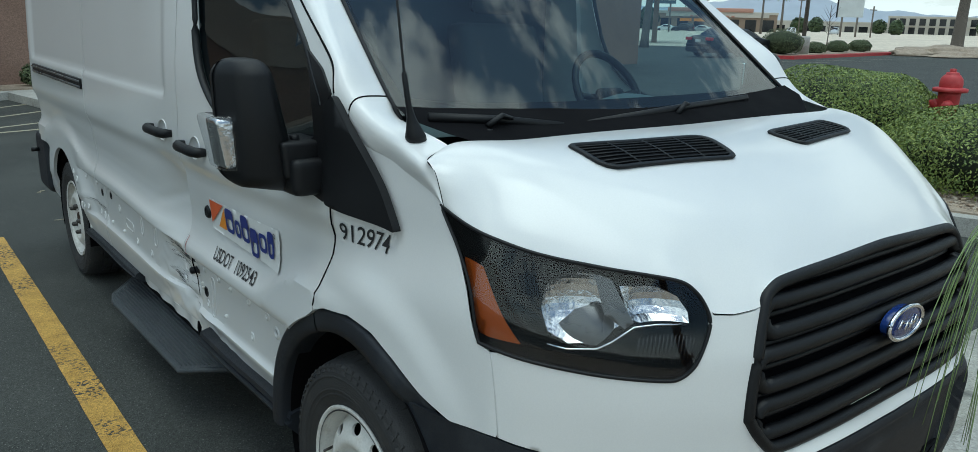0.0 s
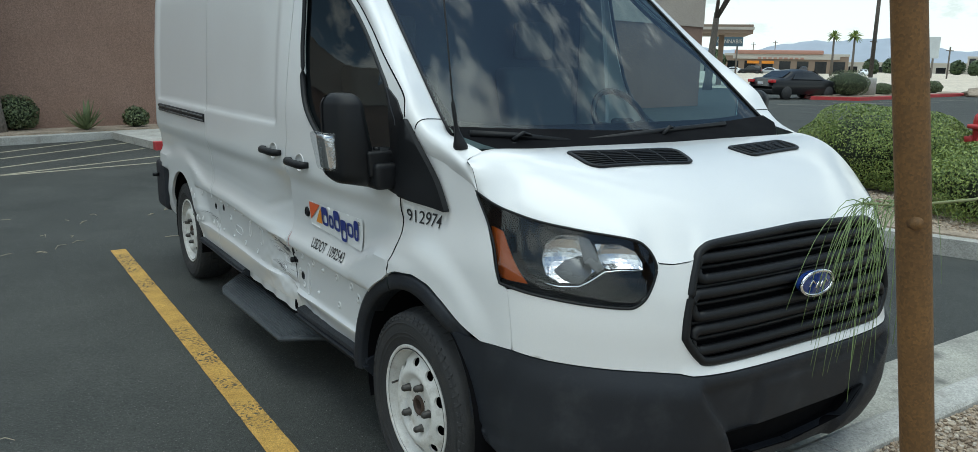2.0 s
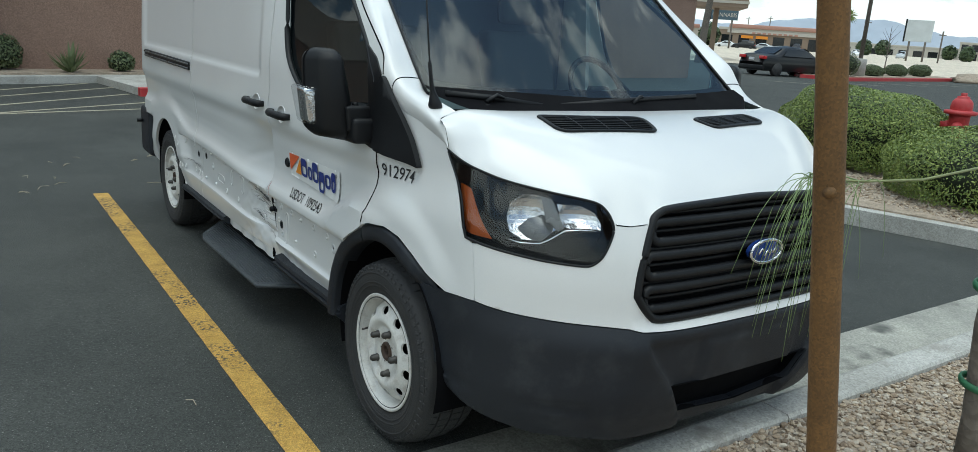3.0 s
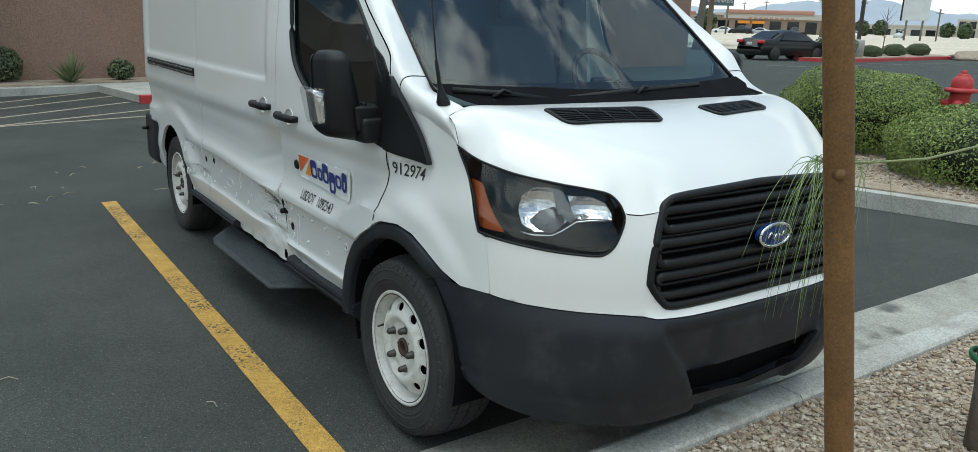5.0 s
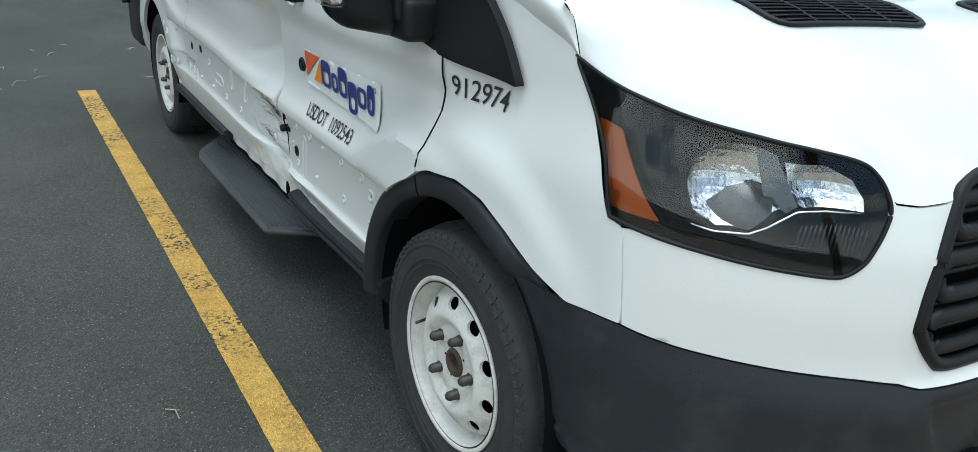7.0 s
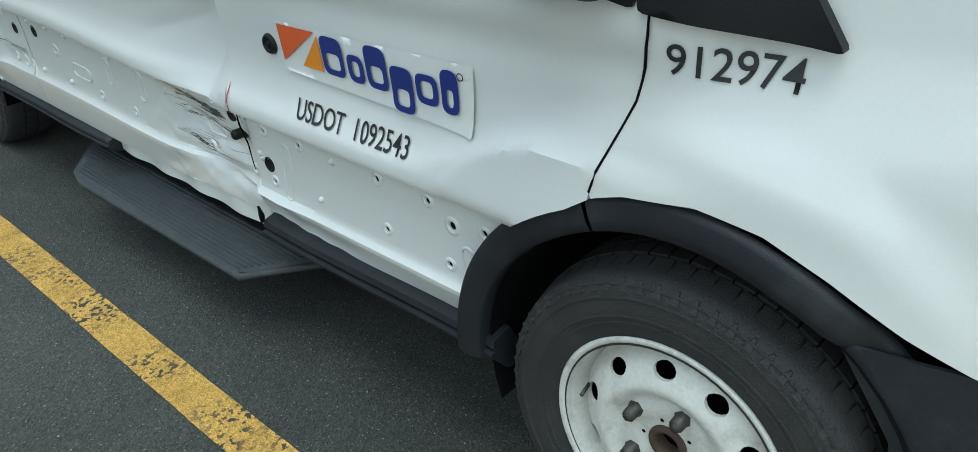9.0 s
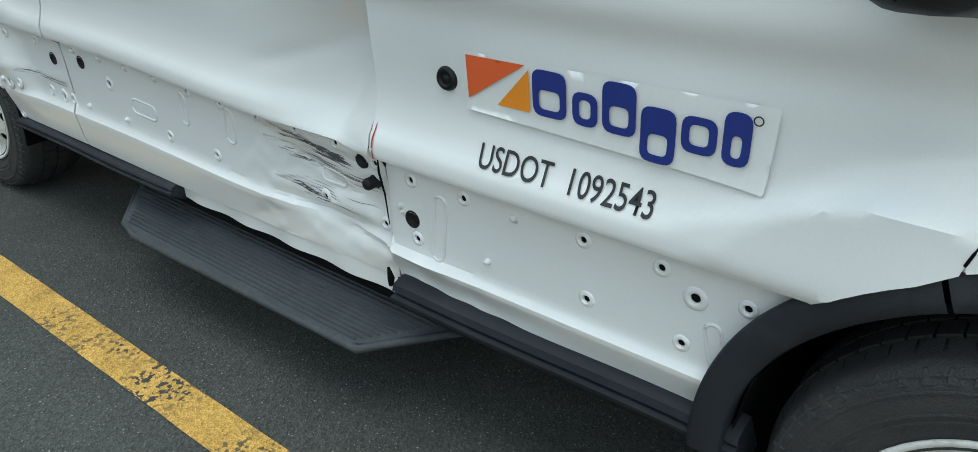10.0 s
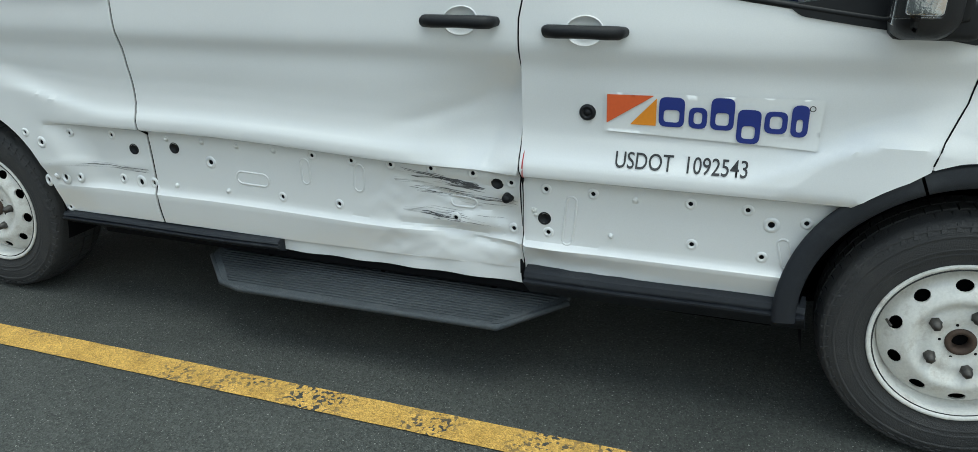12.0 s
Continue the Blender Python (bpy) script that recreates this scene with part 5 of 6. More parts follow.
decal("decal_film", rounded([(1.975, .945), (1.435, .952), (1.44, .825), (1.975, .84)], .004, 2), [], DECAL, .0062, "white logo film on the door")
decal("logo_mark", [(1.968, .940), (1.845, .942), (1.968, .862)], [], ORANGE, .0095)
decal("logo_mark", [(1.838, .936), (1.838, .862), (1.905, .862)], [], YELLOW_D, .0095)
for y1, y0, z0, z1 in ((1.831, 1.766, .862, .941), (1.755, 1.709, .862, .918), (1.701, 1.643, .862, .946), (1.635, 1.578, .832, .920), (1.570, 1.516, .862, .919), (1.508, 1.468, .857, .938)):
    o = rounded([(y0, z0), (y1, z0), (y1, z1), (y0, z1)], .018, 4)
    i = rounded([(y0 + .0125, z0 + .0125), (y1 - .0125, z0 + .0125), (y1 - .0125, min(z1, z0 + .058) - .0125), (y0 + .0125, min(z1, z0 + .058) - .0125)], .010, 4)
    decal("logo_shape", o, [i] if y1 - y0 > .036 else [], NAVY, .0105)
decal("logo_shape", ring((1.462, .930), .0075, 14), [ring((1.462, .930), .0055, 10)], INK, .0095)


def lettering(text, y_left, y_right, z_low, z_high, mat, fn):
    """Words laid on the body: from y_left to y_right as read, between two heights."""
    def flat(body):
        c = bpy.data.curves.new("lettering", "FONT")
        c.body, c.resolution_u, c.offset = body, 4, .006
        ob = bpy.data.objects.new("lettering", c)
        scene.collection.objects.link(ob)
        bpy.context.view_layer.update()
        me = bpy.data.meshes.new_from_object(ob.evaluated_get(bpy.context.evaluated_depsgraph_get()))
        bpy.data.objects.remove(ob)
        return me, np.array([tuple(v.co) for v in me.vertices])
    whole = flat(text)[1]
    lo, hi = whole.min(0), whole.max(0)
    board = None
    for i, ch in enumerate(text):
        if ch == " ":
            continue
        me, p = flat(ch)
        upto = flat(text[:i + 1])[1]
        p[:, 0] += upto[:, 0].max() - p[:, 0].max()
        y = y_left + (p[:, 0] - lo[0]) / (hi[0] - lo[0]) * (y_right - y_left)
        z = z_low + (p[:, 1] - lo[1]) / (hi[1] - lo[1]) * (z_high - z_low)
        for v, w in zip(me.vertices, fn(y, z)):
            v.co = w
        me.materials.clear()
        me.materials.append(mat)
        board = part("character", me, mat, van)


lettering("USDOT  1092543", 1.938, 1.597, .745, .787, INK, lambda y, z: np.stack([-(side_x(y, z) + .003), y, z], -1))


def on_fender(y, z):
    ss = np.linspace(-9, -6, 200)
    out = []
    for a, b in zip(y, z):
        p = fender(ss, b + 0 * ss)
        out.append(np.interp(a, p[::-1, 1], p[::-1, 0]) - .003)
    return np.stack([np.array(out), y, z], -1)


# front door seam: a black tube on the skin drawn as its shaded gap
sy, sz = np.array(spaced([(1.197, .815), (1.181, .87), (1.146, .96), (1.127, 1.06), (1.126, 1.105)], .02, False)).T
part("door_seal", tube([(min(p[0] + .002, -float(side_x(p[1], p[2])) - .0006), p[1], p[2]) for p in on_fender(sy, sz)], .0021, 6), DEEP, van)

lettering("912974", 1.104, .930, 1.008, 1.052, INK, on_fender)

# scuffed and scraped zone on the sliding door
def scuff_material(name, dark, amount):
    m = bpy.data.materials.new(name)
    m.use_nodes = True
    n, l = m.node_tree.nodes, m.node_tree.links
    bs = n["Principled BSDF"]
    bs.inputs["Base Color"].default_value, bs.inputs["Roughness"].default_value = (*dark, 1), .75
    co, mp, no, rp = n.new("ShaderNodeTexCoord"), n.new("ShaderNodeMapping"), n.new("ShaderNodeTexNoise"), n.new("ShaderNodeValToRGB")
    mp.inputs["Rotation"].default_value = (radians(-7), 0, 0)
    mp.inputs["Scale"].default_value = (1, 3.2, 62)
    no.inputs["Scale"].default_value, no.inputs["Detail"].default_value, no.inputs["Roughness"].default_value = 1.6, 7, .62
    rp.color_ramp.elements[0].position, rp.color_ramp.elements[1].position = .53, .70
    rp.color_ramp.elements[1].color = (amount, amount, amount, 1)
    tr, mx = n.new("ShaderNodeBsdfTransparent"), n.new("ShaderNodeMixShader")
    l.new(co.outputs["Object"], mp.inputs["Vector"])
    l.new(mp.outputs["Vector"], no.inputs["Vector"])
    l.new(no.outputs["Fac"], rp.inputs["Fac"])
    l.new(rp.outputs["Color"], mx.inputs[0])
    l.new(tr.outputs[0], mx.inputs[1])
    l.new(bs.outputs[0], mx.inputs[2])
    l.new(mx.outputs[0], n["Material Output"].inputs["Surface"])
    return m


SCUFF = scuff_material("scuffed_paint", (.05, .05, .052), .85)
SCUFF_PALE = scuff_material("rubbed_paint", (.22, .215, .205), .55)
decal("scuff", rounded([(2.66, .668), (2.58, .664), (2.44, .650), (2.34, .628), (2.36, .618), (2.48, .628), (2.60, .648)], .02, 4), [], SCUFF, .0012)
decal("scuff", rounded([(2.60, .540), (2.50, .545), (2.40, .532), (2.41, .520), (2.52, .522), (2.61, .530)], .012, 4), [], SCUFF, .0012)
decal("scuff", rounded([(2.64, .640), (2.40, .610), (2.26, .590), (2.27, .560), (2.42, .575), (2.62, .610)], .03, 4), [], SCUFF_PALE, .0011)
decal("scuff", rounded([(4.02, .556), (3.80, .556), (3.60, .545), (3.60, .530), (3.80, .535), (4.02, .540)], .01, 4), [], SCUFF_PALE, .0011)
random.seed(5)
CLUSTERS = [(2.63, 2.36, .664, .632, .007, 26, .0011), (2.50, 2.38, .646, .636, .006, 16, .0026), (2.62, 2.26, .612, .590, .008, 18, .0008), (2.57, 2.44, .530, .523, .005, 16, .0013),
            (2.60, 2.24, .548, .520, .012, 8, .0005), (3.98, 3.62, .548, .540, .003, 8, .0009)]
for ya, yb, za, zb, spread, count, thick in CLUSTERS:
    for i in range(count):
        q = random.random() ** .8
        L = random.uniform(.12, .5) * abs(ya - yb)
        y0 = ya + (yb - ya) * q
        y1 = max(min(y0 - L, y0), yb - .03)
        z0 = za + (zb - za) * q + random.gauss(0, spread)
        sl = (zb - za) / (yb - ya) + random.gauss(0, .03)
        up, low = [], []
        for j in range(7):
            f = j / 6
            y = y0 + (y1 - y0) * f
            z = z0 + (y - y0) * sl + random.gauss(0, thick * .5)
            w = thick * (math.sin(math.pi * (.06 + .88 * f))) * random.uniform(.3, 1.5)
            up.append((y, z + w))
            low.append((y, z - w))
        decal("scrape", up + low[::-1], [], SCRAPE, .0015)
for y, z, h in ((2.196, .72, .05), (2.196, .69, .03)):
    decal("scrape", [(y + .003, z), (y - .001, z), (y - .001, z + h), (y + .002, z + h * .8)], [], RED_PAINT, .002)

# body bent to fit the camera's view: narrower on its left, drawn in at the front doors, its lower flank rising to the
# rear
def fit_view(p):
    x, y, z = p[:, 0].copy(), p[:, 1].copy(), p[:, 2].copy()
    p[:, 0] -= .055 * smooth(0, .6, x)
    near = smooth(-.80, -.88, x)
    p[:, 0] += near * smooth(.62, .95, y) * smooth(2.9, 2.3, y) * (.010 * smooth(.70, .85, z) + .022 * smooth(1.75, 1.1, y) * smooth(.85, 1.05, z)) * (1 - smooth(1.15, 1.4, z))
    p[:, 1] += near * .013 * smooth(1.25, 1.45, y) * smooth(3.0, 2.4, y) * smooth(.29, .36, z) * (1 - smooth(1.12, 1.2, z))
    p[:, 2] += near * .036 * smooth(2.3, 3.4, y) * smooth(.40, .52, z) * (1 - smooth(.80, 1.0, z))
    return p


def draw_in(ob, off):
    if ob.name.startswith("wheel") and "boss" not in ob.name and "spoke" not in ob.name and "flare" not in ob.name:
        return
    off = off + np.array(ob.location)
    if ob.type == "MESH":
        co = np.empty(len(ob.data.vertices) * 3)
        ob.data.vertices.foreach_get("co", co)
        co = fit_view(co.reshape(-1, 3) + off) - off
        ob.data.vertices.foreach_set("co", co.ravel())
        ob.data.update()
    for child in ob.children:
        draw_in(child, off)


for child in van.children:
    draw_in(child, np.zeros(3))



# ---- the place ----
def slab(name, pts, z0, z1, mat, label="", category="", kind="structure", parent=None):
    bm = bmesh.new()
    vs = [bm.verts.new((x, y, z1)) for x, y in pts]
    f = bm.faces.new(vs)
    r = bmesh.ops.extrude_face_region(bm, geom=[f])
    for v in r["geom"]:
        if isinstance(v, bmesh.types.BMVert):
            v.co.z = z0
    ob = part(name, bm, mat, parent, label, smooth=False)
    return tagged(ob, label, category, kind=kind)


def terrain(x, y):
    """The land round the lot is level."""
    return 0.0 * np.hypot(x, y)


rad = np.array([0, 4, 9, 16, 21, 26, 31, 36, 40, 45, 50, 55, 75, 110, 170, 300, 700, 1800])
ang = np.linspace(0, 2 * math.pi, 73)[:-1]
gv = [(0.0, 0.0, 0.0)] + [(r * math.cos(a), r * math.sin(a), float(terrain(r * math.cos(a), r * math.sin(a)))) for r in rad[1:] for a in ang]
gf = [(0, 1 + i, 1 + (i + 1) % 72) for i in range(72)] + [(1 + k * 72 + i, 1 + k * 72 + (i + 1) % 72, 1 + (k + 1) * 72 + (i + 1) % 72, 1 + (k + 1) * 72 + i)[::-1] for k in range(len(rad) - 2) for i in range(72)]
ground = tagged(part("ground", (gv, gf), ASPHALT, None), "dark worn asphalt of a parking lot", "asphalt", kind="structure")

# kerb, gutter and gravel bed in front of the van
slab("gutter", [(-7, .395), (4.9, .395), (4.9, .866), (-7, .866)], -.05, .006, GUTTER, "grey concrete gutter along the kerb", "gutter")
kerb_x = [-7.0, -4.2, -1.45, .40, 2.06, 4.95]
for a, b in zip(kerb_x, kerb_x[1:]):
    bm = bmesh.new()
    prof = [(.225, -.05), (.225, .135), (.235, .148), (.350, .150), (.375, .140), (.397, .0), (.397, -.05)]
    va = [bm.verts.new((a + .003, y, z)) for y, z in prof]
    vb = [bm.verts.new((b - .003, y, z)) for y, z in prof]
    for i in range(len(prof)):
        j = (i + 1) % len(prof)
        bm.faces.new((va[i], va[j], vb[j], vb[i]))
    bm.faces.new(va)
    bm.faces.new(vb[::-1])
    tagged(part("kerb", bm, CONCRETE, None, smooth=False), "pale concrete kerb stone beside a gravel bed", "kerb", "kerb stones", "structure")
slab("gravel_bed", [(-7, -7), (12, -7), (12, .230), (-7, .230)], -.05, .115, GRAVEL, "tan gravel bed behind the kerb", "gravel")

# loose stones of the bed
rng = np.random.default_rng(3)
ico = bmesh.new()
bmesh.ops.create_icosphere(ico, subdivisions=1, radius=1)
base_v = np.array([tuple(v.co) for v in ico.verts])
base_f = np.array([[v.index for v in f.verts] for f in ico.faces])
ico.free()


def pebbles(count, x0, x1, y0, y1, z, small, large):
    """Stones strewn over a rectangle, as one sheet of loose pieces."""
    r = rng.uniform(small, large, count) * np.where(rng.random(count) < .85, 1.0, 1.5)
    v = base_v[None] * (1 + .22 * rng.standard_normal((count, len(base_v), 1))) * np.stack([np.ones(count), rng.uniform(.6, 1, count), rng.uniform(.45, .8, count)], -1)[:, None] * r[:, None, None]
    a = rng.uniform(0, 6.28, count)
    c, sn = np.cos(a)[:, None], np.sin(a)[:, None]
    v = np.stack([c * v[..., 0] - sn * v[..., 1], sn * v[..., 0] + c * v[..., 1], v[..., 2]], -1)
    v += np.stack([rng.uniform(x0, x1, count), rng.uniform(y0, y1, count), z + r * .25 + rng.uniform(0, .008, count)], -1)[:, None]
    f = base_f[None] + (np.arange(count) * len(base_v))[:, None, None]
    return v.reshape(-1, 3), f.reshape(-1, 3)


def stone_material():
    m = bpy.data.materials.new("stones")
    m.use_nodes = True
    n, l = m.node_tree.nodes, m.node_tree.links
    g = n.new("ShaderNodeNewGeometry")
    r = n.new("ShaderNodeValToRGB")
    e = r.color_ramp.elements
    e[0].color, e[1].color = (.15, .11, .08, 1), (.56, .49, .40, 1)
    for p, c in ((.3, (.33, .25, .175, 1)), (.55, (.44, .36, .27, 1)), (.75, (.30, .255, .21, 1))):
        e.new(p).color = c
    l.new(g.outputs["Random Per Island"], r.inputs["Fac"])
    l.new(r.outputs["Color"], n["Principled BSDF"].inputs["Base Color"])
    n["Principled BSDF"].inputs["Roughness"].default_value = .9
    return m


STONES = stone_material()
tagged(part("gravel", pebbles(30000, -1.4, 3.4, -1.2, .222, .112, .006, .0125), STONES, None, smooth=False), "loose tan gravel stones", "gravel", kind="stuff")

# parking line beside the van
line_v, line_f = [], []
for i in range(60):
    y = .87 + (5.56 - .87) * i / 59
    w = .056 + .0008 * math.sin(i * 2.1)
    line_v += [(-1.260 - w, y, .004), (-1.260 + w, y, .004)]
line_f = [(2 * i, 2 * i + 1, 2 * i + 3, 2 * i + 2) for i in range(59)]
tagged(part("parking_line", (line_v, line_f), YELLOW, None), "worn yellow painted parking line", "line", kind="structure")


def stripe(a, b, w, mat, name="stripe", z=.004):
    a, b = Vector((*a, 0)), Vector((*b, 0))
    d = (b - a).normalized()
    s = Vector((-d.y, d.x, 0)) * w / 2
    zz = Vector((0, 0, z))
    return tagged(part(name, ([tuple(p + zz) for p in (a - s, a + s, b + s, b - s)], [(3, 2, 1, 0)]), mat, None, smooth=False), "faded painted line on asphalt" if mat is LINE_WHITE else "yellow painted parking line", "line", "painted lines", "structure")


# far side of the lot: walk, stripes, wall
stripe((-1.96, 10.56), (-1.89, 14.5), .13, YELLOW)
for a, b in (((-1.84, 13.35), (-.09, 14.9)), ((-1.81, 12.51), (.26, 14.2)), ((-1.86, 11.42), (.3, 13.1)), ((-1.88, 10.62), (1.6, 12.6)), ((-1.88, 10.58), (1.6, 11.45))):
    stripe(a, b, .08, LINE_WHITE)
for k in range(1, 6):
    stripe((-1.9 - 2.75 * k, 9.6), (-1.9 - 2.75 * k, 13.9 - .3 * k), .11, YELLOW)
slab("pavement", [(-14, 10.6), (-2.82, 14.08), (-1.89, 14.45), (.10, 15.0), (.34, 13.5), (.42, 12.95), (9, 14.3), (9, 18), (-14, 11.3)], -.05, .13, CONCRETE, "pale concrete pavement below the building", "pavement")
slab("red_kerb", [(.42, 12.75), (9, 14.05), (9, 14.29), (.42, 12.94)], -.05, .135, RED_PAINT, "red painted kerb", "kerb")
slab("planting_bed", [(-14, 11.0), (-2.82, 14.42), (-1.89, 14.78), (.3, 15.35), (1.2, 15.5), (9, 16.7), (9, 19), (-14, 15)], .0, .16, GRAVEL, "gravel bed along the wall", "gravel")
wall_far = slab("wall_far", [(-30, 10.55), (22, 20.25), (22, 20.75), (-30, 11.05)], 0, 3.0, STUCCO, "brown stucco building wall", "wall")
slab("wall_band", [(-30, 10.50), (22, 20.20), (22, 20.75), (-30, 11.05)], 3.0, 4.6, STUCCO_TAN, "tan upper band of the building wall", "wall")


def leaf_cloud(centre, radii, count, size, up=.3, seed=1, flat_top=None):
    """Leaves over and inside an uneven mound, as loose quads."""
    r = np.random.default_rng(seed)
    V, F = [], []
    for i in range(count):
        d = r.standard_normal(3)
        d /= np.linalg.norm(d)
        lump = 1 + .05 * math.sin(d[0] * 5 + seed) + .04 * math.sin(d[1] * 7 + seed * 2) + .03 * math.sin(d[2] * 9)
        q = (1 - .25 * r.random() ** 2.5) * lump
        if flat_top:
            d = np.sign(d) * np.abs(d) ** flat_top
        p = np.array(centre) + d * np.array(radii) * q
        if p[2] < .10:
            continue
        nrm = d + r.standard_normal(3) * .7 + np.array((0, 0, up))
        nrm /= np.linalg.norm(nrm)
        t = np.cross(nrm, r.standard_normal(3))
        t /= np.linalg.norm(t) + 1e-9
        b = np.cross(nrm, t)
        s = size * r.uniform(.6, 1.3)
        k = len(V)
        V += [p - t * s, p + b * s * .45, p + t * s, p - b * s * .45]
        F.append((k, k + 1, k + 2, k + 3))
    return V, F


def leaf_material(name, a, b, c):
    m = bpy.data.materials.new(name)
    m.use_nodes = True
    n, l = m.node_tree.nodes, m.node_tree.links
    g = n.new("ShaderNodeNewGeometry")
    r = n.new("ShaderNodeValToRGB")
    e = r.color_ramp.elements
    e[0].color, e[1].color = (*a, 1), (*c, 1)
    e.new(.6).color = (*b, 1)
    l.new(g.outputs["Random Per Island"], r.inputs["Fac"])
    bs = n["Principled BSDF"]
    l.new(r.outputs["Color"], bs.inputs["Base Color"])
    bs.inputs["Roughness"].default_value = .55
    bs.inputs["Subsurface Weight"].default_value = 0.0
    return m


HEDGE = leaf_material("hedge_leaf", (.085, .13, .030), (.17, .23, .048), (.31, .36, .09))
SCRUB = leaf_material("scrub_leaf", (.05, .075, .03), (.09, .12, .05), (.15, .17, .08))
# near-black, stands in for the shade inside the foliage
SHADE_CORE = material("hedge_shade", (.018, .026, .012), .95, spread=.3)


def bush(name, centre, radii, count, size, mat, label, seed, group="", flat_top=None):
    t = thing(name, label, "bush", group, at=(centre[0], centre[1], .1))
    c = (0, 0, centre[2] - .1)
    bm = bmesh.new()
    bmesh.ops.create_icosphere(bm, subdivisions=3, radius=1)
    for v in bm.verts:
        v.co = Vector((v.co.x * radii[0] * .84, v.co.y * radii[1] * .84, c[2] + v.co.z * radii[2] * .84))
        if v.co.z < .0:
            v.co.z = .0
    part("core", bm, SHADE_CORE, t)
    V, F = leaf_cloud(c, radii, count, size, seed=seed, flat_top=flat_top)
    part("leaves", (V, F), mat, t, smooth=False)
    for i in range(5):
        a = i * 1.3
        part("stem", tube([(.05 * math.cos(a), .05 * math.sin(a), -.02), (.3 * radii[0] * math.cos(a), .3 * radii[1] * math.sin(a), c[2])], [.02, .01], 6), BARK, t)
    return t


# island with hedges and the hydrant
island_kerb = [(5.22, .23), (4.78, 1.5), (4.44, 2.55), (4.30, 3.4), (4.32, 6.2), (4.8, 6.9), (11.5, 7.2), (12.0, 6.5), (12.0, .2)]
slab("island_kerb", island_kerb, -.05, .15, CONCRETE, "pale concrete kerb round a planted island", "kerb")
inner = [(5.38, .0), (4.93, 1.52), (4.59, 2.57), (4.46, 3.4), (4.48, 6.1), (4.9, 6.75), (11.4, 7.05), (11.85, 6.4), (11.85, .0)]
slab("island_bed", inner, .05, .165, GRAVEL, "gravel bed of the planted island", "gravel")
tagged(part("island_gravel", pebbles(5000, 4.95, 6.4, 1.5, 5.5, .16, .008, .018), STONES, None, smooth=False), "loose tan gravel on the island", "gravel", kind="stuff")
bush("hedge", (7.0, 3.98, .58), (.90, .88, .52), 46000, .015, HEDGE, "clipped bright green hedge bush on the island", 3, "hedges", .74)
bush("hedge", (6.12, 1.93, .45), (.90, 1.08, .43), 52000, .0145, HEDGE, "clipped bright green hedge bush on the island", 7, "hedges", .74)
bush("hedge", (7.3, .2, .46), (.9, 1.0, .44), 20000, .02, HEDGE, "clipped bright green hedge bush on the island", 9, "hedges", .74)

hyd = thing("fire_hydrant", "red painted iron fire hydrant behind a hedge", "hydrant", at=(7.3, 3.02, .165))
hyd.scale = (.90, .90, 1.0)
part("barrel", lathe([(.0, .0), (.17, .0), (.17, .04), (.125, .06), (.118, .10), (.118, .70), (.128, .745), (.0, .745)], 24, "z"), RED_PAINT, hyd)
part("flange", lathe([(.10, .74), (.185, .745), (.192, .765), (.185, .785), (.12, .795)], 24, "z"), RED_PAINT, hyd)
part("dome", lathe([(.125, .79), (.128, .83), (.118, .885), (.09, .918), (.072, .928), (.072, .945), (.05, .952), (.0, .955)], 24, "z"), RED_PAINT, hyd)
part("stem_nut", lathe([(.035, .95), (.037, .985), (.0, .99)], 6, "z"), RED_PAINT, hyd)
for a in (0, 90, 180):
    nz = part("outlet", lathe([(.0, .20), (.05, .20), (.055, .15), (.065, .145), (.065, .10), (.0, .08)], 14), RED_PAINT, hyd)
    nz.location, nz.rotation_euler = (0, 0, .60), (0, 0, radians(a + 20))

# stakes by the young tree in front of the van
stake = thing("tree_stake", "round brown wooden tree stake standing in gravel", "stake", at=(-.774, -.677, .10))
part("pole", tube([(.007, -.003, -.05), (-.05, .025, .36), (-.112, .055, .80), (-.18, .085, 1.26), (-.25, .12, 1.75), (-.33, .15, 2.3)], [.0265, .027, .027, .0265, .026, .026], 20), WOOD, stake)
part("knot", tube([(-.190, .070, 1.21), (-.200, .058, 1.21)], [.013, .008], 10), WOOD, stake)
TIE = material("green_tie", (.03, .13, .06), .6)
tree = thing("young_tree", "young tree trunk with green ties in the gravel bed", "tree", at=(.66, -.32, .10))
part("trunk", tube([(0, 0, -.03), (-.03, .0, .25), (-.09, .01, .6), (-.12, 0, .95), (-.20, .03, 1.5), (-.2, .05, 2.2)], [.05, .042, .036, .032, .026, .02], 14), BARK, tree)
part("trunk", tube([(.05, .03, -.03), (.03, .02, .3), (-.02, .03, .7), (-.04, .02, 1.1)], [.03, .028, .026, .022], 10), BARK, tree)
for z, x in ((.37, -.035), (.72, -.09)):
    part("tie", tube([(x + .06 * math.cos(a), .01 + .06 * math.sin(a), z + .01 * math.sin(a)) for a in np.linspace(0, 6.28, 20, endpoint=False)], .007, 6, True, 2.0), TIE, tree)
TWIG = leaf_material("twig_green", (.10, .16, .05), (.18, .25, .09), (.30, .33, .16))
TWIG_BARK = material("twig_bark", (.22, .24, .10), .6, spread=.2)
rt = random.Random(11)
branch = [(1.25, .16, 1.12), (.75, .14, 1.10), (.35, .12, 1.12), (.05, .08, 1.15), (-.14, .03, 1.18)]
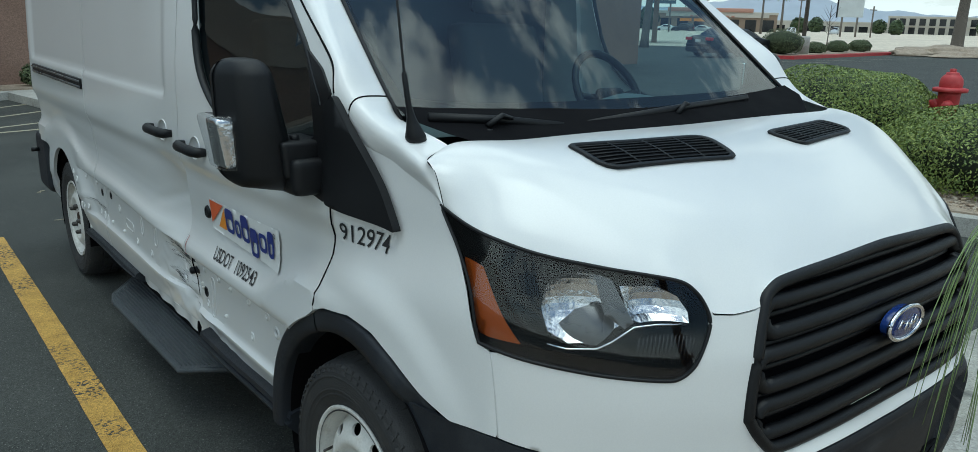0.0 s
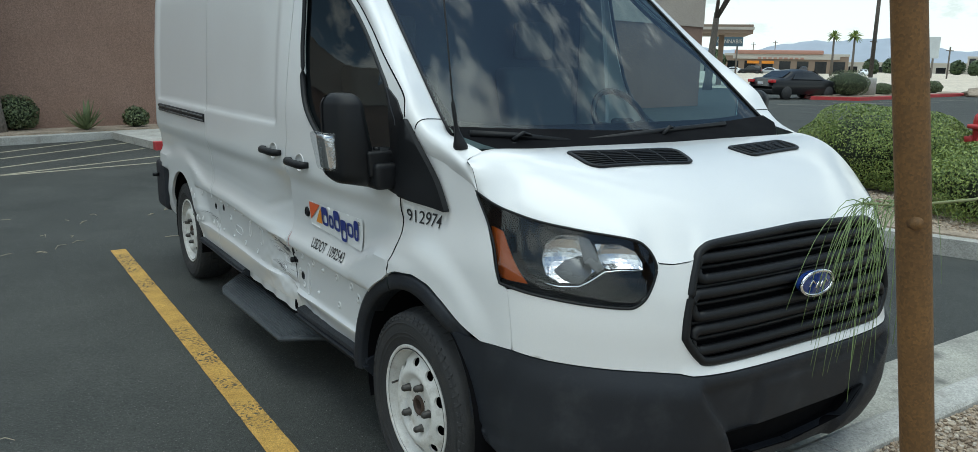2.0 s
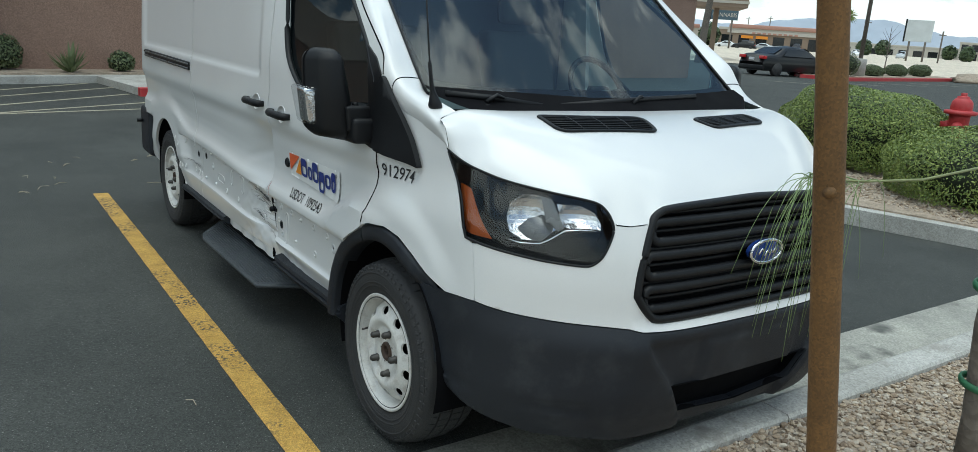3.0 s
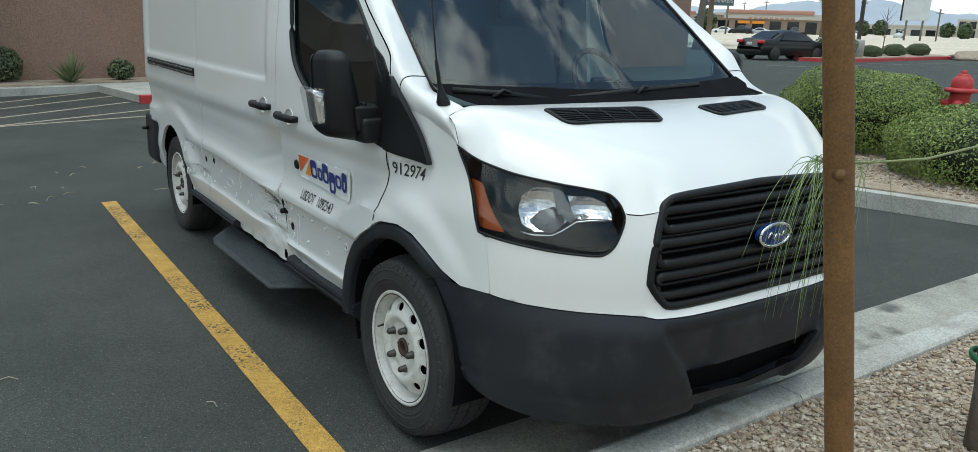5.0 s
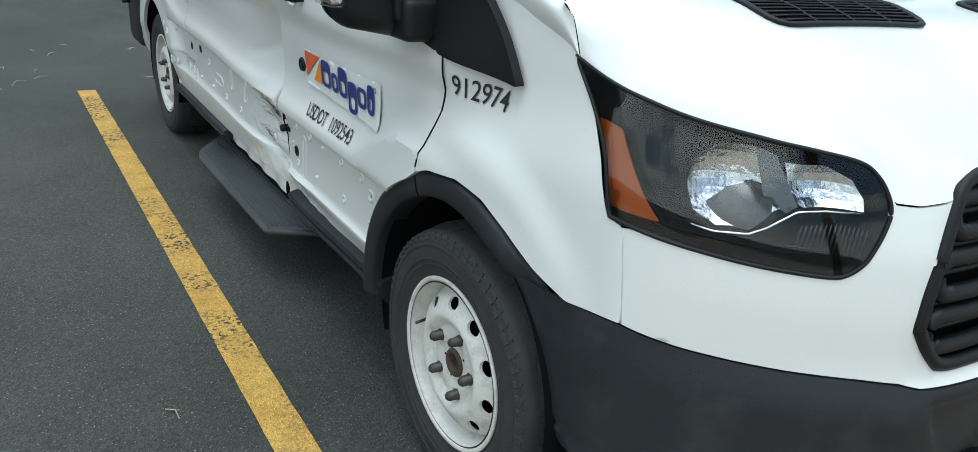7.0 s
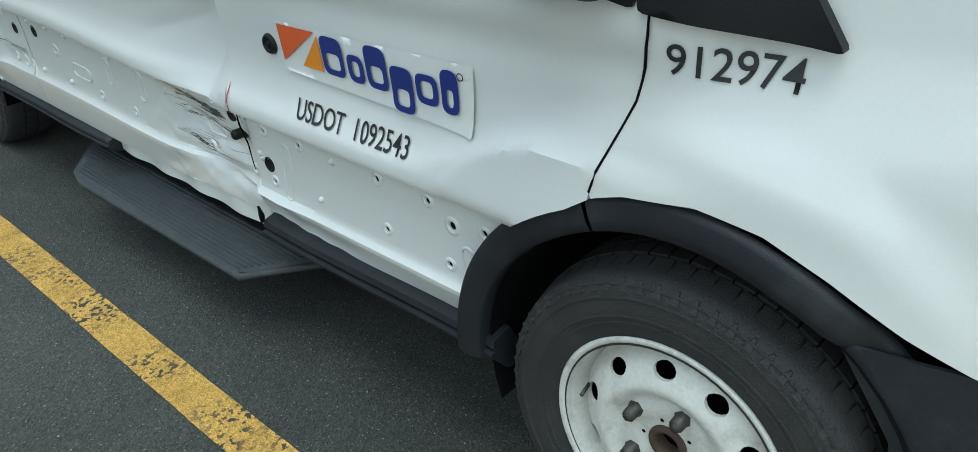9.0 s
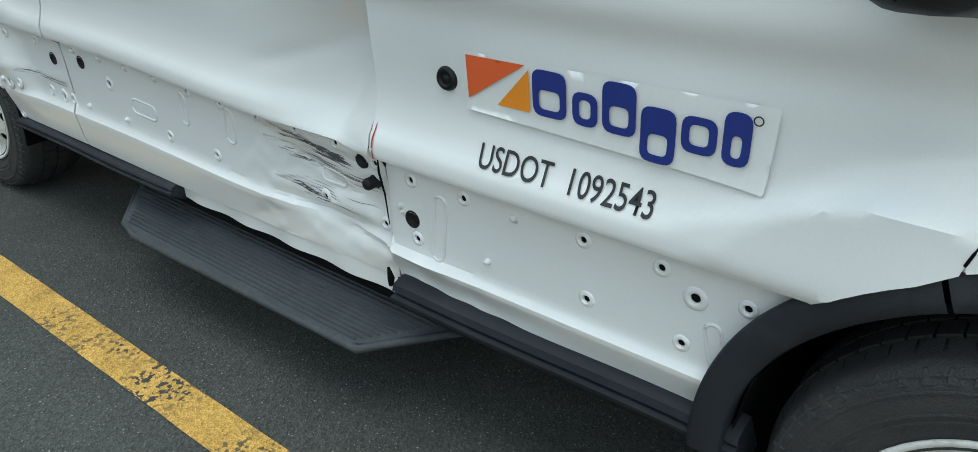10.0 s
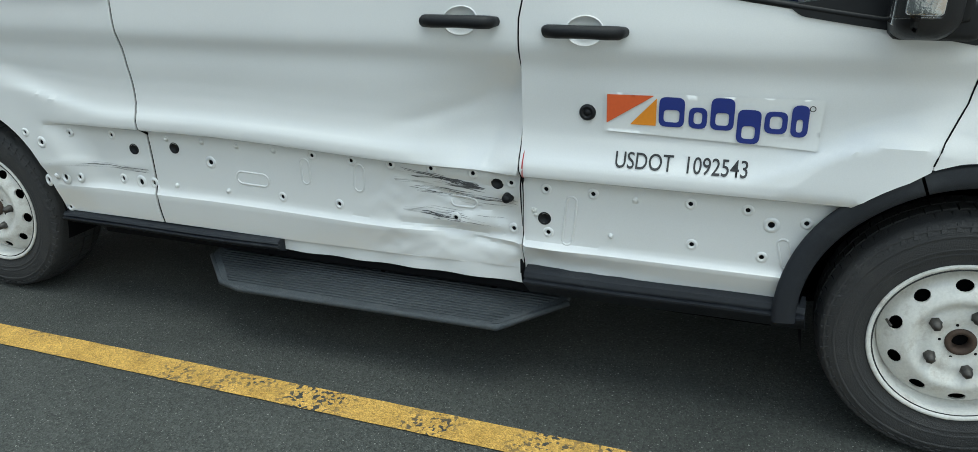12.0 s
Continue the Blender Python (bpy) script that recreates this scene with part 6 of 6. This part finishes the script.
branch_l = [(x - .66, y + .26, z - .10) for x, y, z in branch]
part("branch", tube(branch_l, [.0055, .005, .004, .003, .002], 8), TWIG_BARK, tree)
for i in range(52):
    t0 = rt.uniform(.50, 1.0) * 4
    p = spline(branch_l, np.array(t0))
    d = Vector((rt.uniform(-.36, .06), rt.uniform(-.14, .08), 0))
    rise = rt.uniform(.0, .10)
    L = rt.uniform(.22, .55)
    pts = []
    for j in range(9):
        q = j / 8
        pts.append((p[0] + d.x * q ** .7, p[1] + d.y * q ** .7, p[2] + rise * math.sin(q * 2.2) - L * q ** 1.8))
    part("twig", tube(pts, [.0016 - .0009 * j / 8 for j in range(9)], 4), TWIG, tree)

# bushes and tree by the far wall
AGAVE = leaf_material("agave_leaf", (.08, .11, .05), (.13, .16, .07), (.20, .22, .10))
ag = thing("agave", "spiky grey-green agave by the wall", "agave", at=(-.28, 15.40, .15))
rq = random.Random(4)
for i in range(34):
    a, e = i * 2.4, .35 + 1.1 * rq.random()
    L = rq.uniform(.40, .66)
    d, sd = Vector((math.cos(a) * math.cos(e), math.sin(a) * math.cos(e), math.sin(e))), Vector((-math.sin(a), math.cos(a), 0))
    p = [Vector((0, 0, 0)) + sd * .025, d * L * .5 + sd * .035, d * L, d * L * .5 - sd * .035, -sd * .025, d * L * .45 - Vector((0, 0, .03))]
    part("leaf", ([tuple(q) for q in p], [(0, 1, 5), (1, 2, 5), (2, 3, 5), (3, 4, 5), (4, 0, 5)]), AGAVE, ag, smooth=False)
bush("shrub", (.66, 15.80, .34), (.24, .20, .22), 1400, .03, SCRUB, "small dark desert shrub by the wall", 22, "shrubs")
bush("shrub", (-1.38, 15.75, .46), (.34, .26, .34), 2600, .03, SCRUB, "dark green shrub by the wall", 23, "shrubs")
bush("shrub", (-2.80, 14.75, .46), (.42, .32, .36), 3000, .03, SCRUB, "dark green shrub by the wall", 24, "shrubs")


def tree_big(x, y, h, r, seed, lean=0.0, crown=True):
    t = thing("tree", "tall tree with rough grey bark", "tree", "trees", at=(x, y, float(terrain(x, y))))
    rr = random.Random(seed)
    part("trunk", tube([(lean * z, .02 * math.sin(z), z) for z in np.linspace(-.1, h * .55, 8)], [r * (1.25 if i == 0 else 1 - .05 * i) for i in range(8)], 14), BARK, t)
    if crown:
        for i in range(5):
            a = rr.uniform(0, 6.28)
            tip = (lean * h * .55 + math.cos(a) * h * .22, math.sin(a) * h * .22, h * .8)
            part("limb", tube([(lean * h * .5, 0, h * .5), ((lean * h * .55 + tip[0]) / 2, tip[1] / 2, h * .68), tip], [r * .5, r * .35, r * .12], 8), BARK, t)
        V, F = [], []
        for i in range(9):
            a, q = rr.uniform(0, 6.28), rr.uniform(.05, .28) * h
            v, f = leaf_cloud((lean * h * .55 + math.cos(a) * q, math.sin(a) * q, h * rr.uniform(.72, .95)), (h * .13, h * .13, h * .08), 500, .09, seed=seed * 10 + i)
            F += [tuple(j + len(V) for j in g) for g in f]
            V += v
        part("crown", (V, F), SCRUB, t, smooth=False)
    return t


tree_big(-1.76, 15.45, 8.0, .19, 2, -.05)

# ---- distance beyond the lot ----
CARBLACK = material("car_paint_black", (.006, .0065, .008), .35, spread=.05, coat=.25, spec=.3)
CARSILVER = material("car_paint_silver", (.42, .44, .46), .3, metal=.3, spread=.05, coat=.6)
CARWHITE = material("car_paint_white", (.7, .71, .72), .3, spread=.05, coat=.6)
TAIL = material("tail_lamp", (.5, .015, .02), .2, coat=.5)
CARGLASS = material("car_glass", (.012, .014, .016), .08, spread=.05)
PLATE = material("plate", (.6, .6, .62), .5)


def car(x, y, turn, paint, label, tall=0.0):
    """A parked car, 4.6 m long, its tail towards its own -y."""
    c = thing("car", label, "car", "parked cars", at=(x, y, float(terrain(x, y))))
    c.rotation_euler = (0, 0, radians(turn))
    top = [(-2.30, .62), (-2.28, .92), (-2.05, 1.02), (-1.55, 1.05), (-.95, 1.36 + tall), (-.2, 1.44 + tall), (.55, 1.36 + tall * .9), (1.25, .98), (2.0, .86), (2.28, .70), (2.32, .45)]
    if tall:
        top = [(-2.30, .62), (-2.30, 1.0), (-2.22, 1.15), (-2.0, 1.62), (-1.5, 1.75), (-.2, 1.78), (.45, 1.70), (1.15, 1.10), (2.0, 1.0), (2.28, .8), (2.32, .45)]
    ys = np.linspace(-2.31, 2.31, 60)
    tz = np.interp(ys, [p[0] for p in top], [p[1] for p in top])
    verts, faces = [], []
    for yy, z in zip(ys, tz):
        w = .90 - .10 * (abs(yy) / 2.31) ** 4
        belt = min(z, .92 + tall * .2)
        roofw = w - max(0, z - belt) * .52
        row = [(-w + .06, .24), (-w, .40), (-w - .01, .62), (-w + .02, belt - .04), (-roofw + .02, z - .05), (-roofw + .14, z), (0, z + .03), (roofw - .14, z), (roofw - .02, z - .05), (w - .02, belt - .04), (w + .01, .62), (w, .40), (w - .06, .24)]
        verts += [(a, yy, b) for a, b in row]
    m = 13
    for i in range(len(ys) - 1):
        for j in range(m - 1):
            faces.append((i * m + j, i * m + j + 1, (i + 1) * m + j + 1, (i + 1) * m + j))
    faces += [tuple(range(m)), tuple((len(ys) - 1) * m + j for j in range(m))]
    part("body", (verts, faces), paint, c)
    h = 1.30 + tall
    for k in (-1, 1):
        part("side_glass", ([(k * .905, -1.15, .98), (k * .905, 1.0, .96), (k * .74, .42, h), (k * .73, -.75, h)], [(0, 1, 2, 3)]), CARGLASS, c)
        for yy in (-1.42, 1.40):
            w = part("wheel", lathe([(.0, -.02), (.21, -.02), (.23, .0), (.31, .0), (.325, .03), (.325, .20)], 20), RUBBER, c)
            w.location, w.rotation_euler = (k * .90, yy, .325), (0, 0, 0 if k < 0 else math.pi)
        part("tail_lamp", box_bm(min(k * .48, k * .86), -2.33, .80, max(k * .48, k * .86), -2.16, .95, .02), TAIL, c)
    part("rear_glass", ([(-.68, -1.60, 1.075), (.68, -1.60, 1.075), (.60, -.98, 1.375 + tall), (-.60, -.98, 1.375 + tall)], [(0, 1, 2, 3)]) if not tall else ([(-.7, -2.27, 1.15), (.7, -2.27, 1.15), (.62, -2.06, 1.6), (-.62, -2.06, 1.6)], [(0, 1, 2, 3)]), CARGLASS, c)
    part("front_glass", ([(-.70, 1.24, 1.0), (.70, 1.24, 1.0), (.60, .58, 1.375 + tall), (-.60, .58, 1.375 + tall)], [(0, 1, 2, 3)]), CARGLASS, c)
    part("number_plate", box_bm(-.16, -2.345, .72, .16, -2.30, .84, .005), PLATE, c)
    part("bumper", box_bm(-.80, -2.36, .28, .80, -2.2, .50, .04), BLACK, c)
    return c


car(32.75, 23.55, -98, CARBLACK, "black sedan parked at the edge of the lot")
car(21.5, 24.0, 25, CARSILVER, "silver sedan parked in the lot")
car(24.5, 29.0, 25, CARWHITE, "white estate car parked in the lot", .3)
car(18.5, 27.0, 25, CARBLACK, "dark estate car parked in the lot", .3)

# dry curled leaves and twigs on the asphalt
LITTER = material("dry_litter", (.42, .36, .26), .85, spread=.3, scale=20)
rl = random.Random(8)
for i in range(44):
    if i < 30:
        x, y = rl.uniform(-3.6, -1.45), rl.uniform(1.6, 7.5)
    else:
        x, y = rl.uniform(-2.6, 0.2), rl.uniform(5.6, 10.0)
    litter = thing("twig_litter", "small dry curled twig on the asphalt", "twig", "litter", at=(x, y, .003))
    litter.rotation_euler = (0, 0, rl.uniform(0, 6.28))
    for j in range(rl.choice((1, 1, 2, 3))):
        L, b, o = rl.uniform(.03, .09), rl.uniform(-.03, .03), rl.uniform(-.02, .02)
        part("stem", tube([(-L, o, .002), (0, o + b, .006 + abs(b) * .3), (L, o * .3, .002)], .0018, 4), LITTER, litter)

# red-kerbed island with lamp post and scrub
ISL = [(32.6, 22.5), (34.2, 20.9), (49.4, 23.2), (51.5, 25), (50, 26.6), (36.5, 26.0)]
RISE = .0
slab("far_island", ISL, RISE - .3, RISE + .16, RED_PAINT, "red painted kerb round a far island", "kerb")
slab("far_island_bed", [(33.0, 22.6), (34.4, 21.2), (49.2, 23.5), (51.0, 25), (49.8, 26.3), (36.7, 25.7)], RISE, RISE + .19, GRAVEL, "gravel of the far island", "gravel")
post = thing("lamp_post", "dark steel lamp post on a concrete base", "lamp post", at=(37.4, 22.4, RISE + .19))
part("base", lathe([(.0, -.05), (.33, -.05), (.33, .85), (.30, .9), (.0, .9)], 20, "z"), CONCRETE, post)
part("pole", tube([(0, 0, .85), (0, 0, 8.5)], [.11, .08], 10), BARK, post)
part("lamp_head", box_bm(-.9, -.15, 8.4, .9, .15, 8.55, .03), BLACK, post)
for i, (x, y, r) in enumerate(((35.3, 22.3, .95), (39.6, 22.9, .50), (43.2, 23.6, .55), (46.6, 24.0, .58))):
    bush("scrub", (x, y, r * .75), (r * 1.15, r * 1.15, r * .72), 6000, .034, SCRUB, "grey-green desert scrub on the far island", 40 + i, "scrub").location.z = RISE + .15
sap = thing("sapling", "thin bare young tree on the far island", "tree", at=(41.4, 23.3, RISE + .19))
part("trunk", tube([(0, 0, 0), (.05, 0, 1.0), (0, 0, 2.6)], [.04, .03, .015], 6), BARK, sap)
for i in range(14):
    a = i * 2.4
    part("limb", tube([(0, 0, .9 + i * .1), (.5 * math.cos(a), .5 * math.sin(a), 1.4 + i * .11)], [.014, .005], 4), BARK, sap)
for i in range(6):
    stripe((26 + i * 4.2, 19.5 + i * .25), (28.2 + i * 4.2, 17.8 + i * .25), .12, LINE_WHITE, "far_stripe", float(terrain(27 + i * 4.2, 18.6)) + .03)

# desert lot beyond, a wide sheet just over the land
uu = np.linspace(0, 1, 40)
desert_v, desert_f = [], []
for a in np.linspace(8, 78, 40):
    for r in (56, 62, 80, 110, 160, 260, 500, 1500):
        x, y = r * math.cos(radians(a)), r * math.sin(radians(a))
        desert_v.append((x, y, float(terrain(x, y)) + .03 + .10 * smooth(60, 90, r)))
desert_f = [(i * 8 + j, i * 8 + j + 1, (i + 1) * 8 + j + 1, (i + 1) * 8 + j) for i in range(39) for j in range(7)]
tagged(part("desert", (desert_v, desert_f), SAND, None), "pale bare desert lot", "sand", kind="structure")


def polar(deg, r):
    """A place r metres from the van's nose, deg degrees from +x towards +y, with the land's height there."""
    x, y = r * math.cos(radians(deg)), r * math.sin(radians(deg))
    return x, y, float(terrain(x, y))


def building(deg, r, w, d, h, mat, label, bays, bay_h, roof=None, storeys=1, turn=None):
    x, y, z = polar(deg, r)
    b = thing("building", label, "building", "far buildings", at=(x, y, z))
    b.rotation_euler = (0, 0, radians((deg if turn is None else turn) - 90))
    part("wall", box_bm(-w / 2, 0, -.5, w / 2, d, h), mat, b, smooth=False)
    part("parapet", box_bm(-w / 2 - .15, -.2, h - .35, w / 2 + .15, d + .1, h + .25, .04), FARWHITE, b, smooth=False)
    if roof:
        part("roof", box_bm(-w * .42, -.6, h + .1, w * .30, d * .6, h + 1.1, .3), roof, b, smooth=False)
    for s in range(storeys):
        for i in range(bays):
            x0 = -w / 2 + (i + .18) * w / bays
            part("window", box_bm(x0, -.06, .1 + s * h / storeys, x0 + w / bays * .64, .05, .1 + s * h / storeys + bay_h), CARGLASS, b, smooth=False)
            if storeys > 1:
                part("balcony", box_bm(x0 - .3, -.7, s * h / storeys - .1, x0 + w / bays * .8, -.02, s * h / storeys + .05), FARWHITE, b, smooth=False)
    return b


FARWHITE = material("far_white", (.46, .43, .38), .8, spread=.08)
FARTAN = material("far_tan", (.24, .18, .135), .85, spread=.1)
FARRED = material("roof_tiles", (.40, .22, .17), .85, spread=.2)
shop = building(36.2, 210, 29, 12, 4.6, FARTAN, "low garage building with tiled roof", 7, 2.9, FARRED)
part("sign_band", box_bm(-12.5, -.35, 3.5, 12.5, -.12, 4.3), FARWHITE, shop, smooth=False)
for i in range(9):
    part("sign_bar", box_bm(-6.5 + i * 1.25, -.40, 3.5, -5.7 + i * 1.25, -.33, 3.9), FARRED, shop, smooth=False)
for x in (-9.0, -5.5):
    part("banner", box_bm(x, -.32, 2.35, x + 2.9, -.2, 3.05), YELLOW_D, shop, smooth=False)
building(43.0, 225, 20, 10, 4.2, FARWHITE, "low white shop building", 4, 2.4, FARRED)
building(29.0, 340, 70, 14, 3.8, FARWHITE, "long low white warehouse", 14, 2.2)
building(23.0, 330, 29, 14, 6.2, FARWHITE, "two-storey motel with balconies", 9, 2.4, None, 2)
building(15.5, 340, 60, 14, 4.4, FARTAN, "long low far building", 10, 2.4)


def billboard(deg, r, w, h, z0, words, mat):
    x, y, z = polar(deg, r)
    b = thing("billboard", "roadside advertising board on posts", "billboard", "billboards", at=(x, y, z))
    b.rotation_euler = (0, 0, radians(deg - 90))
    part("panel", box_bm(-w / 2, 0, z0, w / 2, .3, z0 + h, .03), mat, b, smooth=False)
    part("side", box_bm(-w / 2 - .25, -.03, z0 - .1, -w / 2, .6, z0 + h + .1), BLACK, b, smooth=False)
    for px in (-w * .3, w * .3):
        part("post", tube([(px, .2, -.5), (px, .2, z0 + .1)], .16, 8), BARK, b)
    if words:
        c = bpy.data.curves.new("words", "FONT")
        c.body, c.size, c.align_x = words, h * .55, "CENTER"
        o = bpy.data.objects.new("words", c)
        scene.collection.objects.link(o)
        bpy.context.view_layer.update()
        me = bpy.data.meshes.new_from_object(o.evaluated_get(bpy.context.evaluated_depsgraph_get()))
        bpy.data.objects.remove(o)
        me.materials.clear()
        me.materials.append(FARWHITE)
        wob = part("words", me, FARWHITE, b)
        wob.rotation_euler, wob.location, wob.scale = (radians(90), 0, 0), (0, -.05, z0 + h * .3), (.9, 1, 1)
    return b


BOARD = material("board_dark", (.05, .09, .12), .6)
BOARD_PALE = material("board_pale", (.52, .55, .56), .6, spread=.2, scale=.6)
billboard(39.97, 150, 4.7, 1.8, 5.1, "CANNABIS", BOARD)
billboard(27.85, 150, 4.0, 3.5, 3.4, "", BOARD_PALE)


def palm(deg, r, h):
    x, y, z = polar(deg, r)
    t = thing("palm_tree", "tall thin fan palm", "palm", "palms", at=(x, y, z))
    part("trunk", tube([(0, 0, 0), (.1, 0, h * .5), (.0, 0, h)], [.28, .2, .16], 8), BARK, t)
    V, F = [], []
    for i in range(34):
        a, e = i * 2.4, -.7 + 1.9 * (i % 9) / 8
        d = np.array((math.cos(a) * math.cos(e), math.sin(a) * math.cos(e), math.sin(e)))
        s = np.array((-math.sin(a), math.cos(a), 0)) * .22
        p = np.array((0, 0, h))
        k = len(V)
        V += [p, p + d * .8 + s, p + d * 1.5 - np.array((0, 0, .3)), p + d * .8 - s]
        F.append((k, k + 1, k + 2, k + 3))
    part("crown", (V, F), HEDGE, t, smooth=False)


palm(32.05, 150, 7.0)
palm(33.3, 160, 7.4)
tree_big(*polar(41.6, 52)[:2], 9, .28, 5, .08)
tree_big(*polar(21.6, 60)[:2], 9, .42, 6, .03)
canopy = thing("canopy", "flat roofed forecourt canopy", "canopy", at=polar(44.0, 62))
canopy.rotation_euler = (0, 0, radians(44.0 - 90))
part("canopy_roof", box_bm(-9, 0, 4.0, 5.8, 7, 4.7, .05), FARTAN, canopy, smooth=False)
part("canopy_edge", box_bm(-9.05, -.06, 4.3, 5.86, 7.05, 4.5), FARWHITE, canopy, smooth=False)
for x in (-7, 3.5):
    part("canopy_post", box_bm(x, 3, -.3, x + .4, 3.4, 4.0), FARTAN, canopy, smooth=False)
for deg, r, h in ((38.3, 260, 9), (36.9, 260, 9.5), (30.9, 160, 7), (26.5, 150, 5.3), (20.0, 150, 7), (17.0, 170, 8)):
    x, y, z = polar(deg, r)
    pp = thing("utility_pole", "thin wooden utility pole", "pole", "utility poles", at=(x, y, z))
    part("pole", tube([(0, 0, -.5), (0, 0, h)], .14, 6), BARK, pp)
    part("crossarm", box_bm(-1.1, -.06, h - .7, 1.1, .06, h - .55), BARK, pp, smooth=False)

FARTREE = leaf_material("far_tree_leaf", (.03, .055, .022), (.055, .085, .03), (.09, .12, .05))
for i, (deg, r, h) in enumerate(((40.8, 190, 2.6), (41.8, 250, 2.6), (30.9, 230, 2.0), (29.8, 280, 2.4), (26.0, 280, 2.2), (25.0, 250, 2.0), (20.0, 260, 3.0), (18.2, 240, 2.6), (16.1, 280, 3.0), (44.5, 200, 4.0), (47.0, 180, 4.5), (50.5, 210, 4.5))):
    x, y, z = polar(deg, r)
    bush("far_tree", (x, y, z + h), (h * .9, h * .9, h), 700, .5, FARTREE, "dark green tree far off beside the shops", 60 + i, "far trees")
for i, (deg, r, turn, paint) in enumerate(((39.6, 180, 40, CARWHITE), (38.4, 176, 30, CARBLACK), (37.2, 180, 35, CARSILVER), (35.0, 178, 120, CARBLACK), (31.3, 170, 120, CARWHITE), (28.6, 200, 110, CARSILVER))):
    x, y, z = polar(deg, r)
    car(x, y, turn, paint, "car parked far off beside the shops", .3 * (i % 2))
mound = bmesh.new()
bmesh.ops.create_icosphere(mound, subdivisions=4, radius=1)
for v in mound.verts:
    k = 1 + .16 * math.sin(v.co.x * 7 + 1) * math.sin(v.co.y * 9) + .08 * math.sin(v.co.x * 19 + v.co.y * 13)
    v.co = Vector((v.co.x * 6.0 * k, v.co.y * 3.4 * k, math.copysign(abs(v.co.z) ** 1.8, v.co.z) * .55 * k))
mo = part("dirt_mound", mound, GRAVEL, None)
mo.location = (polar(21.9, 58)[0], polar(21.9, 58)[1], .05)
tagged(mo, "low mound of dirt and stones beside the lot", "dirt", kind="stuff")

# mountains on the horizon, the haze of distance put into their colour
HAZE = material("hazed_rock", (.34, .38, .44), 1.0, spread=.12, scale=.004, fine=.02)
mv, mf = [], []
for i, a in enumerate(np.linspace(-20, 100, 361)):
    hgt = 46 + 12 * math.sin(a * .21 + 1) + 8 * math.sin(a * .43 + .6) + 3.0 * math.sin(a * 1.1) + 1.6 * math.sin(a * 2.6) + .8 * math.sin(a * 6.1)
    for q, (rr, hh) in enumerate(((1750, -5), (1850, hgt * .5), (1950, hgt), (2200, hgt * .4))):
        mv.append((rr * math.cos(radians(a)), rr * math.sin(radians(a)), hh + (2 * math.sin(a * 3.3 + q) if q == 1 else 0)))
mf = [(i * 4 + j, (i + 1) * 4 + j, (i + 1) * 4 + j + 1, i * 4 + j + 1) for i in range(360) for j in range(3)]
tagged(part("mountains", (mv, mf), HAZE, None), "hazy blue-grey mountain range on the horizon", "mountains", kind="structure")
